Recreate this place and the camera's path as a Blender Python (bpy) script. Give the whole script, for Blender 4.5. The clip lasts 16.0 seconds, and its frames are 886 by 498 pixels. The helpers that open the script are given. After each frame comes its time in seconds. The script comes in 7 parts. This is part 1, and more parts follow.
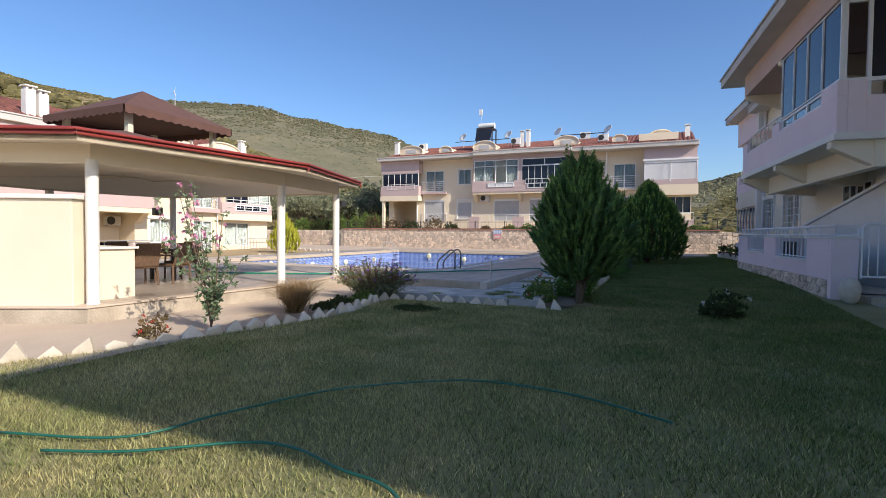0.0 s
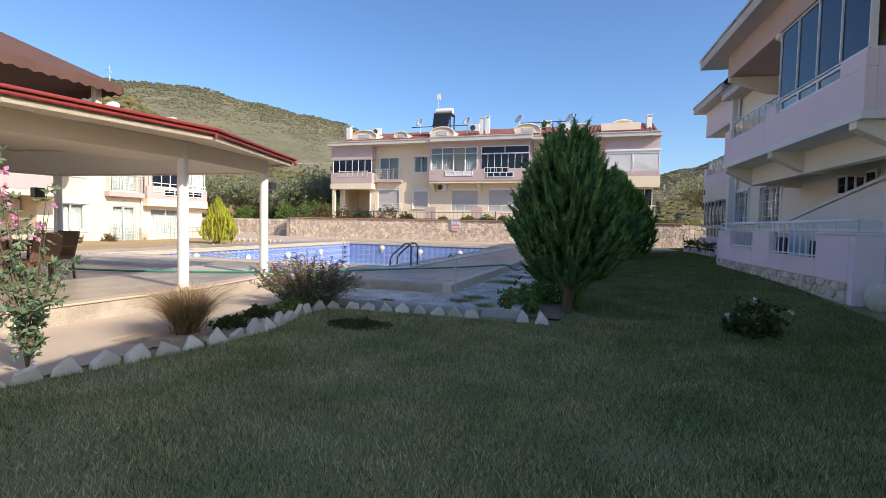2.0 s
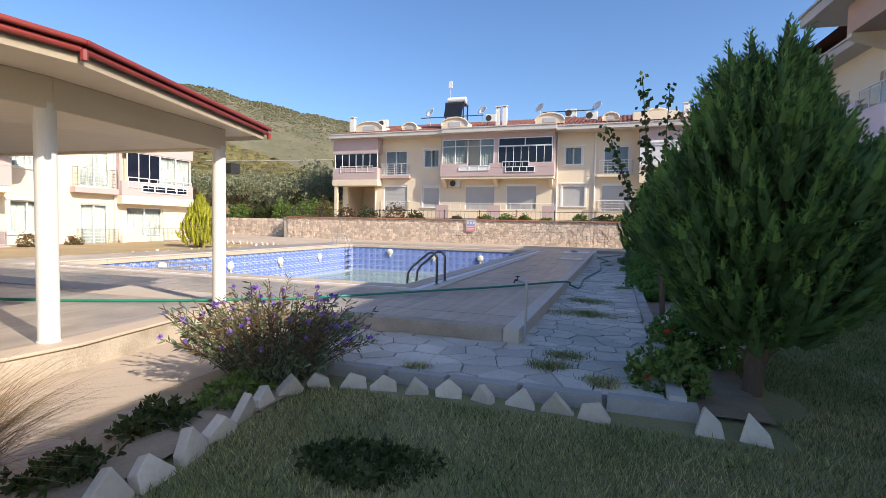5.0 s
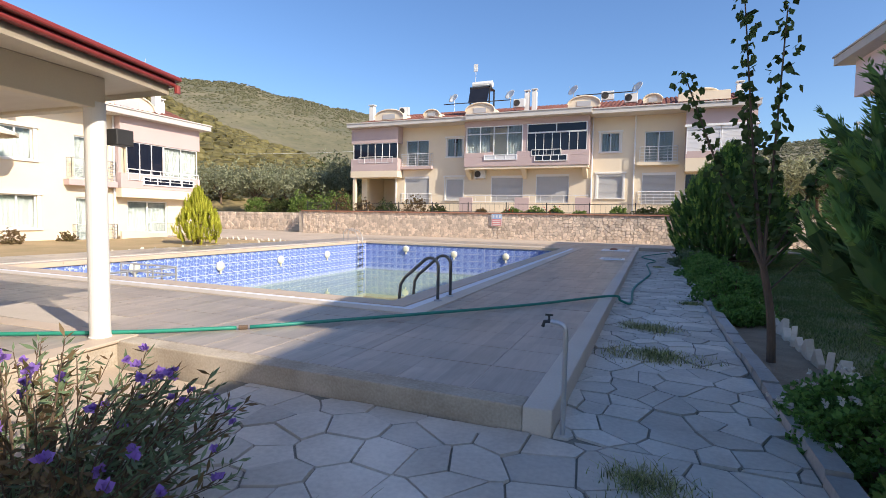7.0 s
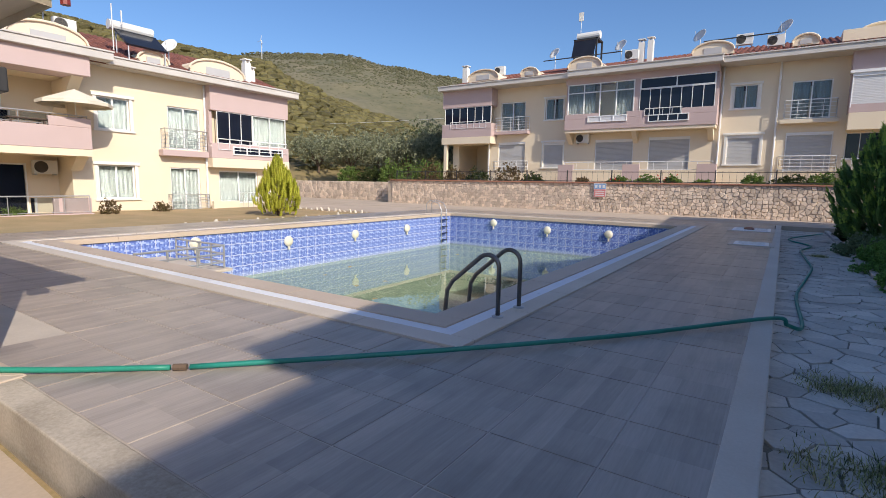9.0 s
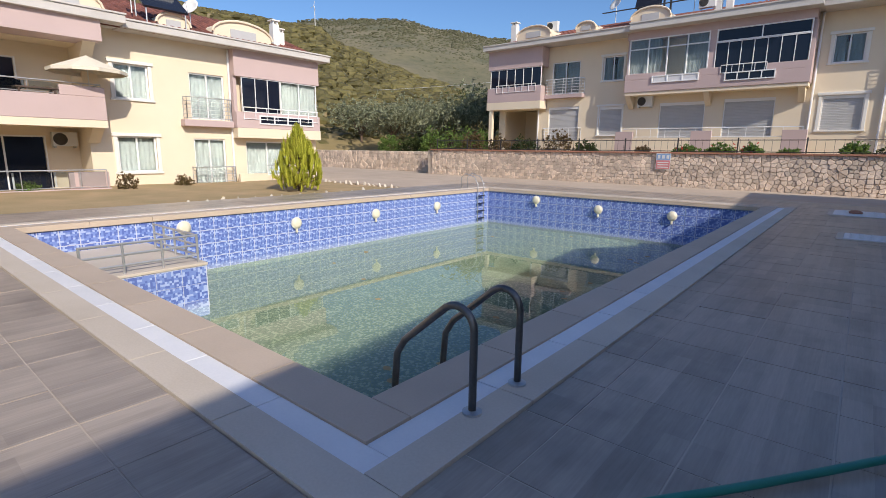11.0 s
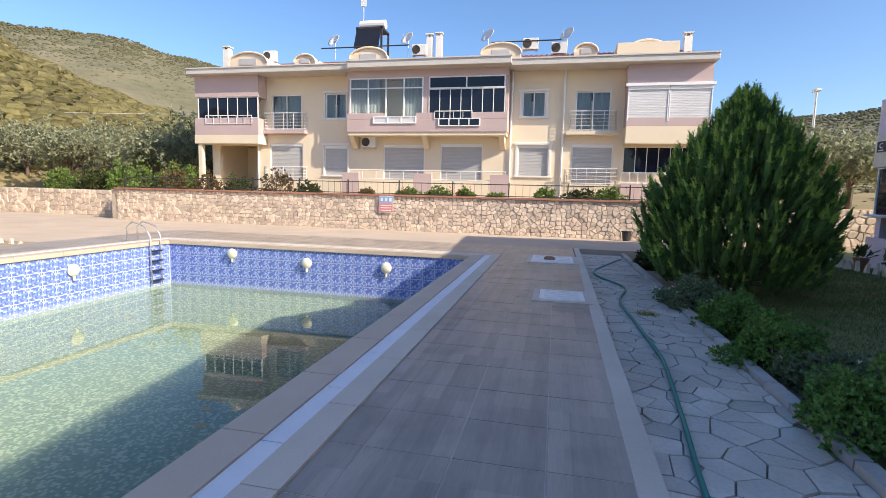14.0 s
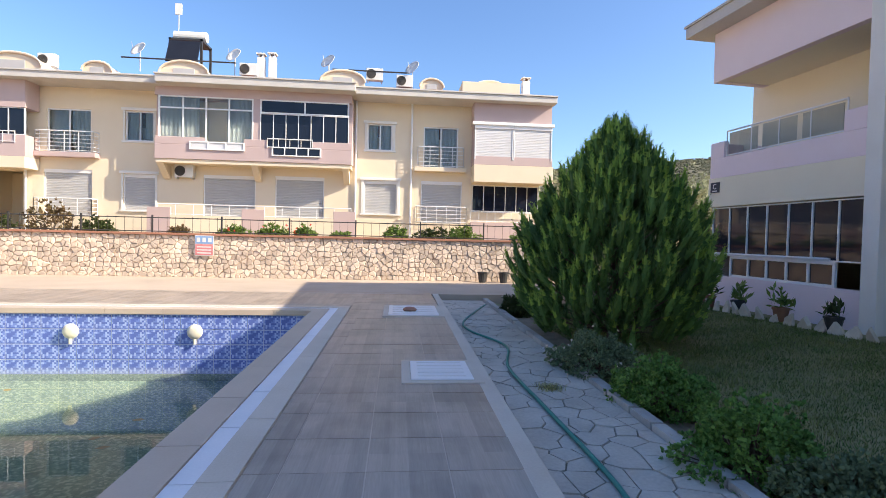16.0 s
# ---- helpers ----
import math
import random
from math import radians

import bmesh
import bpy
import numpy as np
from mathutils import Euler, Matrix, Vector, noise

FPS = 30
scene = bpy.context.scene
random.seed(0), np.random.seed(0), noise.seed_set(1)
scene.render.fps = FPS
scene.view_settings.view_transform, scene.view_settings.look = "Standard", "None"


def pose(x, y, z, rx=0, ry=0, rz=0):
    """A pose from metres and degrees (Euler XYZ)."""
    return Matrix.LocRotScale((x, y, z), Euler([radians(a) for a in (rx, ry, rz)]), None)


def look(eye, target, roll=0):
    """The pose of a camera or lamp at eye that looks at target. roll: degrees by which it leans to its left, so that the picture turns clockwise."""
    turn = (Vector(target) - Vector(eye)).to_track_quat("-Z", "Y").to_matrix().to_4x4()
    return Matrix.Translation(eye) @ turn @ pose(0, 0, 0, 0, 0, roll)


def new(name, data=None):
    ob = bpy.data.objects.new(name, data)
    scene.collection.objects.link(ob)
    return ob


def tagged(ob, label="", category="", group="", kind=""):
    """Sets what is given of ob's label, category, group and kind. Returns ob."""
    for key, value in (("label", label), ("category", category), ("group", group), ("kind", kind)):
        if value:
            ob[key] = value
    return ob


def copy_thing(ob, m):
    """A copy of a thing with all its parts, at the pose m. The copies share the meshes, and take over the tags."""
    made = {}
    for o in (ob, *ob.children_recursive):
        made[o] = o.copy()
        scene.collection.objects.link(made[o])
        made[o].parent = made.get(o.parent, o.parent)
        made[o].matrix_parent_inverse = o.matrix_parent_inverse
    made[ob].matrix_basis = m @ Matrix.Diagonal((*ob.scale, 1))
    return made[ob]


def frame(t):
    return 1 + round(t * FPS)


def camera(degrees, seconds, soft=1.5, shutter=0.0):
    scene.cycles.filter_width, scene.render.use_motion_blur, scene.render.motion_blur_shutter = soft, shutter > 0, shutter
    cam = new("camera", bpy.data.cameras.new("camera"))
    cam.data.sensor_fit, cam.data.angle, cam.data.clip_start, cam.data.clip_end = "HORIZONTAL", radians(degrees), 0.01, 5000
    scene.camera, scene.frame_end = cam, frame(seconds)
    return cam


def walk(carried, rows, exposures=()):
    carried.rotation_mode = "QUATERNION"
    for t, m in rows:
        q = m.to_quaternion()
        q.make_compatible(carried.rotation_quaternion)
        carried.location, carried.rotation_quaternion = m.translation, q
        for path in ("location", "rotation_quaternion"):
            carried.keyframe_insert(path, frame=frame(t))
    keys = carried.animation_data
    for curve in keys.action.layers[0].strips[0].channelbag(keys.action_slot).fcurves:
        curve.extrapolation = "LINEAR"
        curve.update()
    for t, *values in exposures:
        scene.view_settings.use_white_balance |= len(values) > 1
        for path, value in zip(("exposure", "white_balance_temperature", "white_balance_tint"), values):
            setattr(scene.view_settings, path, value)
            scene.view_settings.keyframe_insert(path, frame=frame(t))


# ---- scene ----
cam = camera(83.2, 16.0, soft=0.75)
METRES, EYE, TILT, LEAN, TURN = 20.0, 1.45, 0.0, 0.0, 23.7
ROWS = [
    (0.0, 0.0, 0.0, 0.0, 0.02, -1.76, -0.54),
    (0.5, 0.0027, 0.0251, 0.0001, -2.91, -2.24, -0.82),
    (1.0, 0.004, 0.0551, 0.0013, -4.43, -2.52, -1.03),
    (1.5, 0.0005, 0.0854, 0.0007, -5.01, -2.66, -1.11),
    (2.0, 0.0009, 0.1174, -0.0, -5.15, -2.74, -1.18),
    (2.5, -0.0054, 0.1495, -0.0004, -5.08, -2.75, -1.21),
    (3.0, -0.0088, 0.1818, -0.0006, -4.97, -2.76, -1.21),
    (3.5, -0.0107, 0.2182, 0.0003, -4.88, -2.76, -1.23),
    (4.0, -0.0139, 0.251, 0.0011, -4.8, -2.76, -1.2),
    (6.5, 0.0019, 0.4153, 0.0029, -3.7, -3.17, -1.09),
    (7.0, 0.0139, 0.4457, 0.0035, -1.33, -3.61, -1.02),
    (7.5, 0.0254, 0.4719, 0.0051, 1.59, -4.22, -1.04),
    (8.0, 0.0331, 0.5009, 0.0055, 4.71, -5.03, -1.01),
    (8.5, 0.0339, 0.5309, 0.0084, 7.475, -6.07, -1.05),
    (9.0, 0.0345, 0.5628, 0.0089, 10.1, -7.445, -1.01),
    (11.5, 0.0556, 0.7063, 0.0206, 16.44, -11.67, -0.68),
    (12.0, 0.0658, 0.7322, 0.0224, 15.79, -12.06, -0.64),
    (12.5, 0.08, 0.76, 0.0221, 12.92, -12.16, -0.63),
    (13.0, 0.0951, 0.7901, 0.0235, 7.83, -11.91, -0.67),
    (13.5, 0.1121, 0.8175, 0.0242, -1.23, -9.64, -1.0),
    (14.0, 0.1241, 0.8463, 0.026, -11.01, -6.33, -1.43),
    (14.5, 0.132, 0.8726, 0.0268, -16.68, -3.95, -1.44),
    (15.0, 0.141, 0.9031, 0.0256, -21.73, -2.76, -1.37),
    (15.5, 0.1475, 0.9344, 0.0255, -26.11, -2.05, -1.34),
    (16.0, 0.1558, 0.9666, 0.0255, -28.87, -1.41, -1.34),
]
walk(cam, [(t, pose(0, 0, EYE, TILT, LEAN, TURN) @ pose(METRES * x, METRES * y, METRES * z, 90 + pitch, roll, yaw)) for t, x, y, z, yaw, pitch, roll in ROWS],
     exposures=[(0.0, 0.5, 6850, 10), (1.5, 0.65, 6900, 10), (3.5, 0.75, 7050, 10), (6.5, 0.75, 7150, 10), (8.0, 0.56, 7000, 10), (9.0, 0.30, 6850, 10), (11.5, 0.18, 6750, 10),
                (12.5, 0.28, 6800, 10), (13.5, 0.72, 7150, 10), (14.5, 1.05, 7400, 10), (15.2, 1.15, 7450, 10), (16.0, 1.18, 7450, 10)])

# ---- light ----
SUN = Vector((1.0, -0.36, 0.70)).normalized()
world = bpy.data.worlds.new("sky_world")
scene.world = world
world.use_nodes = True
wn = world.node_tree.nodes
sky = wn.new("ShaderNodeTexSky")
sky.sky_type, sky.sun_disc = "NISHITA", False
sky.sun_elevation, sky.sun_rotation = math.asin(SUN.z), math.atan2(SUN.x, SUN.y)
sky.air_density, sky.dust_density, sky.ozone_density = 1.0, 1.2, 6.0
wn["Background"].inputs["Strength"].default_value = 0.15
deep = wn.new("ShaderNodeHueSaturation")
deep.inputs["Hue"].default_value = 0.505
deep.inputs["Saturation"].default_value = 1.09
deep.inputs["Value"].default_value = 0.89
world.node_tree.links.new(sky.outputs[0], deep.inputs["Color"])
world.node_tree.links.new(deep.outputs[0], wn["Background"].inputs["Color"])
sun = new("sun", bpy.data.lights.new("sun", "SUN"))
sun.data.energy, sun.data.angle, sun.data.color = 3.75, radians(0.5), (1.0, 0.92, 0.82)
sun.matrix_world = look(SUN * 60, (0, 0, 0))


# ---- materials ----
def mat(name, c, c2=None, rough=0.75, scale=2.0, fine=40.0, bump=0.15, metal=0.0, rnd=0.0, island=0.0, spec=0.5, stretch=(1, 1, 1), dist=0.01, trans=0.0, sss=0.0):
    """Two-scale noise between two colours, fine bump, an optional shade per object or per island."""
    m = bpy.data.materials.new(name)
    m.use_nodes = True
    nt = m.node_tree
    n, l = nt.nodes, nt.links
    b = n["Principled BSDF"]
    c2 = c2 or tuple(v * 0.8 for v in c)
    tc = n.new("ShaderNodeTexCoord")
    mp = n.new("ShaderNodeMapping")
    mp.inputs["Scale"].default_value = stretch
    l.new(tc.outputs["Object"], mp.inputs["Vector"])
    big, small = n.new("ShaderNodeTexNoise"), n.new("ShaderNodeTexNoise")
    big.inputs["Scale"].default_value, big.inputs["Detail"].default_value = scale, 4
    small.inputs["Scale"].default_value, small.inputs["Detail"].default_value = fine, 3
    l.new(mp.outputs[0], big.inputs["Vector"])
    l.new(mp.outputs[0], small.inputs["Vector"])
    add = n.new("ShaderNodeMath")
    add.operation = "MULTIPLY_ADD"
    l.new(small.outputs["Fac"], add.inputs[0])
    add.inputs[1].default_value = 0.5
    l.new(big.outputs["Fac"], add.inputs[2])
    ramp = n.new("ShaderNodeMapRange")
    ramp.inputs["From Min"].default_value, ramp.inputs["From Max"].default_value = 0.5, 1.0
    l.new(add.outputs[0], ramp.inputs["Value"])
    mix = n.new("ShaderNodeMix")
    mix.data_type = "RGBA"
    mix.inputs["A"].default_value, mix.inputs["B"].default_value = (*c, 1), (*c2, 1)
    l.new(ramp.outputs[0], mix.inputs["Factor"])
    out = mix.outputs["Result"]
    if rnd or island:
        src = n.new("ShaderNodeObjectInfo").outputs["Random"] if rnd else n.new("ShaderNodeNewGeometry").outputs["Random Per Island"]
        k = rnd or island
        mr = n.new("ShaderNodeMapRange")
        mr.inputs["To Min"].default_value, mr.inputs["To Max"].default_value = 1 - k, 1 + k
        l.new(src, mr.inputs["Value"])
        hs = n.new("ShaderNodeHueSaturation")
        l.new(mr.outputs[0], hs.inputs["Value"])
        l.new(out, hs.inputs["Color"])
        out = hs.outputs["Color"]
    l.new(out, b.inputs["Base Color"])
    b.inputs["Roughness"].default_value, b.inputs["Metallic"].default_value = rough, metal
    b.inputs["Specular IOR Level"].default_value = spec
    if trans:
        b.inputs["Transmission Weight"].default_value = trans
    if sss:
        b.inputs["Subsurface Weight"].default_value = sss
        b.inputs["Subsurface Radius"].default_value = (0.02, 0.03, 0.01)
    if bump:
        bp = n.new("ShaderNodeBump")
        bp.inputs["Strength"].default_value, bp.inputs["Distance"].default_value = bump, dist
        l.new(add.outputs[0], bp.inputs["Height"])
        l.new(bp.outputs[0], b.inputs["Normal"])
    return m


def leafy(name, c, c2, rough=0.6, k=0.35, through_light=0.35, scale=3):
    """Foliage: a shade per leaf, with some light coming through."""
    m = mat(name, c, c2, rough=rough, scale=scale, fine=25, bump=0, island=k, spec=0.25)
    nt = m.node_tree
    b, o = nt.nodes["Principled BSDF"], nt.nodes["Material Output"]
    tr, mx = nt.nodes.new("ShaderNodeBsdfTranslucent"), nt.nodes.new("ShaderNodeMixShader")
    nt.links.new(b.inputs["Base Color"].links[0].from_socket, tr.inputs["Color"])
    mx.inputs["Fac"].default_value = through_light
    nt.links.new(b.outputs[0], mx.inputs[1])
    nt.links.new(tr.outputs[0], mx.inputs[2])
    nt.links.new(mx.outputs[0], o.inputs["Surface"])
    return m


def glassy(name, c, rough=0.01, ior=1.45):
    m = bpy.data.materials.new(name)
    m.use_nodes = True
    b = m.node_tree.nodes["Principled BSDF"]
    b.inputs["Base Color"].default_value = (*c, 1)
    b.inputs["Roughness"].default_value, b.inputs["IOR"].default_value = rough, ior
    b.inputs["Transmission Weight"].default_value = 1.0
    return m


CREAM = mat("cream_render", (0.80, 0.69, 0.53), (0.75, 0.64, 0.485), rough=0.9, scale=0.7, fine=90, bump=0.08)
# same cream paint, raised paler to offset light missing on the shaded house
LIFTEDCREAM = mat("lifted_cream_render", (0.85, 0.77, 0.62), (0.80, 0.72, 0.575), rough=0.9, scale=0.7, fine=90, bump=0.08)
MAUVE = mat("mauve_render", (0.55, 0.425, 0.41), (0.50, 0.385, 0.375), rough=0.9, scale=0.7, fine=90, bump=0.08)
LILAC = mat("lilac_render", (0.85, 0.715, 0.745), (0.80, 0.665, 0.695), rough=0.9, scale=0.9, fine=90, bump=0.1)
WHITE = mat("white_paint", (0.80, 0.78, 0.74), (0.74, 0.72, 0.68), rough=0.55, scale=2, fine=60, bump=0.04)
EAVE = mat("eave_paint", (0.60, 0.57, 0.54), (0.50, 0.475, 0.45), rough=0.7, scale=1.2, fine=30, bump=0.08)
PVC = mat("white_pvc", (0.82, 0.82, 0.82), (0.78, 0.78, 0.79), rough=0.35, bump=0.02)
PAVCREAM = mat("pavilion_cream", (0.76, 0.68, 0.54), (0.70, 0.62, 0.49), rough=0.7, scale=1.2, fine=50, bump=0.06)
SOFFIT = mat("soffit_boards", (0.72, 0.66, 0.55), (0.66, 0.60, 0.50), rough=0.6, scale=2, fine=40, stretch=(1, 8, 1), bump=0.05)
RED = mat("red_metal", (0.30, 0.045, 0.04), (0.24, 0.04, 0.035), rough=0.4, bump=0.05)
BROWN = mat("brown_canopy", (0.13, 0.065, 0.05), (0.10, 0.05, 0.04), rough=0.85, scale=3, fine=70, bump=0.3)
ROOFTILE = mat("roof_tile", (0.23, 0.085, 0.062), (0.16, 0.06, 0.046), rough=0.85, scale=3, fine=40, bump=0.3, island=0.25)
SHINGLE = mat("brown_shingle", (0.15, 0.075, 0.055), (0.11, 0.055, 0.045), rough=0.9, scale=2, fine=40, bump=0.4, island=0.2)
CONCRETE = mat("concrete", (0.56, 0.485, 0.39), (0.30, 0.25, 0.19), rough=0.9, scale=2.2, fine=50, bump=0.3)
COPING = mat("beige_coping", (0.58, 0.47, 0.37), (0.51, 0.41, 0.32), rough=0.6, scale=1.5, fine=60, bump=0.1, rnd=0.03)
PALEBAND = mat("pale_edge_band", (0.66, 0.58, 0.49), (0.55, 0.475, 0.39), rough=0.7, scale=1.1, fine=60, bump=0.12)
GRATE = mat("white_grate", (0.82, 0.82, 0.84), (0.74, 0.75, 0.78), rough=0.5, scale=3, fine=50, bump=0.1, rnd=0.04)
DECKTILE = mat("deck_tile", (0.44, 0.37, 0.31), (0.31, 0.26, 0.215), rough=0.36, scale=3.5, fine=24, stretch=(3, 0.22, 1), bump=0.15, rnd=0.06)


def planked(m, wide, long):
    """Gives a material the printed strips of wood-look tiles, each of its own tone, and faint dark smears."""
    n, l = m.node_tree.nodes, m.node_tree.links
    b = n["Principled BSDF"]
    src = b.inputs["Base Color"].links[0].from_socket
    geo = n.new("ShaderNodeNewGeometry")
    sc = n.new("ShaderNodeVectorMath")
    sc.operation = "MULTIPLY"
    sc.inputs[1].default_value = (1 / wide, 1 / long, 0.0)
    l.new(geo.outputs["Position"], sc.inputs[0])
    fl_ = n.new("ShaderNodeVectorMath")
    fl_.operation = "FLOOR"
    l.new(sc.outputs[0], fl_.inputs[0])
    wh = n.new("ShaderNodeTexWhiteNoise")
    l.new(fl_.outputs[0], wh.inputs["Vector"])
    tone = n.new("ShaderNodeMapRange")
    tone.inputs["To Min"].default_value, tone.inputs["To Max"].default_value = 0.88, 1.12
    l.new(wh.outputs["Value"], tone.inputs["Value"])
    smear = n.new("ShaderNodeTexNoise")
    smear.inputs["Scale"].default_value, smear.inputs["Detail"].default_value = 1.4, 6
    l.new(geo.outputs["Position"], smear.inputs["Vector"])
    dark = n.new("ShaderNodeMapRange")
    dark.inputs["From Min"].default_value, dark.inputs["From Max"].default_value = 0.48, 0.68
    dark.inputs["To Min"].default_value, dark.inputs["To Max"].default_value = 1.0, 0.74
    l.new(smear.outputs["Fac"], dark.inputs["Value"])
    mul = n.new("ShaderNodeMath")
    mul.operation = "MULTIPLY"
    l.new(tone.outputs[0], mul.inputs[0])
    l.new(dark.outputs[0], mul.inputs[1])
    hs = n.new("ShaderNodeHueSaturation")
    l.new(mul.outputs[0], hs.inputs["Value"])
    l.new(src, hs.inputs["Color"])
    l.new(hs.outputs[0], b.inputs["Base Color"])


planked(DECKTILE, 0.15, 1.2)
GROUT = mat("grout", (0.56, 0.49, 0.42), (0.48, 0.42, 0.36), rough=0.95, scale=3, fine=50)
SCREED = mat("sandy_screed", (0.54, 0.435, 0.34), (0.44, 0.355, 0.275), rough=0.95, scale=0.8, fine=40, bump=0.25)
FLAG = mat("flagstone", (0.68, 0.62, 0.54), (0.46, 0.415, 0.355), rough=0.7, scale=1.6, fine=30, bump=0.35, rnd=0.16)
FLAGJOINT = mat("flag_joint", (0.30, 0.275, 0.235), (0.17, 0.155, 0.12), rough=1.0, scale=5, fine=60, bump=0.5)
RUBBLE = mat("rubble_stone", (0.76, 0.63, 0.51), (0.54, 0.43, 0.34), rough=0.9, scale=1.6, fine=30, bump=0.5, rnd=0.24, dist=0.02)
RUBBLE2 = mat("rubble_stone_far", (0.76, 0.63, 0.51), (0.54, 0.43, 0.34), rough=0.9, scale=1.6, fine=30, bump=0.5, island=0.24, dist=0.02)
MORTAR = mat("mortar", (0.55, 0.46, 0.37), (0.44, 0.365, 0.295), rough=0.95, scale=4, fine=50, bump=0.3)
TERRACOTTA = mat("terracotta_cap", (0.42, 0.20, 0.13), (0.36, 0.17, 0.11), rough=0.8, scale=4, rnd=0.12)
SOIL = mat("soil", (0.33, 0.255, 0.175), (0.22, 0.165, 0.11), rough=1.0, scale=4, fine=50, bump=0.6, dist=0.03)
DRYGRASS = mat("dry_lawn", (0.46, 0.32, 0.18), (0.30, 0.235, 0.115), rough=1.0, scale=0.8, fine=30, bump=0.6, dist=0.03)
LUSH = leafy("lush_grass_blades", (0.095, 0.165, 0.042), (0.24, 0.25, 0.085), rough=0.7, k=0.6, scale=1.3)
LAWNBASE = mat("lawn_base", (0.14, 0.16, 0.06), (0.33, 0.28, 0.14), rough=1.0, scale=0.9, fine=45, bump=0.7, dist=0.03)
GRASS = leafy("grass_blades", (0.18, 0.235, 0.075), (0.52, 0.45, 0.23), rough=0.7, k=0.7, scale=1.3)
HILLSIDE = mat("hillside", (0.19, 0.15, 0.062), (0.33, 0.25, 0.125), rough=1.0, scale=0.035, fine=0.35, bump=0.4, dist=0.5)
# far tones lifted a little, putting distance haze into the colour
FARHILL = mat("far_hillside", (0.10, 0.105, 0.06), (0.21, 0.18, 0.11), rough=1.0, scale=0.03, fine=0.22, bump=0.4, dist=0.8)
FARSCRUB = leafy("far_scrub_leaves", (0.11, 0.117, 0.063), (0.165, 0.152, 0.088), k=0.2, through_light=0.2)
SCRUB = leafy("scrub", (0.11, 0.105, 0.036), (0.185, 0.15, 0.062), k=0.4, through_light=0.2)
# conifer tones: shade between plumes goes into the darker needles, light into the tips
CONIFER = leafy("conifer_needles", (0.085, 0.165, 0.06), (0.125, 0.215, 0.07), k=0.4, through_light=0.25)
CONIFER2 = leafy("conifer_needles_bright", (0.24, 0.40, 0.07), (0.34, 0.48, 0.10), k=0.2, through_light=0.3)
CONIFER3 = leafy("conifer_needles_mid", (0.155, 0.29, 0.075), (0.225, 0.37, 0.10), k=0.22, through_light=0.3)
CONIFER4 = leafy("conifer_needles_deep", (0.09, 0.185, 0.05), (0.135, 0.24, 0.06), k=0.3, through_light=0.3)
THUJA = leafy("thuja_needles", (0.42, 0.45, 0.05), (0.56, 0.54, 0.08), k=0.3)
OLIVE = leafy("olive_leaves", (0.21, 0.235, 0.13), (0.32, 0.325, 0.215), k=0.35)
DARKLEAF = leafy("dark_leaves", (0.05, 0.075, 0.025), (0.08, 0.10, 0.035), k=0.4)
SAPLEAF = leafy("sapling_leaves", (0.075, 0.12, 0.035), (0.12, 0.17, 0.055), k=0.35)
SHRUB = leafy("shrub_leaves", (0.13, 0.22, 0.055), (0.21, 0.29, 0.08), k=0.4)
BEDLEAF = leafy("bed_leaves", (0.11, 0.24, 0.055), (0.18, 0.32, 0.085), k=0.45)
SHRUBGREY = leafy("grey_green_leaves", (0.15, 0.22, 0.12), (0.21, 0.27, 0.15), k=0.35)
DRYLEAF = leafy("brown_leaves", (0.20, 0.12, 0.07), (0.14, 0.12, 0.05), k=0.4)
STRAW = leafy("straw", (0.34, 0.23, 0.115), (0.42, 0.30, 0.16), k=0.35)
PURPLE = leafy("purple_petals", (0.30, 0.17, 0.55), (0.36, 0.22, 0.62), k=0.2)
PINK = leafy("pink_petals", (0.62, 0.25, 0.42), (0.70, 0.36, 0.50), k=0.2)
WHITEPETAL = leafy("white_petals", (0.75, 0.74, 0.68), (0.70, 0.66, 0.58), k=0.1)
REDPETAL = leafy("red_petals", (0.55, 0.06, 0.05), (0.6, 0.1, 0.06), k=0.2)
BARK = mat("bark", (0.17, 0.115, 0.08), (0.10, 0.07, 0.05), rough=1.0, scale=9, fine=60, bump=0.6, stretch=(1, 1, 0.3))
PAINTEDSTONE = mat("whitewashed_stone", (0.66, 0.60, 0.50), (0.52, 0.45, 0.36), rough=0.9, scale=6, fine=40, bump=0.4, rnd=0.12)
GLASS = glassy("window_glass", (0.85, 0.9, 0.9))
DARKGLASS = mat("tinted_glass", (0.012, 0.016, 0.03), (0.010, 0.014, 0.026), rough=0.04, bump=0, spec=0.4)
SMOKEGLASS = glassy("smoked_glass", (0.35, 0.42, 0.45))
CURTAIN = mat("net_curtain", (0.33, 0.36, 0.36), (0.27, 0.295, 0.295), rough=0.9, scale=3, fine=30, stretch=(14, 14, 0.3), bump=0.3)
DARKROOM = mat("dark_interior", (0.10, 0.09, 0.08), (0.07, 0.065, 0.06), rough=0.9)
SHUTTER = mat("grey_shutter", (0.50, 0.50, 0.50), (0.46, 0.46, 0.46), rough=0.5, bump=0.03)
SHUTTERW = mat("white_shutter", (0.70, 0.70, 0.71), (0.66, 0.66, 0.67), rough=0.5, bump=0.03)
STEEL = mat("steel_rail", (0.55, 0.55, 0.56), (0.48, 0.48, 0.49), rough=0.35, metal=0.6, bump=0.03)
CHROME = mat("ladder_steel", (0.20, 0.195, 0.19), (0.13, 0.125, 0.12), rough=0.38, metal=0.8, scale=6, bump=0.05)
DARKIRON = mat("dark_iron", (0.06, 0.06, 0.065), (0.05, 0.05, 0.05), rough=0.5, metal=0.4)
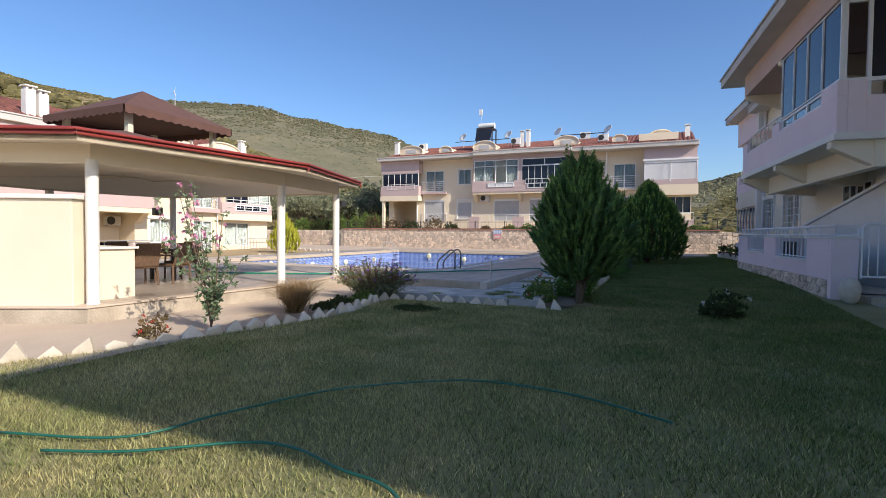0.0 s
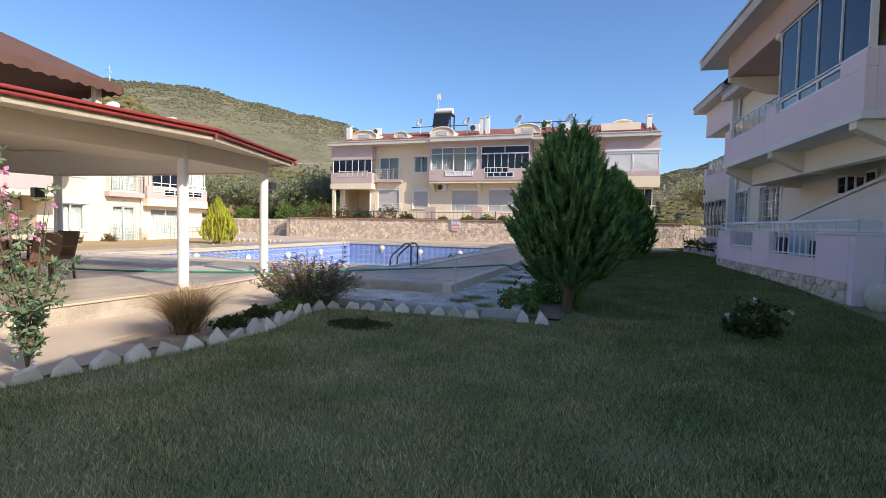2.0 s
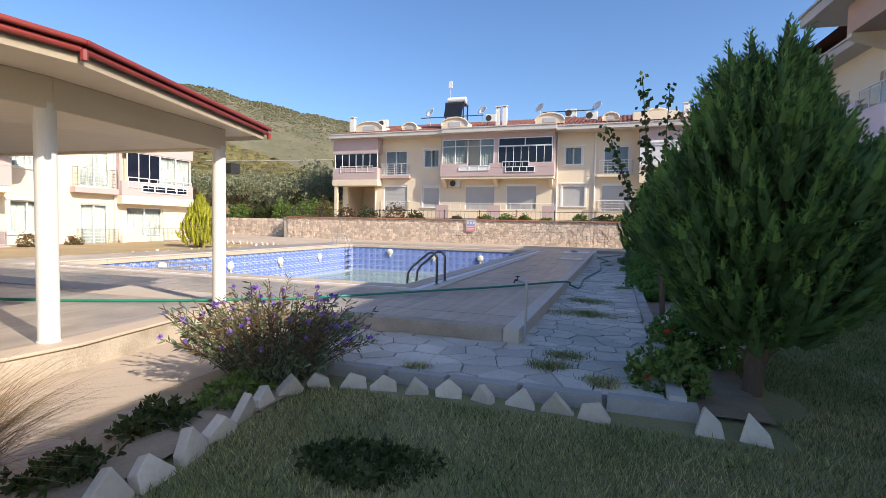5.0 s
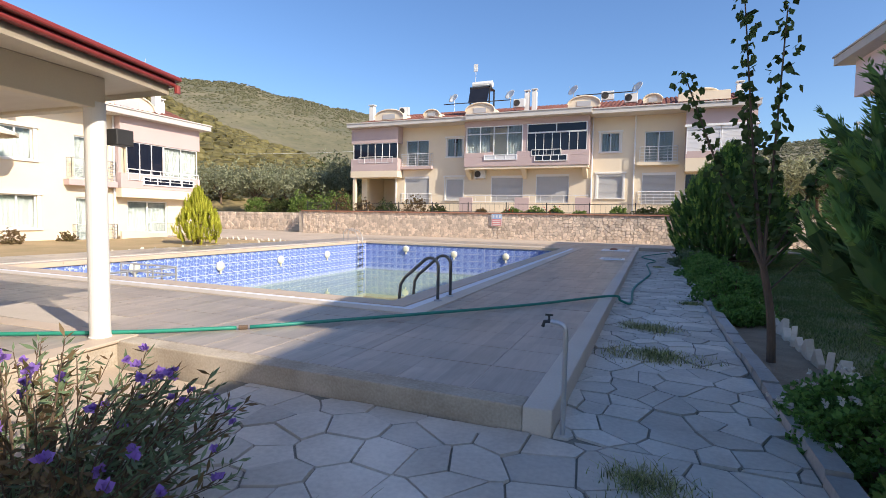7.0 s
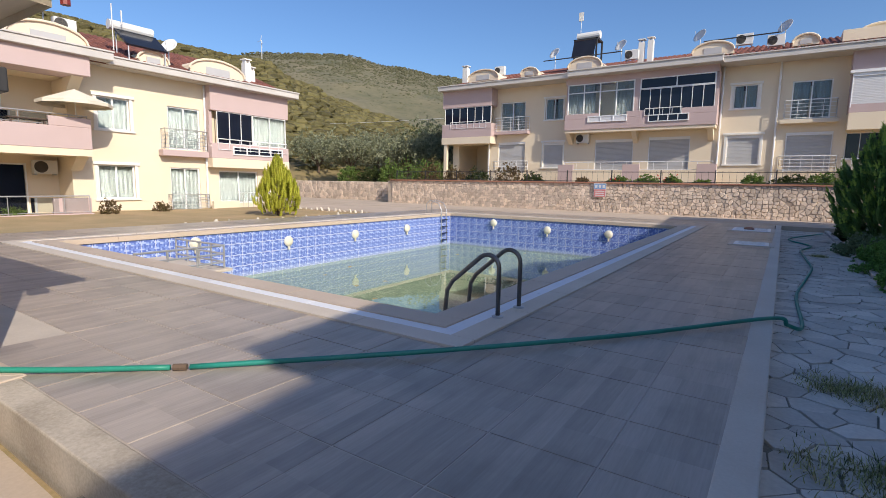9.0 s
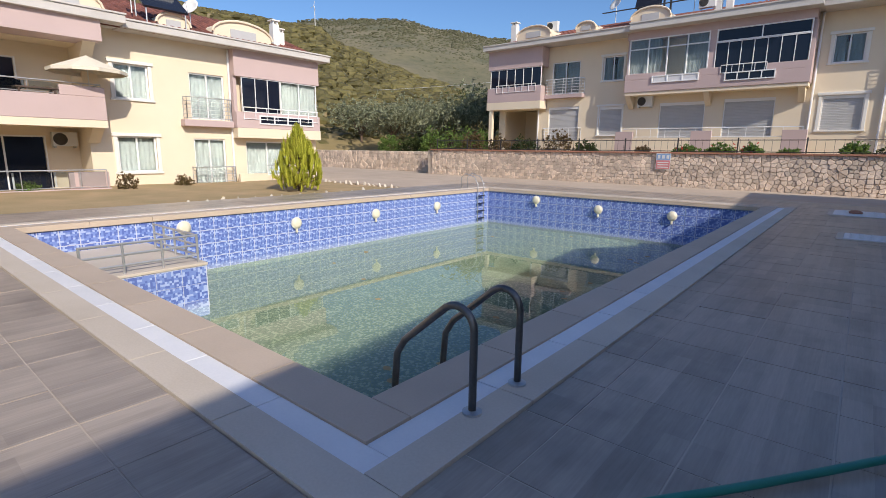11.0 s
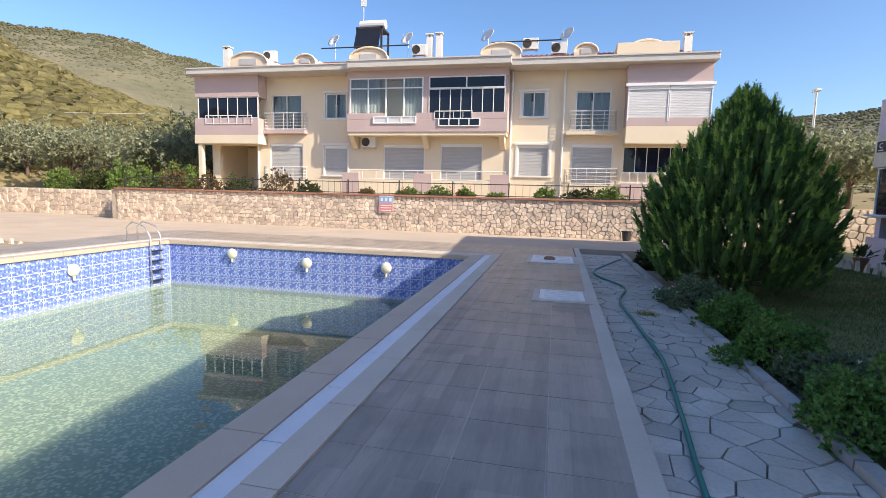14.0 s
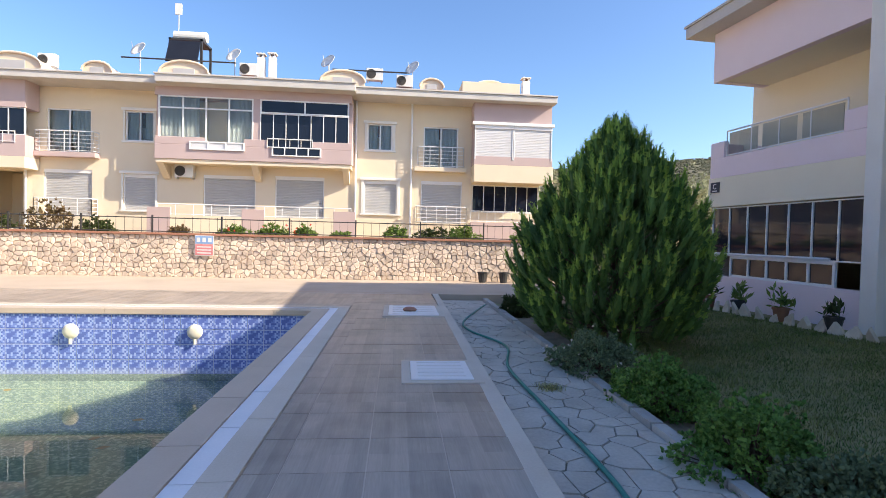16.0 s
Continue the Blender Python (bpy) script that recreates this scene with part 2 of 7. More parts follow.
PLASTICW = mat("white_plastic", (0.74, 0.74, 0.72), (0.68, 0.68, 0.66), rough=0.45, bump=0.03)
LIGHTBALL = mat("cream_plastic", (0.80, 0.74, 0.58), (0.74, 0.68, 0.53), rough=0.4, bump=0.03)
HOSEGREEN = mat("green_hose", (0.018, 0.245, 0.195), (0.014, 0.20, 0.155), rough=0.45, bump=0.05)
DARKHOSE = mat("dark_green_hose", (0.012, 0.13, 0.09), (0.010, 0.10, 0.07), rough=0.5, bump=0.05)
RATTAN = mat("brown_rattan", (0.17, 0.10, 0.06), (0.11, 0.065, 0.04), rough=0.7, scale=20, fine=150, bump=0.5)
DARKWOOD = mat("dark_wood", (0.09, 0.055, 0.04), (0.06, 0.04, 0.03), rough=0.6, scale=6, stretch=(1, 8, 1))
POT = mat("terracotta_pot", (0.30, 0.14, 0.08), (0.25, 0.115, 0.07), rough=0.85)
BLACKPOT = mat("black_pot", (0.03, 0.03, 0.03), (0.04, 0.04, 0.04), rough=0.6)
CLOTH = mat("cream_canvas", (0.74, 0.68, 0.56), (0.68, 0.62, 0.50), rough=0.9, bump=0.1)
SIGNBLUE = mat("sign_blue", (0.25, 0.42, 0.70), rough=0.5, bump=0)
SIGNRED = mat("sign_red", (0.70, 0.25, 0.25), rough=0.5, bump=0)
SIGNDARK = mat("sign_navy", (0.02, 0.025, 0.06), rough=0.4, bump=0)
SOLAR = mat("solar_panel", (0.02, 0.022, 0.03), rough=0.12, bump=0)


# ---- mesh helpers ----
class M:
    """Collects vertices and faces for one mesh."""

    def __init__(self):
        self.v, self.f = [], []

    def add(self, verts, faces):
        k = len(self.v)
        self.v += [tuple(p) for p in verts]
        self.f += [tuple(i + k for i in f) for f in faces]
        return self

    def box(self, x0, y0, z0, x1, y1, z1):
        return self.add([(x0, y0, z0), (x1, y0, z0), (x1, y1, z0), (x0, y1, z0), (x0, y0, z1), (x1, y0, z1), (x1, y1, z1), (x0, y1, z1)],
                        [(0, 3, 2, 1), (4, 5, 6, 7), (0, 1, 5, 4), (1, 2, 6, 5), (2, 3, 7, 6), (3, 0, 4, 7)])

    def prism(self, pts, z0, z1, inset=0.0):
        """An upright prism over a polygon (counter-clockwise), its top drawn in by inset."""
        n = len(pts)
        cx, cy = sum(p[0] for p in pts) / n, sum(p[1] for p in pts) / n
        k = [max(0.2, 1 - inset / max(0.03, math.hypot(p[0] - cx, p[1] - cy))) for p in pts]
        top = [(cx + (p[0] - cx) * s, cy + (p[1] - cy) * s, z1) for p, s in zip(pts, k)]
        return self.add([(p[0], p[1], z0) for p in pts] + top, [tuple(range(n, 2 * n))] + [(i, (i + 1) % n, n + (i + 1) % n, n + i) for i in range(n)])

    def slab(self, prof, u0, u1):
        """A profile of (v, z), drawn out along x."""
        n = len(prof)
        return self.add([(u0, *p) for p in prof] + [(u1, *p) for p in prof],
                        [tuple(range(n))[::-1], tuple(range(n, 2 * n))] + [(i, (i + 1) % n, n + (i + 1) % n, n + i) for i in range(n)])

    def tube(self, pts, r, n=8, r1=None, cap=True):
        pts = [Vector(p) for p in pts]
        m = len(pts)
        side = None
        verts = []
        for i, p in enumerate(pts):
            d = (pts[min(i + 1, m - 1)] - pts[max(i - 1, 0)]).normalized()
            if side is None:
                side = d.orthogonal().normalized()
            else:
                side = (side - d * side.dot(d)).normalized()
            up = d.cross(side)
            rr = r if r1 is None else r + (r1 - r) * i / (m - 1)
            verts += [p + (side * math.cos(2 * math.pi * k / n) + up * math.sin(2 * math.pi * k / n)) * rr for k in range(n)]
        faces = [(i * n + k, i * n + (k + 1) % n, (i + 1) * n + (k + 1) % n, (i + 1) * n + k) for i in range(m - 1) for k in range(n)]
        if cap:
            faces += [tuple(range(n))[::-1], tuple(range((m - 1) * n, m * n))]
        return self.add(verts, faces)

    def lathe(self, prof, n=16, c=(0, 0, 0)):
        """A profile of (r, z) turned about the upright axis."""
        verts = [(c[0] + r * math.cos(2 * math.pi * k / n), c[1] + r * math.sin(2 * math.pi * k / n), c[2] + z) for r, z in prof for k in range(n)]
        faces = [(i * n + k, i * n + (k + 1) % n, (i + 1) * n + (k + 1) % n, (i + 1) * n + k) for i in range(len(prof) - 1) for k in range(n)]
        return self.add(verts, faces + [tuple(range(n))[::-1], tuple(range((len(prof) - 1) * n, len(prof) * n))])


def mesh_of(name, m, material, smooth=False):
    me = bpy.data.meshes.new(name)
    me.from_pydata(m.v, [], m.f)
    me.materials.append(material)
    if smooth:
        me.polygons.foreach_set("use_smooth", [True] * len(me.polygons))
    me.update()
    return me


def part(name, m, material, parent=None, label="", bevel=0.0, smooth=False):
    """Links one mesh as one object, under a thing or a part."""
    ob = new(name, mesh_of(name, m, material, smooth) if isinstance(m, M) else m)
    ob.parent = parent
    if label:
        tagged(ob, label)
    if bevel:
        b = ob.modifiers.new("bevel", "BEVEL")
        b.width, b.segments, b.limit_method = bevel, 2, "ANGLE"
    return ob


def split_parts(name, m, material, parent, label="", bevel=0.0):
    """One part for each box of eight corners in m."""
    for k in range(0, len(m.v), 8):
        one = M()
        one.v = m.v[k:k + 8]
        one.f = [tuple(i - k for i in f) for f in m.f if k <= f[0] < k + 8]
        part(name, one, material, parent, label, bevel)


def thing(name, m, label, category, group=""):
    """An empty at the thing's base."""
    ob = new(name)
    ob.empty_display_size = 0.2
    ob.matrix_world = m if isinstance(m, Matrix) else pose(*m)
    return tagged(ob, label, category, group)


def setting(name, m, material, label, category="", bevel=0.0, smooth=False, kind="structure"):
    return tagged(part(name, m, material, None, "", bevel, smooth), label, category or name.split("_")[0], "", kind)


def leaves(m, centre, size, rng, n, out=None, spread=1.0, wide=0.45):
    """n small leaf blades round a centre, turned at random or towards out."""
    c = np.asarray(centre, float)
    d = rng.normal(size=(n, 3))
    if out is not None:
        d = d * spread + np.asarray(out, float) * 1.6
    d /= np.linalg.norm(d, axis=1)[:, None]
    s = rng.normal(size=(n, 3))
    s -= d * (s * d).sum(1)[:, None]
    s /= np.linalg.norm(s, axis=1)[:, None]
    L = size * rng.uniform(0.6, 1.25, (n, 1))
    k = len(m.v)
    tip, mid = c + d * L, c + d * L * 0.5
    w = s * L * wide * 0.5
    p = np.stack([np.broadcast_to(c, tip.shape), mid + w, tip, mid - w], 1).reshape(-1, 3)
    m.v += list(map(tuple, p))
    m.f += [(k + 4 * i, k + 4 * i + 1, k + 4 * i + 2, k + 4 * i + 3) for i in range(n)]


def cells(x0, x1, y0, y1, step, rng, jitter=0.42, aspect=1.0, coursed=False):
    """Voronoi cells of a jittered grid, cut to the rectangle."""
    nx, ny = max(1, round((x1 - x0) / (step * aspect))), max(1, round((y1 - y0) / step))
    sx, sy = (x1 - x0) / nx, (y1 - y0) / ny
    P = {}
    for i in range(-2, nx + 2):
        for j in range(-2, ny + 2):
            P[i, j] = (x0 + (i + 0.5 + (rng.uniform(-0.5, 0.5) if coursed else 0.25 if j % 2 else -0.25) + rng.uniform(-jitter, jitter)) * sx, y0 + (j + 0.5 + rng.uniform(-jitter, jitter)) * sy)
    out = []
    for i in range(-1, nx + 1):
        for j in range(-1, ny + 1):
            px, py = P[i, j]
            poly = [(x0, y0), (x1, y0), (x1, y1), (x0, y1)]
            cuts = [P[i + a, j + b] for a in (-2, -1, 0, 1, 2) for b in (-2, -1, 0, 1, 2) if (a or b) and (i + a, j + b) in P]
            for qx, qy in cuts:
                nxv, nyv = qx - px, qy - py
                lim = (qx * qx + qy * qy - px * px - py * py) / 2
                new_poly = []
                for a in range(len(poly)):
                    p, q = poly[a], poly[(a + 1) % len(poly)]
                    dp, dq = p[0] * nxv + p[1] * nyv - lim, q[0] * nxv + q[1] * nyv - lim
                    if dp <= 0:
                        new_poly.append(p)
                    if dp * dq < 0:
                        t = dp / (dp - dq)
                        new_poly.append((p[0] + (q[0] - p[0]) * t, p[1] + (q[1] - p[1]) * t))
                poly = new_poly
                if len(poly) < 3:
                    break
            if len(poly) >= 3:
                area = abs(sum(poly[a][0] * poly[(a + 1) % len(poly)][1] - poly[(a + 1) % len(poly)][0] * poly[a][1] for a in range(len(poly)))) / 2
                if area > 0.12 * sx * sy:
                    out.append(poly)
    return out


def shrunk(poly, gap):
    """The polygon with each corner moved towards its middle by about gap."""
    cx, cy = sum(p[0] for p in poly) / len(poly), sum(p[1] for p in poly) / len(poly)
    res = []
    for x, y in poly:
        d = max(0.01, math.hypot(x - cx, y - cy))
        s = max(0.3, 1 - 1.25 * gap / d)
        res.append((cx + (x - cx) * s, cy + (y - cy) * s))
    return res


# ---- ground, deck, pool, walls ----
DECK, WATER = 0.27, -1.10
PX0, PX1, PY0, PY1 = -16.45, -6.72, 14.73, 30.00      # the pool's inner edge
DX1, DY0, DY1 = -3.78, 11.50, 33.60                    # the deck's edges

g = M()
FAR = 2500.0
HX0, HX1, HY0, HY1 = PX0 - 0.35, PX1 + 0.35, PY0 - 0.35, PY1 + 0.35
for x0, y0, x1, y1 in ((-FAR, -FAR, FAR, HY0), (-FAR, HY1, FAR, FAR), (-FAR, HY0, HX0, HY1), (HX1, HY0, FAR, HY1)):
    g.add([(x0, y0, -0.03), (x1, y0, -0.03), (x1, y1, -0.03), (x0, y1, -0.03)], [(0, 1, 2, 3)])
setting("ground", g, DRYGRASS, "dry sandy earth with withered grass all round", "ground")


def sheet(x0, y0, x1, y1, step, z, amp, seed):
    """A gently uneven sheet."""
    m = M()
    nx, ny = max(1, round((x1 - x0) / step)), max(1, round((y1 - y0) / step))
    for j in range(ny + 1):
        for i in range(nx + 1):
            x, y = x0 + (x1 - x0) * i / nx, y0 + (y1 - y0) * j / ny
            m.v.append((x, y, z + amp * noise.noise((x * 0.6, y * 0.6, seed)) + amp * 0.4 * noise.noise((x * 2.3, y * 2.3, seed))))
    m.f += [(j * (nx + 1) + i, j * (nx + 1) + i + 1, (j + 1) * (nx + 1) + i + 1, (j + 1) * (nx + 1) + i) for j in range(ny) for i in range(nx)]
    return m


def lawn_z(x, y):
    a, b = min(1.0, max(0.0, x / 3.5)), min(1.0, max(0.0, (y - 8) / 14))
    return 0.28 * a * a * (3 - 2 * a) * b * b * (3 - 2 * b) + 0.02 * noise.noise((x * 0.6, y * 0.6, 3)) + 0.008 * noise.noise((x * 2.3, y * 2.3, 3))


lw = sheet(-5.75, -8, 9.0, 37.6, 0.35, 0.0, 0.02, 3)
lw.v = [(x, y, lawn_z(x, y)) for x, y, z in lw.v]
setting("lawn", lw, LAWNBASE, "short patchy lawn with dry straw-coloured spots", "lawn", smooth=True)
# sandy path between the lawn and the pavilion
setting("path_sandy", sheet(-12.5, -8, -5.75, 11.45, 0.5, 0.015, 0.012, 7), SCREED, "dusty beige concrete path beside the pavilion", "path", smooth=True)
setting("path_bed", M().box(-3.86, 9.9, -0.3, -2.36, 37.6, 0.085).box(-6.6, 9.95, -0.3, -3.86, DY0, 0.085), FLAGJOINT, "dark sandy joints under the flagstone path", "path")
setting("soil_bed", sheet(-2.24, 10.0, -1.62, 33.0, 0.15, 0.035, 0.02, 5), SOIL, "narrow planted bed of bare brown soil", "bed", smooth=True)
setting("soil_edge", sheet(-6.45, 6.4, -5.4, 10.0, 0.2, 0.02, 0.02, 9), mat("sandy_soil", (0.44, 0.35, 0.25), (0.32, 0.25, 0.17), rough=1.0, scale=3, fine=40, bump=0.6, dist=0.03), "strip of brown soil along the lawn", "bed", smooth=True)

# deck slabs round the pool, with their edge band
dk = M()
EX0, EX1, EY0, EY1 = PX0 - 0.75, PX1 + 0.75, PY0 - 0.75, PY1 + 0.75
for x0, y0, x1, y1 in ((-19.2, DY0 + 0.2, DX1 - 0.13, EY0), (-19.2, EY1, DX1 - 0.13, DY1), (-19.2, EY0, EX0, EY1), (EX1, EY0, DX1 - 0.13, EY1)):
    dk.box(x0, y0, -0.3, x1, y1, DECK - 0.004)
setting("deck", dk, GROUT, "raised pool deck with pale grout between tiles", "deck")
setting("deck_edge_front", M().box(-8.2, DY0, -0.3, -4.062, DY0 + 0.2, DECK), CONCRETE, "worn beige concrete edge band of the pool deck", "deck edge", bevel=0.012)
setting("deck_edge_side", M().prism([(-4.06, DY0), (-3.86, DY0), (-3.70, DY1), (-3.87, DY1)], -0.3, DECK + 0.003), PALEBAND, "beige stone edge band of the pool deck", "deck edge", bevel=0.012)
setting("terrace_back", M().box(-56.0, DY1, -0.3, 3.4, 40.05, DECK - 0.01), SCREED, "sunlit sandy concrete walk below the stone wall", "pavement")
setting("walk_left", M().box(-56.0, 28.1, -0.3, -19.2, DY1, DECK - 0.015), SCREED, "sandy concrete walk beside the garden", "pavement")
setting("dry_lawn", sheet(-28.0, -6.0, -19.2, 28.1, 0.5, 0.19, 0.03, 11), DRYGRASS, "withered yellow-brown lawn in front of the house", "lawn", smooth=True)
setting("dry_lawn_edge", M().box(-19.2, -6.0, -0.3, -19.05, DY0 + 0.2, 0.2), CONCRETE, "concrete edge of the dry lawn", "edge")

# pool shell
sh = M()
sh.box(PX0 - 0.3, PY0 - 0.3, -2.3, PX1 + 0.3, PY1 + 0.3, -1.95)
sh.box(PX0 - 0.3, PY0 - 0.3, -1.95, PX0 - 0.02, PY1 + 0.3, DECK - 0.08).box(PX1 + 0.02, PY0 - 0.3, -1.95, PX1 + 0.3, PY1 + 0.3, DECK - 0.08)
sh.box(PX0 - 0.02, PY0 - 0.3, -1.95, PX1 + 0.02, PY0 - 0.02, DECK - 0.08).box(PX0 - 0.02, PY1 + 0.02, -1.95, PX1 + 0.02, PY1 + 0.3, DECK - 0.08)


def mosaic(name, a, b, c, joint, k, murk=0.0):
    """Small glass mosaic: square chips of three blues."""
    m = bpy.data.materials.new(name)
    m.use_nodes = True
    n, l = m.node_tree.nodes, m.node_tree.links
    bs = n["Principled BSDF"]
    tc = n.new("ShaderNodeTexCoord")
    mp = n.new("ShaderNodeMapping")
    mp.inputs["Scale"].default_value = (k, k, k)
    mp.inputs["Location"].default_value = (0.13, 0.17, 0.11)
    l.new(tc.outputs["Object"], mp.inputs["Vector"])
    fl = n.new("ShaderNodeVectorMath")
    fl.operation = "FLOOR"
    l.new(mp.outputs[0], fl.inputs[0])
    wn_ = n.new("ShaderNodeTexWhiteNoise")
    l.new(fl.outputs[0], wn_.inputs["Vector"])
    r = n.new("ShaderNodeValToRGB")
    r.color_ramp.interpolation = "CONSTANT"
    e = r.color_ramp.elements
    e[0].color, e[1].color = (*a, 1), (*b, 1)
    e[1].position = 0.4
    e2 = e.new(0.75)
    e2.color = (*c, 1)
    l.new(wn_.outputs["Value"], r.inputs["Fac"])
    ns = n.new("ShaderNodeTexNoise")
    ns.inputs["Scale"].default_value = 0.9
    l.new(tc.outputs["Object"], ns.inputs["Vector"])
    mx = n.new("ShaderNodeMix")
    mx.data_type = "RGBA"
    mx.inputs["B"].default_value = (*joint, 1)
    mr = n.new("ShaderNodeMapRange")
    mr.inputs["To Min"].default_value, mr.inputs["To Max"].default_value = murk, murk + 0.3
    l.new(ns.outputs["Fac"], mr.inputs["Value"])
    l.new(mr.outputs[0], mx.inputs["Factor"])
    l.new(r.outputs[0], mx.inputs["A"])
    scale_ = n.new("ShaderNodeMix")
    scale_.data_type = "RGBA"
    scale_.inputs["B"].default_value = (0.60, 0.64, 0.68, 1)
    pos, sep, edge = n.new("ShaderNodeNewGeometry"), n.new("ShaderNodeSeparateXYZ"), n.new("ShaderNodeMapRange")
    l.new(pos.outputs["Position"], sep.inputs[0])
    l.new(sep.outputs["Z"], edge.inputs["Value"])
    edge.inputs["From Min"].default_value, edge.inputs["From Max"].default_value = WATER + 0.02, WATER + 0.16
    edge.inputs["To Min"].default_value, edge.inputs["To Max"].default_value = 0.0 if murk else 0.35, 0.0
    l.new(edge.outputs[0], scale_.inputs["Factor"])
    l.new(mx.outputs["Result"], scale_.inputs["A"])
    l.new(scale_.outputs["Result"], bs.inputs["Base Color"])
    bs.inputs["Roughness"].default_value = 0.3
    return m


MOSAIC = mosaic("blue_mosaic", (0.06, 0.115, 0.44), (0.15, 0.24, 0.60), (0.40, 0.50, 0.78), (0.40, 0.48, 0.70), 26, 0.0)
MURK = mosaic("murky_floor_mosaic", (0.115, 0.195, 0.175), (0.20, 0.275, 0.225), (0.40, 0.46, 0.37), (0.28, 0.315, 0.19), 26, 0.25)
POOLJOINT = mat("pool_joint", (0.62, 0.65, 0.74), (0.55, 0.58, 0.67), rough=0.8)
setting("pool_shell", sh, POOLJOINT, "pale grouted shell of the swimming pool", "pool")
setting("pool_floor", M().box(PX0, PY0, -1.94, PX1, PY1, -1.64), MURK, "pool floor mosaic under algae and silt", "pool floor")

wm = bpy.data.materials.new("pool_water")
wm.use_nodes = True
wb = wm.node_tree.nodes["Principled BSDF"]
wb.inputs["Base Color"].default_value = (0.78, 0.90, 0.82, 1)
wb.inputs["Roughness"].default_value, wb.inputs["IOR"].default_value, wb.inputs["Transmission Weight"].default_value = 0.015, 1.33, 1.0
wno, wbp = wm.node_tree.nodes.new("ShaderNodeTexNoise"), wm.node_tree.nodes.new("ShaderNodeBump")
wno.inputs["Scale"].default_value, wno.inputs["Detail"].default_value = 2.5, 2
wbp.inputs["Strength"].default_value, wbp.inputs["Distance"].default_value = 0.02, 0.02
wm.node_tree.links.new(wno.outputs["Fac"], wbp.inputs["Height"])
wm.node_tree.links.new(wbp.outputs[0], wb.inputs["Normal"])
wat = setting("water", M().add([(PX0, PY0, WATER), (PX1, PY0, WATER), (PX1, PY1, WATER), (PX0, PY1, WATER)], [(0, 1, 2, 3)]), wm, "still greenish water in the half-empty pool", "water")
wat.visible_shadow = False

# stair platform in the pool's corner
st = thing("pool_steps", (PX0, PY0, 0), "tiled entry platform with steps in the pool corner", "pool steps")
part("platform", M().box(0.02, 0.02, -1.9, 2.81, 2.2, -0.32).box(0.02, 2.2, -1.9, 1.2, 2.55, -0.9), MOSAIC, st)
part("platform_edge", M().box(0.02, 0.02, -0.32, 2.84, 2.22, -0.27), PALEBAND, st, "pale tiled top of the platform", bevel=0.01)
part("platform_lining", M().box(2.811, 0.02, -1.2, 2.816, 2.2, -0.322), POOLJOINT, st, "pale joints behind the mosaic")
for i in range(5):
    for j in range(3):
        part("mosaic_tile", M().box(2.817, 0.03 + i * 0.432, -0.64 - j * 0.31, 2.825, 0.45 + i * 0.432, -0.34 - j * 0.31), MOSAIC, st)

# coping: inner stone band, white overflow grate, outer stone band, each in separate lengths
cop = thing("pool_coping", (0, 0, DECK), "beige stone coping with a white overflow grate round the pool", "coping")


def ring(o0, o1, z0, z1, step, name, material):
    x0, x1, y0, y1 = PX0, PX1, PY0, PY1
    runs = [("x", x0 - o1, x1 + o1, y0 - o1, y0 - o0), ("x", x0 - o1, x1 + o1, y1 + o0, y1 + o1), ("y", y0 - o0, y1 + o0, x0 - o1, x0 - o0), ("y", y0 - o0, y1 + o0, x1 + o0, x1 + o1)]
    for ax, a, b, c, d in runs:
        n = round((b - a) / step)
        for i in range(n):
            p, q = a + (b - a) * i / n + 0.0015, a + (b - a) * (i + 1) / n - 0.0015
            part(name, M().prism([(p, c), (q, c), (q, d), (p, d)] if ax == "x" else [(c, p), (d, p), (d, q), (c, q)], z0, z1, 0.004), material, cop)


ring(-0.03, 0.31, -0.09, 0.02, 1.2, "coping_stone", COPING)
ring(0.314, 0.49, -0.09, 0.005, 1.0, "grate", GRATE)
ring(0.494, 0.745, -0.09, 0.018, 1.2, "coping_stone", PALEBAND)

# wall behind the pool walk: core and cap (its stones stand last in the file)
WY = 38.0
setting("wall_garden", M().box(-26.6, WY + 0.06, -0.2, 3.6, WY + 0.45, 1.80), MORTAR, "mortar core of the rubble garden wall", "wall")
setting("wall_garden_2", M().box(-56.0, WY + 2.06, -0.2, -28.4, WY + 2.45, 1.70), MORTAR, "mortar core of the set-back rubble wall", "wall")
setting("wall_stair_side", M().box(-26.95, WY + 0.06, -0.2, -26.605, WY + 4.0, 1.78), MORTAR, "mortar side wall beside the garden stairs", "wall")
setting("terrace_upper", M().box(-26.6, WY + 0.46, 1.2, 12.0, 56.0, 1.72).box(-70, WY + 2.46, 1.2, -28.42, 56, 1.68).box(-28.41, 42.01, 1.2, -26.605, 56, 1.70), DRYGRASS, "upper terrace of dry earth behind the wall", "terrace")
setting("wall_garden_right", M().box(3.61, WY + 0.06, -0.2, 14.0, WY + 0.45, 1.75), MORTAR, "mortar core of the rubble garden wall", "wall")
stair = thing("garden_stairs", (-27.7, WY + 0.6, 0.0), "grey concrete garden steps between the stone walls", "stairs")
for i in range(8):
    part("step", M().box(-0.68, i * 0.36, -0.1, 0.70, 3.3, 0.27 + 0.18 * (i + 1) - 0.02), CONCRETE, stair, bevel=0.01)
cp = thing("wall_cap", (0, WY, 1.80), "red terracotta capping on the garden wall", "wall cap")
n = 40
for i in range(n):
    a = -26.7 + 30.3 * i / n
    part("cap_tile", M().box(a + 0.004, -0.06, 0.0, a + 30.3 / n - 0.004, 0.5, 0.075), TERRACOTTA, cp)


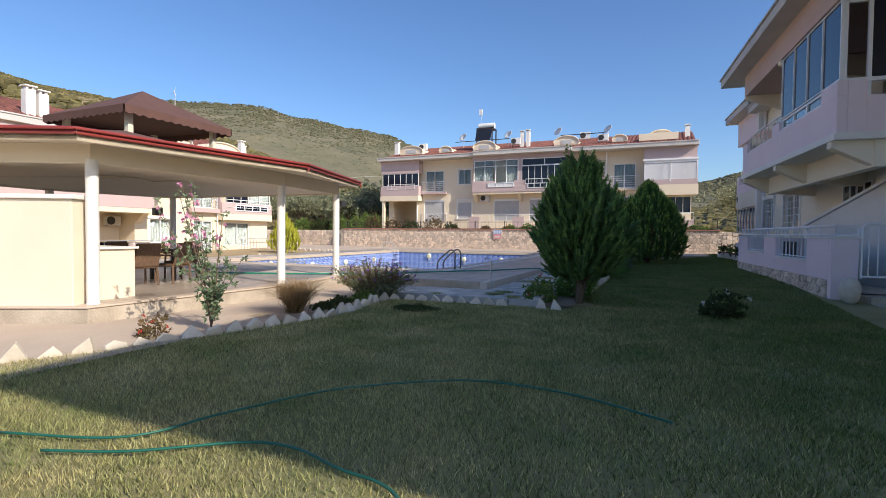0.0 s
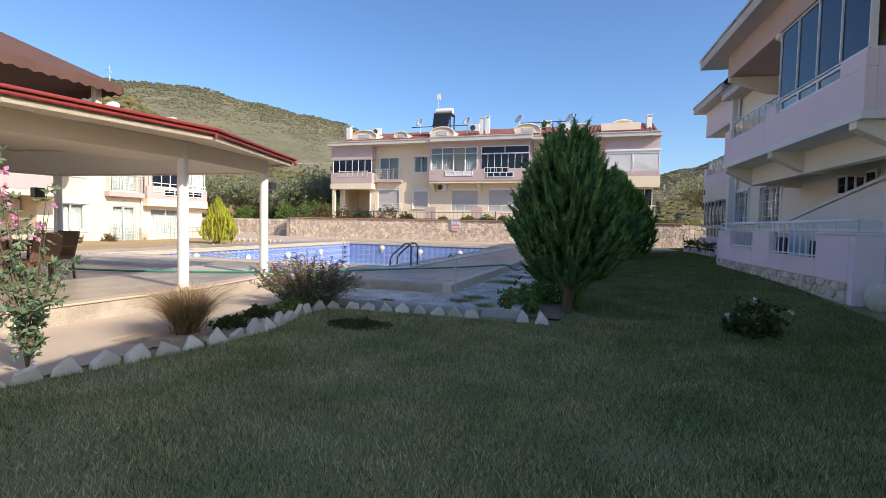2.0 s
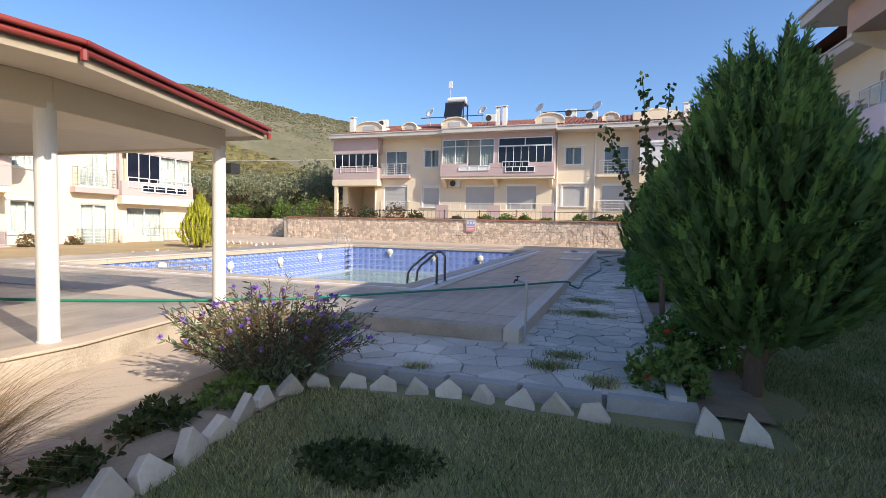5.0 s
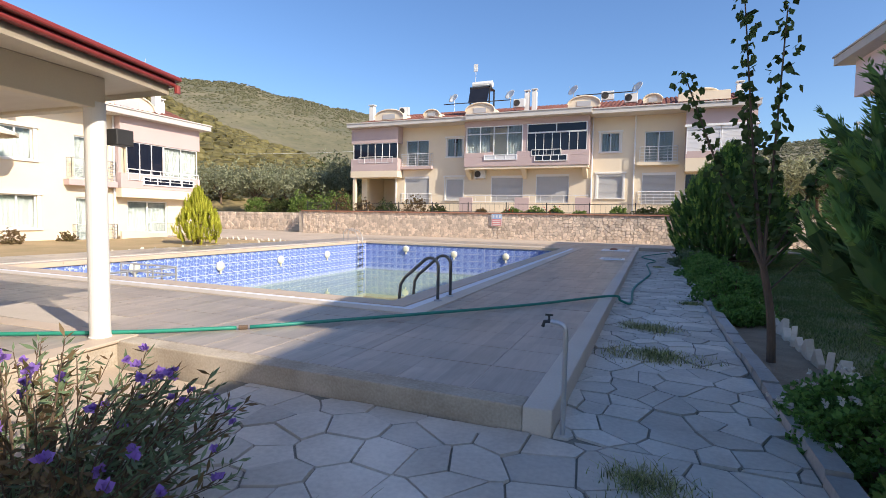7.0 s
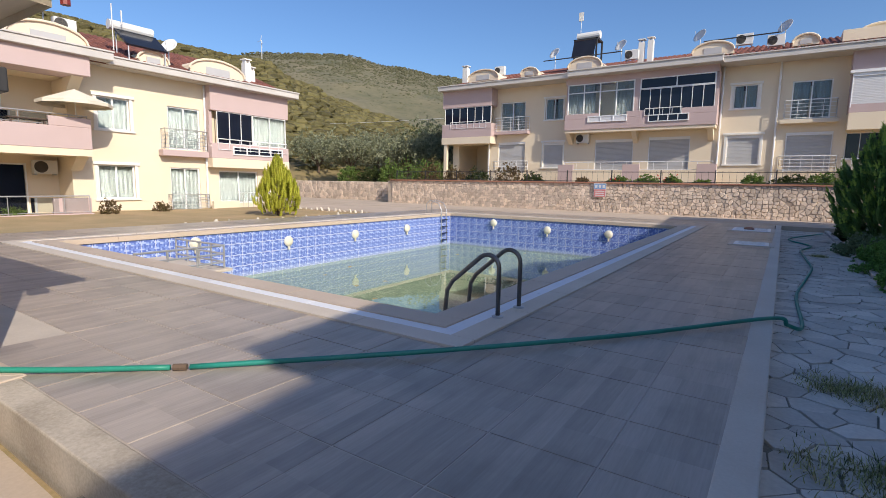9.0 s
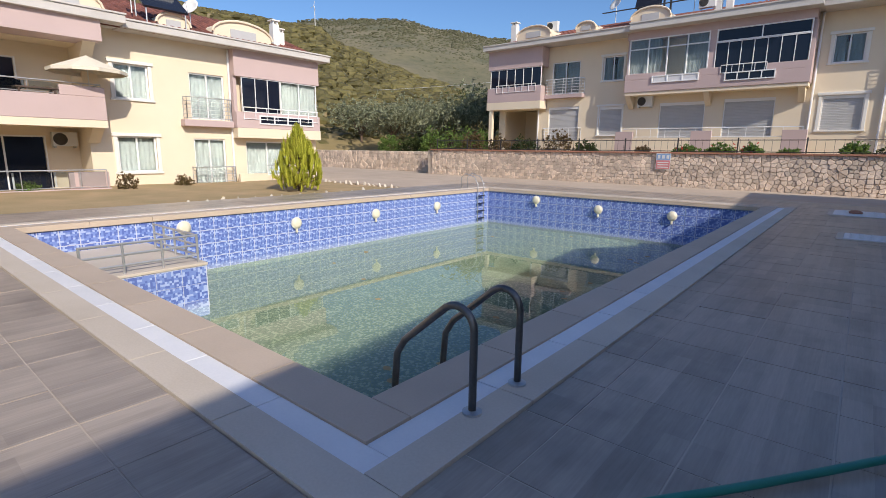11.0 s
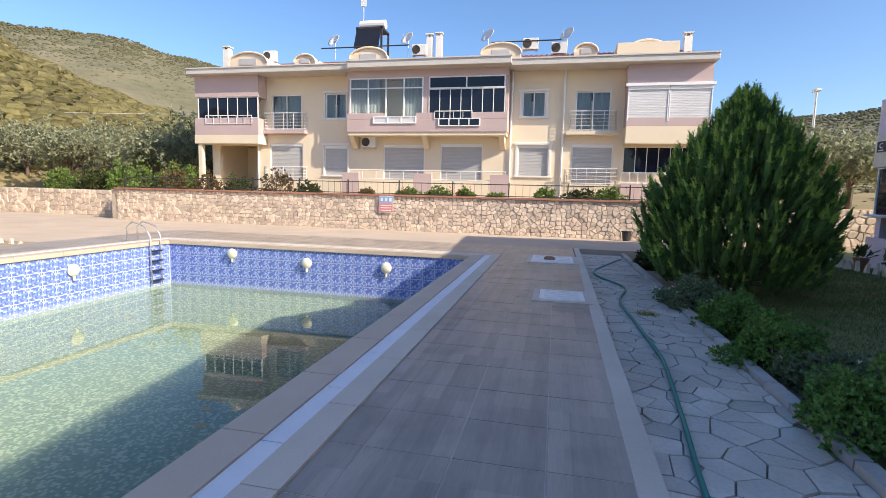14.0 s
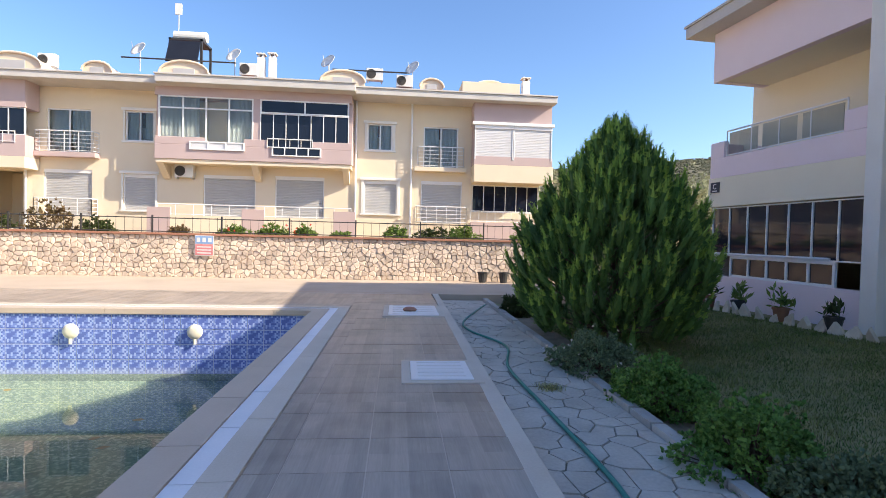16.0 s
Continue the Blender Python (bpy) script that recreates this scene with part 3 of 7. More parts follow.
# ---- pavilion ----
pav = thing("pavilion", (-11.5, 8.2, 0.0), "open cream pavilion with red roof edge beside the pool", "pavilion")
PB = [(-8.25, 5.0), (-7.97, 8.95), (-8.30, 11.50), (-14.4, 11.2), (-15.0, 8.0), (-14.4, 4.9), (-11.4, 3.4)]      # columns, counter-clockwise
PE = [(-7.62, 4.42), (-6.95, 8.55), (-7.92, 12.0), (-15.0, 11.9), (-15.8, 8.0), (-15.0, 4.3), (-11.4, 2.6)]      # corners of the roof edge
PC = (-11.5, 8.2)


def out_ring(k):
    """The column ring, pushed out by k metres, in the pavilion's frame."""
    r = []
    if k > 0.5:
        return [(x - PC[0], y - PC[1]) for x, y in PE] if k < 0.65 else [((x - PC[0]) * (1.015 if k < 0.8 else 1.024), (y - PC[1]) * (1.015 if k < 0.8 else 1.024)) for x, y in PE]
    for x, y in PB:
        dx, dy = x - PC[0], y - PC[1]
        d = math.hypot(dx, dy)
        r.append((dx * (1 + k / d), dy * (1 + k / d)))
    return r


def band(k0, k1, z0, z1):
    a, b = out_ring(k0), out_ring(k1)
    n, sides = len(a), []
    for i in range(n):
        j = (i + 1) % n
        sides.append(M().add([(*a[i], z0), (*b[i], z0), (*b[j], z0), (*a[j], z0), (*a[i], z1), (*b[i], z1), (*b[j], z1), (*a[j], z1)],
              [(0, 3, 2, 1), (4, 5, 6, 7), (1, 2, 6, 5), (3, 0, 4, 7), (0, 1, 5, 4), (2, 3, 7, 6)]))
    return sides


def cone_ring(k0, z0, k1, z1, th):
    a, b = out_ring(k0), out_ring(k1)
    n, sides = len(a), []
    for i in range(n):
        j = (i + 1) % n
        sides.append(M().add([(*a[i], z0), (*a[j], z0), (*b[j], z1), (*b[i], z1), (*a[i], z0 - th), (*a[j], z0 - th), (*b[j], z1 - th), (*b[i], z1 - th)],
              [(0, 1, 2, 3), (7, 6, 5, 4), (0, 4, 5, 1), (2, 6, 7, 3), (0, 3, 7, 4), (1, 5, 6, 2)]))
    return sides


part("floor_slab", M().prism(out_ring(0.30), -0.2, DECK - 0.02), CONCRETE, pav, "beige concrete plinth", bevel=0.02)
for side in band(0.0, 0.33, DECK - 0.02, DECK + 0.012):
    part("floor_edge", side, COPING, pav, bevel=0.008)
part("floor_tiles", M().prism(out_ring(0.0), DECK - 0.02, DECK + 0.006), DECKTILE, pav, "brown wood-look floor tiles")
for i, (x, y) in enumerate(out_ring(0.0)):
    c = M()
    c.lathe([(0.10, DECK), (0.10, DECK + 0.02), (0.092, DECK + 0.03), (0.092, 2.56)], 24, (x, y, 0))
    part("column", c, WHITE, pav, "white painted round column")
for side in band(-0.07, 0.09, 2.50, 2.80):
    part("beam", side, PAVCREAM, pav, "cream boarded beam", bevel=0.008)
for side in cone_ring(-0.07, 2.55, -3.3, 2.74, 0.02):
    part("ceiling", side, SOFFIT, pav, "pale boarded ceiling")
part("ceiling_panel", M().prism(out_ring(-3.22), 2.725, 2.75), SOFFIT, pav, "flat boarded middle of the ceiling")
for side in cone_ring(0.60, 2.80, 0.09, 2.82, 0.02):
    part("soffit", side, SOFFIT, pav)
for side in cone_ring(0.62, 2.86, -2.3, 3.45, 0.04):
    part("roof", side, SHINGLE, pav, "dull red-brown shingled roof")
for side in band(0.58, 0.72, 2.80, 2.855):
    part("gutter", side, RED, pav, "red metal gutter", bevel=0.02)
for side in band(0.62, 0.9, 2.858, 2.905):
    part("gutter_lip", side, RED, pav, "red metal roof edge", bevel=0.015)
for side in band(0.56, 0.60, 2.72, 2.84):
    part("fascia", side, PAVCREAM, pav)
for i in (1, 2):
    x, y = out_ring(0.66)[i]
    part("gutter_outlet", M().tube([(x, y, 2.82), (x, y, 2.74)], 0.03, 8), RED, pav)
# raised square cupola with a brown canopy roof
QX, QY, QH = -0.2, 0.1, 1.42
for sx in (-1, 1):
    for sy in (-1, 1):
        part("cupola_post", M().box(QX + sx * 1.1 - 0.06, QY + sy * 1.1 - 0.06, 3.2, QX + sx * 1.1 + 0.06, QY + sy * 1.1 + 0.06, 4.1), PAVCREAM, pav)
R4 = [(QX - QH, QY - QH), (QX + QH, QY - QH), (QX + QH, QY + QH), (QX - QH, QY + QH)]
part("cupola_roof", M().add([(x, y, 4.08) for x, y in R4] + [(QX, QY, 4.86)] + [(x, y, 4.06) for x, y in R4], [(0, 1, 4), (1, 2, 4), (2, 3, 4), (3, 0, 4), (8, 7, 6, 5)]), BROWN, pav, "dark brown shingled cupola roof")
for i in range(4):
    (x0, y0), (x1, y1) = R4[i], R4[(i + 1) % 4]
    ux, uy = (x1 - x0) / (2 * QH), (y1 - y0) / (2 * QH)
    for k in range(13):
        a, b = 2 * QH * k / 13, 2 * QH * (k + 1) / 13
        prof = [(a, 4.09), (b, 4.09), (b, 3.94), ((a + b) / 2, 3.90), (a, 3.94)]
        part("valance_scallop", M().add([(x0 + ux * q, y0 + uy * q, z) for q, z in prof] + [(x0 + ux * q - uy * 0.02, y0 + uy * q + ux * 0.02, z) for q, z in prof],
                                        [(0, 1, 2, 3, 4), (9, 8, 7, 6, 5)] + [(q, 5 + q, 5 + (q + 1) % 5, (q + 1) % 5) for q in range(5)]), BROWN, pav)
# outdoor lamp on a column
part("column_lamp", M().box(-3.55, 2.75, 1.95, -3.35, 3.0, 2.2), DARKIRON, pav, "dark outdoor wall lamp", bevel=0.02)
x, y = out_ring(0.0)[2]
part("floodlight", M().box(x - 0.06, y + 0.14, 2.18, x + 0.1, y + 0.32, 2.34), DARKIRON, pav, "small dark floodlight", bevel=0.01)

# barbecue wall closing the pavilion's near side
bq = thing("barbecue_wall", pose(-8.38, 4.88, 0.0, 0, 0, 26.6), "cream rendered barbecue wall with a flat top", "wall")
part("wall_body", M().box(-3.4, -0.16, 0.0, 0.0, 0.16, 1.93), PAVCREAM, bq, bevel=0.015)
part("wall_top", M().box(-3.45, -0.21, 1.93, 0.05, 0.21, 2.0), WHITE, bq, bevel=0.012)
bk = thing("counter_stub", (-8.75, 5.55, DECK), "low yellow-cream counter end inside the pavilion", "counter")
part("body", M().box(-0.9, -0.55, 0.0, 0.12, 0.40, 0.86), CREAM, bk, bevel=0.01)
part("counter_top", M().box(-0.95, -0.6, 0.86, 0.17, 0.45, 0.90), WHITE, bk, bevel=0.01)


def rattan_chair(m):
    c = thing("rattan_chair", m, "brown woven rattan armchair at the pavilion table", "chair", "chairs round the pavilion table")
    part("seat", M().box(-0.25, -0.24, 0.38, 0.25, 0.26, 0.45), RATTAN, c, bevel=0.02)
    part("backrest", M().add([(-0.26, 0.24, 0.42), (0.26, 0.24, 0.42), (0.26, 0.36, 0.92), (-0.26, 0.36, 0.92), (-0.26, 0.29, 0.42), (0.26, 0.29, 0.42), (0.26, 0.41, 0.92), (-0.26, 0.41, 0.92)],
                             [(0, 1, 2, 3), (7, 6, 5, 4), (0, 4, 5, 1), (1, 5, 6, 2), (2, 6, 7, 3), (3, 7, 4, 0)]), RATTAN, c, bevel=0.015)
    for sx in (-1, 1):
        part("armrest", M().box(sx * 0.28 - 0.03, -0.22, 0.62, sx * 0.28 + 0.03, 0.30, 0.66), RATTAN, c, bevel=0.01)
        for yy in (-0.2, 0.24):
            part("leg", M().tube([(sx * 0.25, yy, 0.62 if yy < 0 else 0.42), (sx * 0.27, yy * 1.08, 0.0)], 0.022, 8), RATTAN, c)
    return c


tb = thing("pavilion_table", (-11.0, 7.55, DECK), "dark wooden table standing in the pavilion", "table")
part("tabletop", M().box(-0.45, -0.8, 0.71, 0.45, 0.8, 0.76), DARKWOOD, tb, bevel=0.01)
for sx in (-0.38, 0.38):
    for sy in (-0.72, 0.72):
        part("leg", M().box(sx - 0.035, sy - 0.035, 0, sx + 0.035, sy + 0.035, 0.71), DARKWOOD, tb)
ch = rattan_chair(pose(-10.25, 7.95, DECK, 0, 0, -80))
for x, y, r in ((-10.25, 7.15, -95), (-11.75, 7.2, 85), (-11.75, 7.95, 95), (-11.0, 8.75, 5)):
    copy_thing(ch, pose(x, y, DECK, 0, 0, r))


# ---- houses ----
# In a house's own frame x runs along the facade, -y is outward and z is height.
def wall_holes(u0, u1, z0, z1, v0, v1, holes):
    """A wall with rectangular openings (u0, u1, z0, z1) through it."""
    m = M()
    us = sorted({u0, u1, *[h[0] for h in holes], *[h[1] for h in holes]})
    zs = sorted({z0, z1, *[h[2] for h in holes], *[h[3] for h in holes]})
    nu, nz = len(us), len(zs)
    m.v = [(u, v, z) for v in (v0, v1) for z in zs for u in us]

    def at(k, i, j):
        return (k * nz + j) * nu + i

    def solid(i, j):
        if not (0 <= i < nu - 1 and 0 <= j < nz - 1):
            return False
        a, c = (us[i] + us[i + 1]) / 2, (zs[j] + zs[j + 1]) / 2
        return not any(h[0] < a < h[1] and h[2] < c < h[3] for h in holes)

    for i in range(nu - 1):
        for j in range(nz - 1):
            if not solid(i, j):
                continue
            m.f += [(at(0, i, j), at(0, i + 1, j), at(0, i + 1, j + 1), at(0, i, j + 1)), (at(1, i, j), at(1, i, j + 1), at(1, i + 1, j + 1), at(1, i + 1, j))]
            if not solid(i - 1, j):
                m.f.append((at(0, i, j), at(0, i, j + 1), at(1, i, j + 1), at(1, i, j)))
            if not solid(i + 1, j):
                m.f.append((at(0, i + 1, j), at(1, i + 1, j), at(1, i + 1, j + 1), at(0, i + 1, j + 1)))
            if not solid(i, j - 1):
                m.f.append((at(0, i, j), at(1, i, j), at(1, i + 1, j), at(0, i + 1, j)))
            if not solid(i, j + 1):
                m.f.append((at(0, i, j + 1), at(0, i + 1, j + 1), at(1, i + 1, j + 1), at(1, i, j + 1)))
    used = sorted({i for f in m.f for i in f})
    back = {o: n for n, o in enumerate(used)}
    m.v, m.f = [m.v[i] for i in used], [tuple(back[i] for i in f) for f in m.f]
    return m


def window(house, u0, u1, z0, z1, v, cols=2, name="window", curtain=True, pane=None, frame_mat=None, bar=0.0, label="", w=0.06, sides=(), drawn=False):
    """A framed window in its opening: frame, panes, curtains."""
    fm = frame_mat or PVC
    f = M()
    f.box(u0, v, z0, u0 + w, v + 0.07, z1).box(u1 - w, v, z0, u1, v + 0.07, z1).box(u0 + w, v, z0, u1 - w, v + 0.07, z0 + w).box(u0 + w, v, z1 - w, u1 - w, v + 0.07, z1)
    iw = (u1 - u0 - 2 * w) / cols
    for i in range(1, cols):
        x = u0 + w + iw * i
        f.box(x - w * 0.5, v - 0.006, z0 + w, x + w * 0.5, v + 0.07, z1 - w)
    if bar:
        f.box(u0 + w, v - 0.004, bar - 0.03, u1 - w, v + 0.07, bar + 0.03)
    win = part(name, f, fm, house, label, bevel=0.006)
    for i in range(cols):
        a = u0 + w + iw * i
        g_ = part("pane", M().box(a + 0.02, v + 0.03, z0 + w * 0.8, a + iw - 0.02, v + 0.04, z1 - w * 0.8), pane or GLASS, win)
        g_.visible_shadow = False
    if curtain:
        cu_ = M()
        n_ = max(6, int((u1 - u0) / 0.09))
        for i in range(n_):
            if not drawn and 0.42 < (i + 0.5) / n_ < 0.42 + 0.3 * abs(math.sin(u0 * 7.3 + z0)):
                continue
            a, b = u0 + (u1 - u0) * i / n_, u0 + (u1 - u0) * (i + 1) / n_
            o, p = (0.17, 0.188) if i % 2 else (0.188, 0.17)
            cu_.add([(a, v + o, z0), (b, v + p, z0), (b, v + p, z1), (a, v + o, z1)], [(0, 1, 2, 3)])
        part("curtain", cu_, CURTAIN, win, "pale net curtain")
    return win


def shutter(house, u0, u1, z0, z1, v, material=None, name="roller_shutter"):
    """A closed roller shutter with its box and slats."""
    s = part(name, M().box(u0, v - 0.05, z1 - 0.16, u1, v + 0.06, z1).box(u0, v - 0.02, z0, u0 + 0.05, v + 0.05, z1 - 0.16).box(u1 - 0.05, v - 0.02, z0, u1, v + 0.05, z1 - 0.16), PVC, house, "closed roller shutter", bevel=0.01)
    m = M()
    n_ = int((z1 - z0 - 0.16) / 0.075)
    for i in range(n_):
        a, b = z0 + (z1 - z0 - 0.16) * i / n_, z0 + (z1 - z0 - 0.16) * (i + 1) / n_
        m.slab([(v + 0.02, a), (v + 0.005, a + 0.012), (v + 0.005, b - 0.012), (v + 0.02, b), (v + 0.03, b), (v + 0.03, a)][::-1], u0 + 0.05, u1 - 0.05)
    part("slats", m, material or SHUTTER, s)
    return s


def surround(house, u0, u1, z0, z1, v, w=0.14):
    """White moulded surround with a small cornice and sill."""
    m = M()
    m.box(u0 - w, v - 0.04, z0, u0, v + 0.02, z1).box(u1, v - 0.04, z0, u1 + w, v + 0.02, z1)
    m.box(u0 - w - 0.06, v - 0.09, z1, u1 + w + 0.06, v + 0.02, z1 + 0.13).box(u0 - w - 0.04, v - 0.08, z0 - 0.08, u1 + w + 0.04, v + 0.02, z0)
    return part("window_surround", m, WHITE, house, "white moulded window surround", bevel=0.012)


def rail(house, pts, z0, z1, gap=0.12, material=None, name="railing", r=0.016, glass=False, lines=0):
    """A railing along points (u, v): handrail, bottom rail and its balusters (one mesh), or glass panels."""
    mt = material or STEEL
    m = M()
    m.tube([(u, v, z1) for u, v in pts], r * 1.5, 8)
    m.tube([(u, v, z0 + 0.05) for u, v in pts], r, 6)
    for k in range(lines):
        z = z0 + 0.05 + (z1 - z0 - 0.05) * (k + 1) / (lines + 1)
        m.tube([(u, v, z) for u, v in pts], r * 0.8, 6)
    rl = part(name, m, mt, house)
    for (a, b), (c, d) in zip(pts, pts[1:]):
        L = math.hypot(c - a, d - b)
        n_ = max(1, round(L / gap))
        for i in range(n_ + 1):
            u, v = a + (c - a) * i / n_, b + (d - b) * i / n_
            part("baluster", M().box(u - r * 0.7, v - r * 0.7, z0, u + r * 0.7, v + r * 0.7, z1), mt, rl)
        if glass:
            n_ = max(1, round(L / 1.0))
            for i in range(n_):
                p, q = (i + 0.06) / n_, (i + 0.94) / n_
                gl = part("glass_panel", M().add([(a + (c - a) * p, b + (d - b) * p, z0 + 0.08), (a + (c - a) * q, b + (d - b) * q, z0 + 0.08), (a + (c - a) * q, b + (d - b) * q, z1 - 0.06), (a + (c - a) * p, b + (d - b) * p, z1 - 0.06)], [(0, 1, 2, 3)]), SMOKEGLASS, rl)
                gl.visible_shadow = False
    return rl


def glazing(house, u0, u1, z0, z1, v, cols, pane, top=0.0, label="", sill=0.0):
    """A glazed balcony: thin white frame and tall narrow panes."""
    return window(house, u0, u1, z0, z1, v, cols=cols, name="balcony_glazing", curtain=False, pane=pane, bar=top, label=label, w=0.032)


def dormer(house, u, v, z, w, h, d=2.6):
    """A dormer with an arched cream front and a small window."""
    m = M()
    prof = [(-w / 2, 0), (w / 2, 0)] + [(w / 2 * math.cos(math.radians(a)) ** 1.0, 0.28 * h + 0.72 * h * math.sin(math.radians(a))) for a in range(0, 181, 20)]
    n_ = len(prof)
    m.add([(u + x, v, z + y) for x, y in prof] + [(u + x, v + d, z + y) for x, y in prof], [tuple(range(n_)), tuple(range(n_, 2 * n_))[::-1]] + [(i, n_ + i, n_ + (i + 1) % n_, (i + 1) % n_) for i in range(n_)])
    dm = part("dormer", m, CREAM, house, "arched cream dormer")
    rim = M().tube([(u + x * 1.03, v - 0.05, z + y * 1.04) for x, y in prof[2:]], 0.055, 6)
    part("dormer_rim", rim, CREAM, dm)
    # plain shutter grey stands in for the pale look of the pane
    part("dormer_window", M().box(u - w * 0.22, v - 0.03, z + 0.12 * h, u + w * 0.22, v + 0.03, z + 0.58 * h), SHUTTER, dm, "small dormer window with a plain grey pane")
    return dm


def dish(house, u, v, z, r=0.35, yaw=20):
    """A satellite dish with arm and mast."""
    q = Matrix.Translation((u, v, z)) @ pose(0, 0, 0, 60, 0, yaw)
    m, n_ = M(), 18
    verts = [q @ Vector((0, 0, -0.12 * r))]
    for rr in (0.35, 0.7, 1.0):
        verts += [q @ Vector((r * rr * math.cos(2 * math.pi * k / n_), r * rr * math.sin(2 * math.pi * k / n_), -0.12 * r + 0.3 * r * rr * rr)) for k in range(n_)]
    f = [(0, 1 + k, 1 + (k + 1) % n_) for k in range(n_)] + [(1 + j * n_ + k, 1 + (j + 1) * n_ + k, 1 + (j + 1) * n_ + (k + 1) % n_, 1 + j * n_ + (k + 1) % n_) for j in range(2) for k in range(n_)]
    d_ = part("satellite_dish", m.add(verts, f), PLASTICW, house, "pale satellite dish on the roof", smooth=True)
    d_.modifiers.new("solid", "SOLIDIFY").thickness = 0.015
    part("mast", M().tube([(u, v + 0.12, z - 1.0), (u, v + 0.12, z)], 0.025, 6).tube([q @ Vector((0, -r, 0.1 * r)), q @ Vector((0, 0, r * 1.1))], 0.012, 5), STEEL, d_)


def air_unit(house, u, v, z, w=0.82, h=0.58):
    a = part("air_conditioner", M().box(u, v, z, u + w, v + 0.3, z + h), PLASTICW, house, "white outdoor air-conditioner unit", bevel=0.015)
    fan = M()
    for r in (0.23, 0.17, 0.11, 0.05):
        fan.tube([(u + 0.3 * w + r * math.cos(t), v - 0.012, z + h / 2 + r * math.sin(t)) for t in np.linspace(0, 2 * math.pi, 19)], 0.008, 4)
    part("fan_grille", fan, DARKIRON, a)
    part("fan_disc", M().tube([(u + 0.3 * w, v - 0.006, z + h / 2), (u + 0.3 * w, v + 0.02, z + h / 2)], 0.23, 20), DARKROOM, a)
    for q in (u + 0.05, u + w - 0.1):
        part("bracket", M().box(q, v, z - 0.06, q + 0.05, v + 0.4, z), STEEL, a)


def chimney(house, u, v, z0, z1, w=0.4):
    c = part("chimney", M().box(u - w / 2, v - w / 2, z0, u + w / 2, v + w / 2, z1), WHITE, house, bevel=0.01)
    part("chimney_cap", M().box(u - w * 0.62, v - w * 0.62, z1 + 0.14, u + w * 0.62, v + w * 0.62, z1 + 0.2).box(u - w * 0.4, v - w * 0.4, z1, u - w * 0.2, v + w * 0.4, z1 + 0.14).box(u + w * 0.2, v - w * 0.4, z1, u + w * 0.4, v + w * 0.4, z1 + 0.14), WHITE, c)


def tiled_roof(house, u0, u1, v0, z0, v1, z1, name="roof"):
    """A roof slope with rows of round tiles."""
    rf = part(name, M().slab([(v0, z0), (v1, z1), (v1, z1 - 0.12), (v0, z0 - 0.12)], u0, u1), ROOFTILE, house, "red clay tile roof")
    m = M()
    rows, cols_ = int(math.hypot(v1 - v0, z1 - z0) / 0.55), int((u1 - u0) / 0.3)
    for i in range(rows):
        a, b = i / rows, (i + 1.06) / rows
        for k in range(cols_):
            u = u0 + (k + 0.5) * (u1 - u0) / cols_
            p, q = (v0 + (v1 - v0) * a, z0 + (z1 - z0) * a), (v0 + (v1 - v0) * b, z0 + (z1 - z0) * b)
            m.add([(u - 0.11, p[0], p[1]), (u - 0.05, p[0], p[1] + 0.08), (u + 0.05, p[0], p[1] + 0.08), (u + 0.11, p[0], p[1]),
                   (u - 0.1, q[0], q[1]), (u - 0.045, q[0], q[1] + 0.06), (u + 0.045, q[0], q[1] + 0.06), (u + 0.1, q[0], q[1])],
                  [(0, 1, 5, 4), (1, 2, 6, 5), (2, 3, 7, 6), (0, 3, 2, 1)])
    part("roof_tiles", m, ROOFTILE, rf)


def eave(house, u0, u1, v0, v1, z0, z1):
    """White boxed eave."""
    e = part("eave", M().box(u0, v0, z0, u1, v1, z1), EAVE, house, "pale boxed eave", bevel=0.015)
    part("eave_trim", M().box(u0 - 0.02, v0 - 0.05, z1, u1 + 0.02, v0 + 0.15, z1 + 0.06), EAVE, e)


# house across the pool
bb = thing("apartment_house", (0, 43.3, 0), "two-storey cream and mauve apartment house on the upper terrace", "house")
G, T = 1.72, 8.85
holes = [(-20.91, -19.0, 5.41, 7.40), (-17.52, -16.26, 6.04, 7.43), (-21.03, -18.94, 2.5, 4.64), (-17.59, -16.18, 2.86, 4.53),
         (-14.03, -11.66, 2.5, 4.60), (-10.76, -8.47, 2.5, 4.65), (-6.46, -5.28, 6.04, 7.31), (-3.77, -2.07, 5.30, 7.28), (-6.59, -5.01, 3.0, 4.6), (-3.85, -1.84, 2.6, 4.65),
         (-24.4, -21.9, 1.9, 4.5), (-1.33, 2.0, 3.2, 4.53)]
part("wall", wall_holes(-24.9, 2.0, G, T, 0.0, 0.25, holes), CREAM, bb, "cream rendered wall")
part("wall", M().box(-24.9, 0.25, G, -24.65, 11, T).box(1.75, 0.25, G, 2.0, 11, T).box(-24.65, 10.75, G, 1.75, 11, T).box(-24.65, 0.25, 4.75, 1.75, 10.75, 4.95), CREAM, bb)
part("wall", M().box(-24.65, 3.2, G, -21.3, 3.35, 4.7).box(-21.6, 0.25, G, -21.45, 3.2, 4.7), CREAM, bb, "shaded back wall of the ground-floor veranda")
tiled_roof(bb, -25.2, 2.2, -0.9, 8.66, 5.5, 10.55)
part("roof", M().slab([(5.5, 10.55), (11.4, 8.66), (11.4, 8.54), (5.5, 10.43)], -25.2, 2.2), ROOFTILE, bb, "red clay tile roof")
part("gable_wall", M().add([(-24.9, 0.1, T), (-24.9, 11, T), (-24.9, 5.5, 10.4), (2.0, 0.1, T), (2.0, 11, T), (2.0, 5.5, 10.4)], [(0, 1, 2), (3, 5, 4)]), CREAM, bb)
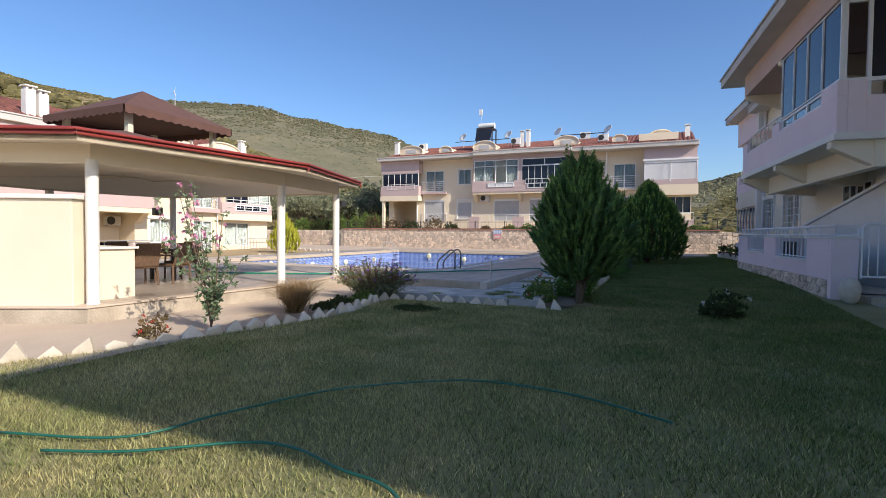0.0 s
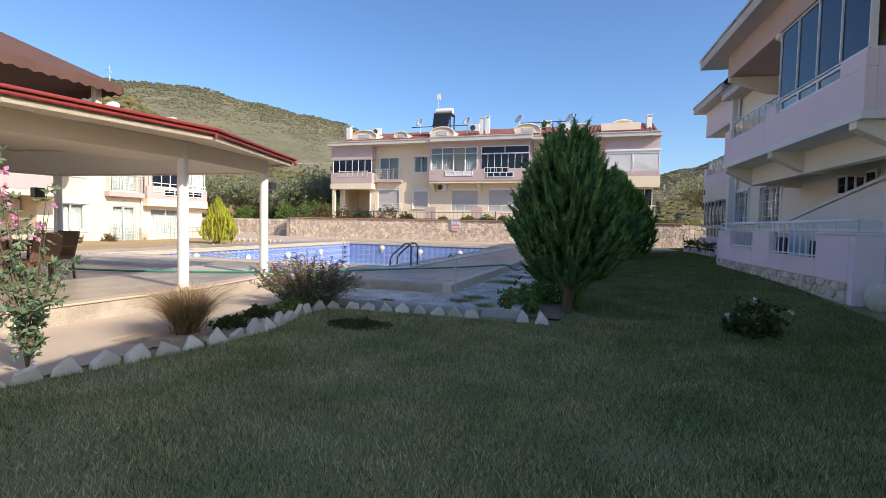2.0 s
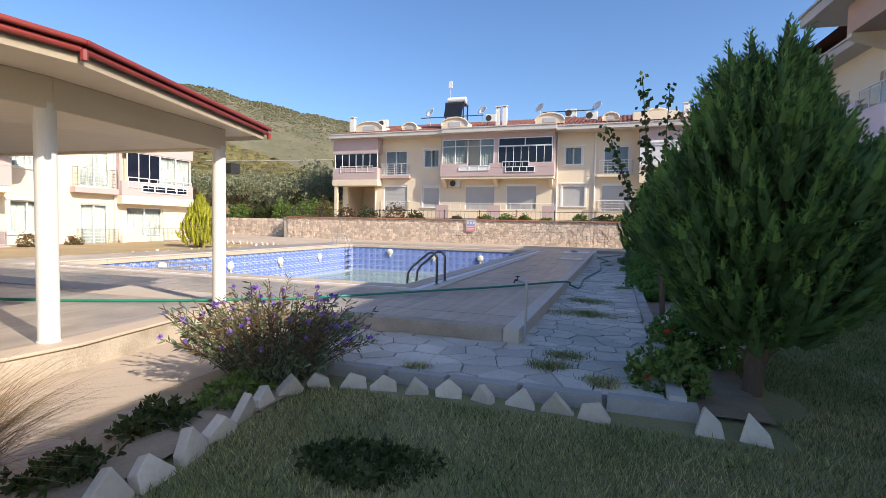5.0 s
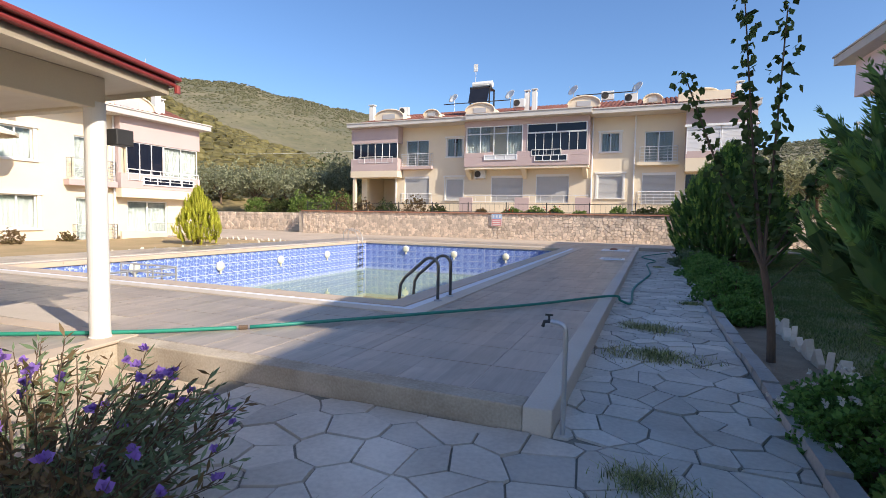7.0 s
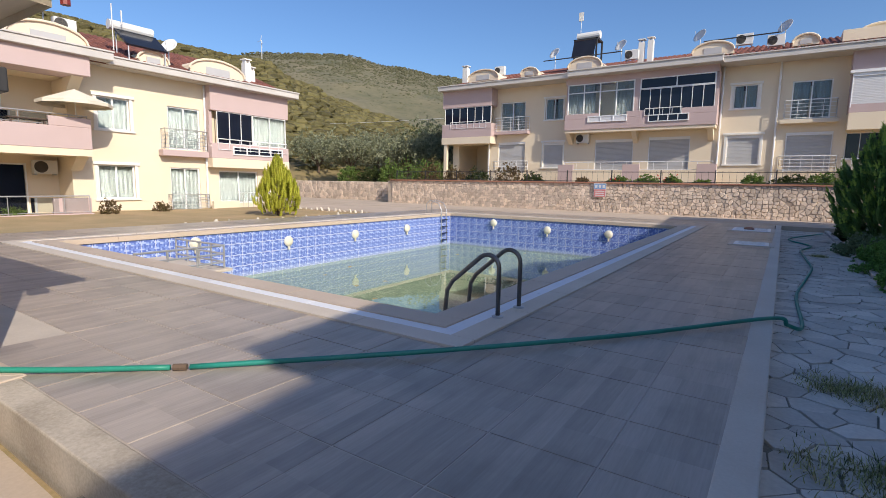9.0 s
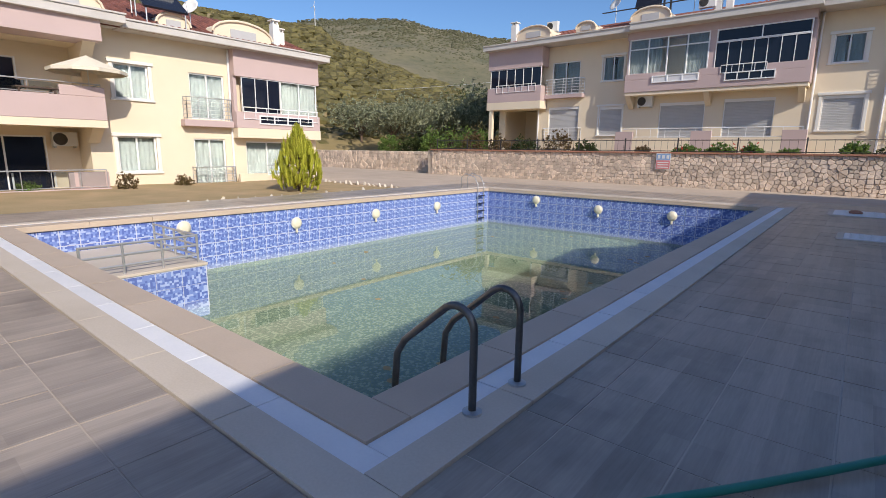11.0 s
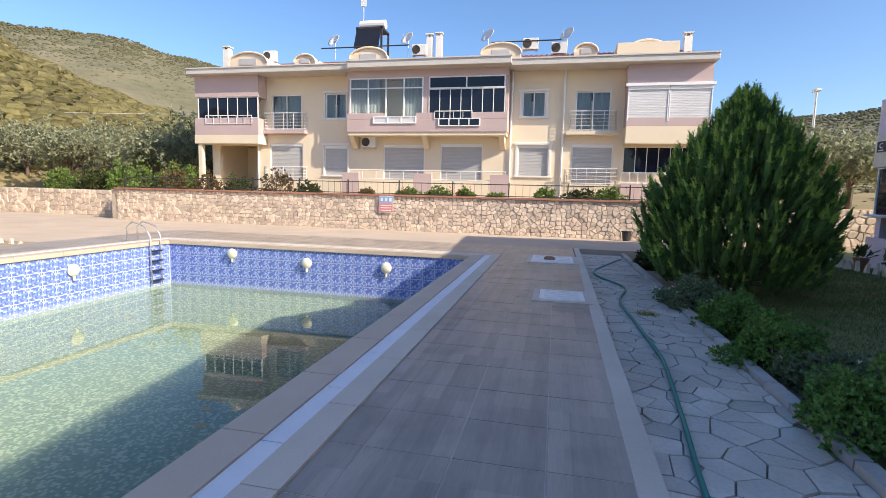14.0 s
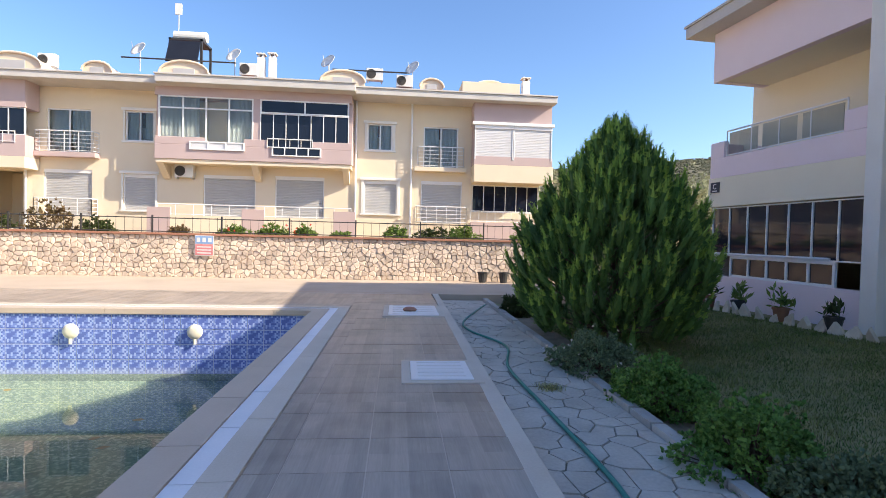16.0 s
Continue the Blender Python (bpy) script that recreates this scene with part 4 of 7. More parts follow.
eave(bb, -25.45, -15.5, -1.4, 0.15, 8.36, 8.64)
eave(bb, -15.5, -6.95, -1.65, 0.15, 8.38, 8.70)
eave(bb, -6.95, 2.39, -1.4, 0.15, 8.32, 8.60)
# left bay
part("bay_wall", M().box(-25.30, -0.9, 7.17, -21.20, -0.02, 8.36), MAUVE, bb, "mauve rendered bay")
split_parts("bay_parapet", M().box(-25.35, -0.9, 5.04, -21.20, -0.72, 5.98).box(-25.35, -0.72, 5.04, -25.17, -0.02, 5.98).box(-21.38, -0.72, 5.04, -21.20, -0.02, 5.98), MAUVE, bb, "mauve rendered parapet", bevel=0.015)
part("bay_slab", M().box(-25.37, -0.93, 4.54, -21.2, -0.02, 5.035), CREAM, bb, bevel=0.01)
glazing(bb, -25.15, -21.25, 5.98, 7.16, -0.86, 6, DARKGLASS, label="dark tinted balcony glazing")
part("bay_back", M().box(-25.1, 0.0, 5.1, -24.92, 0.2, 7.1), CREAM, bb)
rail(bb, [(-24.6, -0.93), (-21.6, -0.93)], 5.62, 6.12, 0.5, PVC)
part("pillar", M().box(-25.2, -0.85, G, -24.95, -0.6, 4.54), CREAM, bb)
# centre bay
part("bay_wall", M().box(-15.80, -0.95, 7.99, -7.15, -0.02, 8.38), MAUVE, bb, "mauve rendered bay")
split_parts("bay_parapet", M().box(-15.80, -0.95, 5.17, -7.11, -0.77, 5.82).box(-15.80, -0.95, 5.82, -13.6, -0.77, 6.16).box(-8.9, -0.95, 5.82, -7.11, -0.77, 6.16).box(-11.95, -0.95, 5.82, -10.9, -0.77, 6.16)
     .box(-15.8, -0.77, 5.17, -15.62, -0.02, 7.99).box(-7.29, -0.77, 5.17, -7.11, -0.02, 7.99), MAUVE, bb, "mauve rendered parapet", bevel=0.015)
part("bay_slab", M().box(-15.75, -0.9, 5.0, -7.15, -0.02, 5.165), CREAM, bb)
part("bay_pier", M().box(-11.55, -0.9, 5.82, -11.25, -0.1, 7.99), MAUVE, bb)
window(bb, -15.66, -11.55, 5.84, 7.99, -0.93, cols=4, name="bay_window", bar=7.45, label="white-framed bay window with curtains")
glazing(bb, -11.25, -7.27, 5.84, 7.36, -0.93, 7, DARKGLASS, label="dark tinted balcony glazing")
window(bb, -11.25, -7.27, 7.37, 7.99, -0.93, cols=2, name="transom_glazing", curtain=False, pane=DARKGLASS, w=0.06, label="dark transom panes above the glazing")
window(bb, -10.7, -8.5, 5.45, 5.86, -1.01, cols=4, curtain=False, pane=DARKGLASS, name="parapet_window", w=0.05)
rail(bb, [(-10.9, -0.98), (-8.9, -0.98)], 5.80, 6.22, 0.5, PVC)
window(bb, -14.3, -11.9, 5.60, 5.98, -1.01, cols=3, curtain=False, pane=SHUTTERW, name="parapet_window")
for u in (-15.6, -11.5, -7.4):
    part("bay_bracket", M().slab([(-0.9, 5.0), (-0.02, 5.0), (-0.02, 4.35), (-0.15, 4.35)], u - 0.14, u + 0.14), CREAM, bb)
    part("veranda_stub", M().box(u - 0.5, -0.95, G, u + 0.5, -0.75, 3.0), MAUVE, bb, bevel=0.01)
rail(bb, [(-15.7, -0.85), (-7.1, -0.85)], 2.65, 3.15, 0.75, PVC)
split_parts("veranda_wall", M().box(-15.1, -0.95, G, -12.0, -0.78, 2.65).box(-11.0, -0.95, G, -7.9, -0.78, 2.65), CREAM, bb)
# windows of the cream parts
window(bb, -20.91, -19.0, 5.41, 7.40, 0.06, 2, name="french_window")
rail(bb, [(-21.2, -0.02), (-21.15, -0.38), (-18.7, -0.38), (-18.65, -0.02)], 5.40, 6.32, 0.6, PVC, lines=4)
part("balcony_sill", M().box(-21.2, -0.42, 5.16, -18.6, -0.002, 5.38), MAUVE, bb, bevel=0.015)
window(bb, -17.52, -16.26, 6.04, 7.43, 0.06, 2)
surround(bb, -17.52, -16.26, 6.04, 7.43, 0.0, 0.09)
shutter(bb, -21.03, -18.94, 2.5, 4.64, 0.08)
shutter(bb, -17.59, -16.18, 2.86, 4.53, 0.08)
surround(bb, -17.59, -16.18, 2.86, 4.53, 0.0, 0.09)
shutter(bb, -14.03, -11.66, 2.5, 4.60, 0.08)
shutter(bb, -10.76, -8.47, 2.5, 4.65, 0.08)
window(bb, -6.46, -5.28, 6.04, 7.31, 0.06, 2)
surround(bb, -6.46, -5.28, 6.04, 7.31, 0.0)
window(bb, -3.77, -2.07, 5.30, 7.28, 0.06, 2, name="french_window")
rail(bb, [(-4.05, -0.02), (-4.0, -0.38), (-1.85, -0.38), (-1.8, -0.02)], 5.30, 6.25, 0.5, PVC, lines=4)
part("balcony_sill", M().box(-4.2, -0.42, 5.08, -1.7, -0.002, 5.28), CREAM, bb, bevel=0.015)
shutter(bb, -6.59, -5.01, 3.0, 4.6, 0.08)
surround(bb, -6.59, -5.01, 3.0, 4.6, 0.0)
shutter(bb, -3.85, -1.84, 2.6, 4.65, 0.08)
rail(bb, [(-4.1, -0.02), (-4.05, -0.38), (-1.65, -0.38), (-1.6, -0.02)], 2.62, 3.4, 0.5, PVC, lines=3)
rail(bb, [(-21.25, -0.02), (-21.2, -0.38), (-18.75, -0.38), (-18.7, -0.02)], 2.5, 3.3, 0.6, PVC, lines=3)
for u in (-21.75, -4.35, -7.0):
    part("downpipe", M().tube([(u, -0.07, G), (u, -0.07, 8.34)], 0.05, 8), PVC, bb)
air_unit(bb, -15.2, -0.32, 4.42)
# right bay
part("bay_wall", M().box(-1.45, -0.9, 7.36, 2.30, -0.02, 8.32), MAUVE, bb, "mauve rendered bay")
split_parts("bay_parapet", M().box(-1.42, -0.9, 5.42, 2.38, -0.72, 5.82).box(2.2, -0.72, 5.42, 2.38, -0.02, 7.36).box(-1.42, -0.72, 5.42, -1.24, -0.02, 7.36), MAUVE, bb, bevel=0.015)
part("bay_slab", M().box(-1.40, -0.92, 4.60, 2.42, -0.02, 5.415), CREAM, bb, bevel=0.01)
part("shutter_box", M().box(-1.52, -1.02, 7.28, 2.42, -0.80, 7.42), PVC, bb, bevel=0.01)
shutter(bb, -1.40, 0.45, 5.66, 7.28, -0.9, SHUTTERW)
shutter(bb, 0.47, 2.33, 5.66, 7.28, -0.9, SHUTTERW)
glazing(bb, -1.33, 2.0, 3.2, 4.53, 0.02, 6, DARKGLASS, label="dark folding veranda glazing")
rail(bb, [(-1.4, -0.2), (2.2, -0.2)], 2.7, 3.25, 0.4, PVC)
split_parts("veranda_wall", M().box(-1.4, -0.25, G, 2.2, -0.02, 2.7), MAUVE, bb)
# roof furniture
for u, w, h in ((-22.8, 2.5, 0.85), (-19.1, 1.3, 0.6), (-15.2, 2.2, 0.85), (-7.75, 2.1, 0.8), (-3.4, 1.15, 0.6)):
    dormer(bb, u, 0.6, 9.2, w, h * 0.92)
part("roof_box", M().box(-1.9, 0.3, 9.1, 1.0, 3.0, 9.66), CREAM, bb, bevel=0.01)
dormer(bb, -0.3, 1.6, 9.6, 1.6, 0.5)
chimney(bb, -25.0, 1.8, 9.2, 10.55, 0.42)
chimney(bb, -11.95, 1.8, 9.4, 10.75, 0.34)
chimney(bb, -11.4, 1.8, 9.4, 10.8, 0.34)
chimney(bb, 1.7, 2.0, 9.2, 10.3, 0.38)
for u, z in ((-17.4, 10.55), (-13.0, 10.5), (-8.5, 10.45), (-4.35, 10.35)):
    dish(bb, u, 0.9, z, 0.4, random.uniform(-50, -20))
air_unit(bb, -22.4, 1.6, 9.75, 0.8, 0.62)
air_unit(bb, -12.75, 0.9, 9.6)
air_unit(bb, -6.65, 0.9, 9.68)
air_unit(bb, -5.15, 0.9, 9.42)
tw = part("tank_frame", M().box(-16.4, 1.7, 9.5, -16.3, 1.8, 11.5).box(-14.9, 1.7, 9.5, -14.8, 1.8, 11.5).box(-16.4, 2.9, 9.5, -16.3, 3.0, 11.5).box(-14.9, 2.9, 9.5, -14.8, 3.0, 11.5).box(-16.4, 1.7, 11.4, -14.8, 3.0, 11.5), DARKIRON, bb, "dark steel frame carrying a water tank")
part("solar_panel", M().slab([(1.2, 10.2), (1.65, 11.35), (1.70, 11.33), (1.25, 10.18)], -16.35, -14.85), SOLAR, tw)
part("water_tank", M().tube([(-16.3, 2.2, 11.75), (-14.75, 2.2, 11.75)], 0.26, 14), PLASTICW, tw, smooth=False)
part("antenna", M().tube([(-16.05, 2.0, 11.5), (-16.05, 2.0, 13.0)], 0.02, 6).box(-16.22, 1.97, 12.75, -15.9, 2.03, 13.3), PLASTICW, tw, "white panel antenna on a pole")
part("roof_pipe", M().tube([(-18.2, 0.9, 10.15), (-12.9, 0.9, 10.15)], 0.035, 6), DARKIRON, bb)
part("roof_pipe", M().tube([(-8.3, 0.9, 10.1), (-4.5, 0.9, 10.1)], 0.035, 6), DARKIRON, bb)

# house beyond the pool's far side, facing it
lb = thing("garden_house", pose(-28, 0, 0, 0, 0, 90), "two-storey cream and mauve house facing the pool", "house")
GL, TL = -0.05, 6.45
holes = [(20.35, 21.64, 3.68, 5.05), (23.30, 24.88, 3.03, 5.02), (20.25, 21.72, 0.73, 2.19), (23.31, 24.77, 0.02, 2.17), (25.8, 28.1, 0.42, 2.1),
         (12.6, 19.3, 0.0, 2.44), (12.6, 19.3, 2.73, 5.54), (9.6, 11.2, 3.03, 5.02), (9.6, 11.2, 0.02, 2.17)]
part("wall", wall_holes(-3.0, 29.9, GL, TL, 0.0, 0.25, holes), CREAM, lb, "cream rendered wall")
part("wall", M().box(-3, 0.25, GL, -2.75, 11, TL).box(29.65, 0.25, GL, 29.9, 11, TL).box(-2.75, 10.75, GL, 29.65, 11, TL).box(-2.75, 0.25, 2.5, 29.65, 10.75, 2.7), CREAM, lb)
tiled_roof(lb, -3.2, 30.1, -0.8, 6.35, 5.5, 8.75)
part("roof", M().slab([(5.5, 8.75), (11.4, 6.4), (11.4, 6.28), (5.5, 8.63)], -3.2, 30.1), ROOFTILE, lb)
part("gable_wall", M().add([(-3, 0.1, TL), (-3, 11, TL), (-3, 5.5, 8.6), (29.9, 0.1, TL), (29.9, 11, TL), (29.9, 5.5, 8.6)], [(0, 1, 2), (3, 5, 4)]), CREAM, lb)
eave(lb, 20.5, 30.25, -1.0, 0.15, 6.24, 6.52)
eave(lb, 12.0, 20.5, -1.5, 0.15, 6.28, 6.58)
eave(lb, -3.3, 12.0, -1.0, 0.15, 6.24, 6.52)
for u in (25.15,):
    part("bay_wall", M().box(u, -0.5, 5.06, 29.85, -0.02, 6.24), MAUVE, lb, "mauve rendered bay")
    split_parts("bay_parapet", M().box(u, -0.5, 2.72, 29.85, -0.34, 3.46).box(29.69, -0.34, 2.72, 29.85, -0.02, 3.46).box(u, -0.34, 2.72, u + 0.16, -0.02, 5.06), MAUVE, lb, bevel=0.015)
    part("bay_slab", M().box(u, -0.52, 2.25, 29.87, -0.02, 2.715), CREAM, lb, bevel=0.01)
glazing(lb, 25.5, 27.55, 3.46, 5.05, -0.46, 3, DARKGLASS, label="dark tinted balcony glazing")
window(lb, 27.56, 29.7, 3.46, 5.05, -0.46, 2, name="balcony_glazing", drawn=True, label="balcony glazing with grey curtains", w=0.04)
rail(lb, [(25.5, -0.54), (29.7, -0.54)], 3.1, 3.68, 0.6, PVC)
window(lb, 26.3, 29.4, 2.92, 3.34, -0.56, cols=4, curtain=False, pane=DARKGLASS, name="parapet_window")
window(lb, 20.35, 21.64, 3.68, 5.05, 0.06, 2, drawn=True)
surround(lb, 20.35, 21.64, 3.68, 5.05, 0.0)
window(lb, 20.25, 21.72, 0.73, 2.19, 0.06, 2, drawn=True)
surround(lb, 20.25, 21.72, 0.73, 2.19, 0.0)
window(lb, 23.30, 24.88, 3.03, 5.02, 0.06, 2, drawn=True, name="french_window")
window(lb, 23.31, 24.77, 0.02, 2.17, 0.06, 2, drawn=True, name="french_window")
rail(lb, [(22.95, -0.02), (22.95, -0.38), (24.98, -0.38), (24.98, -0.02)], 3.02, 3.95, 0.5, STEEL, lines=4)
rail(lb, [(23.15, -0.02), (23.15, -0.38), (25.0, -0.38), (25.0, -0.02)], 0.05, 0.9, 0.5, STEEL, lines=4)
part("balcony_sill", M().box(22.8, -0.42, 2.70, 25.05, -0.002, 2.98), MAUVE, lb, bevel=0.015)
part("door_step", M().box(22.9, -0.5, GL, 25.05, -0.002, 0.03), MAUVE, lb)
window(lb, 25.8, 28.1, 0.42, 2.1, 0.06, 2, drawn=True)
split_parts("veranda_wall", M().box(25.15, -0.5, GL, 26.6, -0.34, 0.55), CREAM, lb)
rail(lb, [(26.6, -0.42), (29.8, -0.42)], 0.15, 0.95, 0.3, STEEL)
part("downpipe", M().tube([(25.1, -0.08, GL), (25.1, -0.08, 6.2)], 0.05, 8), PVC, lb)
# balcony stack
split_parts("balcony_wall", M().box(12.3, -1.3, 2.72, 19.6, -1.12, 3.55).box(19.42, -1.12, 2.72, 19.6, -0.02, 3.9).box(18.2, -1.3, 3.55, 19.6, -1.12, 3.9).box(12.3, -1.12, 2.72, 12.48, -0.02, 3.9), MAUVE, lb, "mauve balcony parapet", bevel=0.02)
part("balcony_slab", M().box(12.3, -1.3, 2.45, 19.6, -0.02, 2.715), CREAM, lb)
part("balcony_head", M().box(12.3, -1.3, 5.55, 19.7, -0.02, 6.28), MAUVE, lb, "mauve band under the eave")
part("balcony_bracket", M().slab([(-0.9, 5.55), (-0.02, 5.55), (-0.02, 4.9), (-0.15, 4.9)], 19.2, 19.6), CREAM, lb)
part("balcony_bracket", M().slab([(-0.9, 2.45), (-0.02, 2.45), (-0.02, 1.9), (-0.15, 1.9)], 19.2, 19.6), CREAM, lb)
rail(lb, [(12.5, -1.2), (18.3, -1.2)], 3.55, 4.0, 0.9, STEEL, glass=True)
rail(lb, [(18.3, -1.2), (19.5, -1.2), (19.5, -0.1)], 3.85, 4.0, 0.6, STEEL)
split_parts("veranda_wall", M().box(12.3, -1.3, -0.4, 19.5, -1.12, 0.22).box(18.2, -1.12, 0.22, 19.5, -0.95, 0.82).box(12.3, -1.12, -0.4, 12.48, -0.02, 0.82), MAUVE, lb, "mauve veranda parapet", bevel=0.02)
rail(lb, [(12.5, -1.2), (19.4, -1.2)], 0.22, 0.9, 0.9, STEEL, glass=True)
part("balcony_back", M().box(12.4, 1.4, -0.05, 19.5, 1.6, 5.6).box(19.3, 0.25, -0.05, 19.5, 1.4, 5.6).box(12.4, 0.25, -0.05, 12.6, 1.4, 5.6), CREAM, lb, "shaded back wall of the balconies")
part("balcony_ceiling", M().box(12.6, 0.25, 5.56, 19.3, 1.4, 5.66), CREAM, lb)
window(lb, 15.6, 18.2, 0.05, 2.15, 1.33, 2, name="french_window", pane=DARKGLASS, curtain=False)
window(lb, 15.2, 17.6, 2.9, 5.0, 1.33, 2, name="french_window", pane=DARKGLASS, curtain=False)
for a, b, c, d, nm in ((9.6, 11.2, 3.03, 5.02, "french_window"), (9.6, 11.2, 0.02, 2.17, "french_window")):
    window(lb, a, b, c, d, 0.06, 2, name=nm, drawn=True)
air_unit(lb, 18.35, 1.0, 1.75, 0.82, 0.55)
for u, w, h in ((19.1, 2.7, 0.95), (23.15, 1.4, 0.7), (26.4, 3.0, 0.95), (11.5, 2.6, 0.9)):
    dormer(lb, u, 0.7, 6.85, w, h * 0.9)
chimney(lb, 28.3, 1.0, 7.0, 8.05, 0.36)
chimney(lb, 28.9, 1.4, 7.0, 7.8, 0.3)
chimney(lb, 15.0, 1.8, 7.0, 8.6, 0.45)
chimney(lb, 15.6, 1.8, 7.0, 8.5, 0.45)
air_unit(lb, 19.4, 0.9, 7.6, 0.8, 0.5)
dish(lb, 19.05, 0.8, 8.35, 0.42, -70)
dish(lb, 24.0, 0.8, 7.95, 0.38, -60)
sp = part("solar_heater", M().slab([(0.4, 7.55), (1.5, 8.35), (1.55, 8.28), (0.45, 7.48)], 21.9, 23.7), SOLAR, lb, "solar water heater with a white tank")
part("tank", M().tube([(21.7, 1.6, 8.5), (23.6, 1.6, 8.5)], 0.22, 14), PLASTICW, sp)
part("legs", M().tube([(22.0, 0.5, 7.5), (22.0, 0.5, 6.8)], 0.03, 6).tube([(23.6, 0.5, 7.5), (23.6, 0.5, 6.8)], 0.03, 6).tube([(22.0, 1.6, 8.3), (22.0, 1.6, 7.2)], 0.03, 6).tube([(23.6, 1.6, 8.3), (23.6, 1.6, 7.2)], 0.03, 6), STEEL, sp)
part("antenna", M().tube([(21.7, 1.2, 7.3), (21.7, 1.2, 9.3)], 0.025, 6).tube([(22.1, 1.2, 8.5), (22.1, 1.2, 9.1)], 0.03, 6), PLASTICW, sp)

# house beside the lawn, a little askew to the pool
rb = thing("lawn_house", pose(3.4, 13.4, 0, 0, 0, -85), "two-storey cream and lilac house with balconies beside the lawn", "house")
# along = -x in its frame
holes = [(-11.2, -9.3, 1.75, 3.15), (-14.0, -12.5, 1.75, 3.15), (-11.0, -9.2, 4.95, 6.4), (-13.9, -12.7, 5.0, 6.3), (-3.2, -1.6, 0.4, 2.5), (-3.4, -0.6, 3.8, 6.0)]
part("wall", wall_holes(-14.4, 12.4, -0.1, 7.35, 2.2, 2.45, holes), LIFTEDCREAM, rb, "cream rendered wall")
part("wall", M().box(12.15, 2.45, -0.1, 12.4, 12, 7.35).box(-19.1, 3.85, -0.1, -18.85, 12, 7.35).box(-18.85, 11.75, -0.1, 12.15, 12, 7.35).box(-18.85, 2.6, 3.3, 12.15, 11.75, 3.5), LIFTEDCREAM, rb)
part("wall", wall_holes(-19.1, -14.4, 3.4, 7.35, 3.6, 3.85, [(-15.75, -14.5, 4.0, 6.1)]), LIFTEDCREAM, rb)
window(rb, -15.75, -14.5, 4.0, 6.1, 3.66, 2, name="french_window")
for a, b, c, d in ((-11.2, -9.3, 1.75, 3.15), (-14.0, -12.5, 1.75, 3.15)):
    window(rb, a, b, c, d, 2.28, 2, curtain=True, label="white window behind an iron grille")
    gr = M()
    for i in range(7):
        u = a + (b - a) * i / 6
        gr.tube([(u, 2.16, c), (u, 2.16, d)], 0.012, 5)
    for z in np.linspace(c, d, 6):
        gr.tube([(a, 2.16, z), (b, 2.16, z)], 0.012, 5)
    part("window_grille", gr, PVC, rb, "white iron window grille")
    surround(rb, a, b, c, d, 2.2, 0.1)
window(rb, -11.0, -9.2, 4.95, 6.4, 2.28, 2)
window(rb, -13.9, -12.7, 5.0, 6.3, 2.28, 2)
window(rb, -3.2, -1.6, 0.4, 2.5, 2.28, 2, name="french_window")
window(rb, -3.4, -0.6, 3.8, 6.0, 2.28, 2, name="french_window")
rail(rb, [(-11.4, 2.18), (-11.4, 1.8), (-9.0, 1.8), (-9.0, 2.18)], 3.9, 4.8, 0.3, STEEL)
part("balcony_sill", M().box(-11.5, 1.75, 3.62, -8.9, 2.198, 3.88), LILAC, rb, bevel=0.015)
# projecting bay with balcony
split_parts("bay_parapet", M().box(-4.0, 0.0, 3.72, 0.0, 0.2, 4.52).box(-0.9, 0.0, 4.52, 0.0, 0.2, 4.84).box(-4.7, 0.0, 3.72, -4.0, 0.2, 4.80).box(-7.6, 0.0, 3.72, -4.7, 0.2, 4.45).box(-8.2, 0.0, 3.72, -7.6, 0.2, 4.80)
     .box(-0.2, 0.2, 3.72, 0.0, 0.55, 4.84).box(-0.2, 0.55, 3.72, 0.0, 1.9, 4.5).box(-0.2, 1.9, 3.72, 0.0, 2.198, 4.84).box(-8.2, 0.2, 3.72, -8.0, 2.198, 4.8), LILAC, rb, "lilac rendered balcony parapet", bevel=0.012)
part("bay_slab", M().box(-8.25, -0.05, 3.56, 0.05, 2.198, 3.715), WHITE, rb, "white-edged balcony slab", bevel=0.01)
for u in (-0.28, -4.2, -7.9):
    part("bay_bracket", M().slab([(-0.02, 3.56), (2.198, 3.56), (2.198, 2.9), (0.75, 3.02), (-0.02, 3.42)], u - 0.13, u + 0.13), LIFTEDCREAM, rb, "cream bracket beam")
part("lower_beam", M().box(-8.1, 0.75, 2.98, -0.1, 1.0, 3.555), LIFTEDCREAM, rb)
glazing(rb, -4.0, -0.02, 4.86, 6.58, 0.04, 4, DARKGLASS, label="dark tinted sliding balcony glazing")
part("glazing_curtain", M().box(-1.7, 0.13, 4.9, -0.5, 0.15, 6.5), CURTAIN, rb)
window(rb, -3.95, -0.95, 4.53, 4.84, 0.06, cols=3, curtain=False, pane=SMOKEGLASS, name="parapet_window")
sg = part("side_glazing", M().box(-0.12, 0.1, 4.84, -0.04, 0.18, 6.58).box(-0.12, 0.55, 4.5, -0.04, 0.62, 6.58).box(-0.12, 2.1, 4.5, -0.04, 2.19, 6.58).box(-0.12, 0.1, 6.5, -0.04, 2.19, 6.58).box(-0.14, 0.1, 4.80, -0.02, 2.19, 4.88), PVC, rb, "white-framed side window of the balcony")
part("pane", M().box(-0.09, 0.62, 4.88, -0.075, 2.1, 6.5), DARKGLASS, sg)
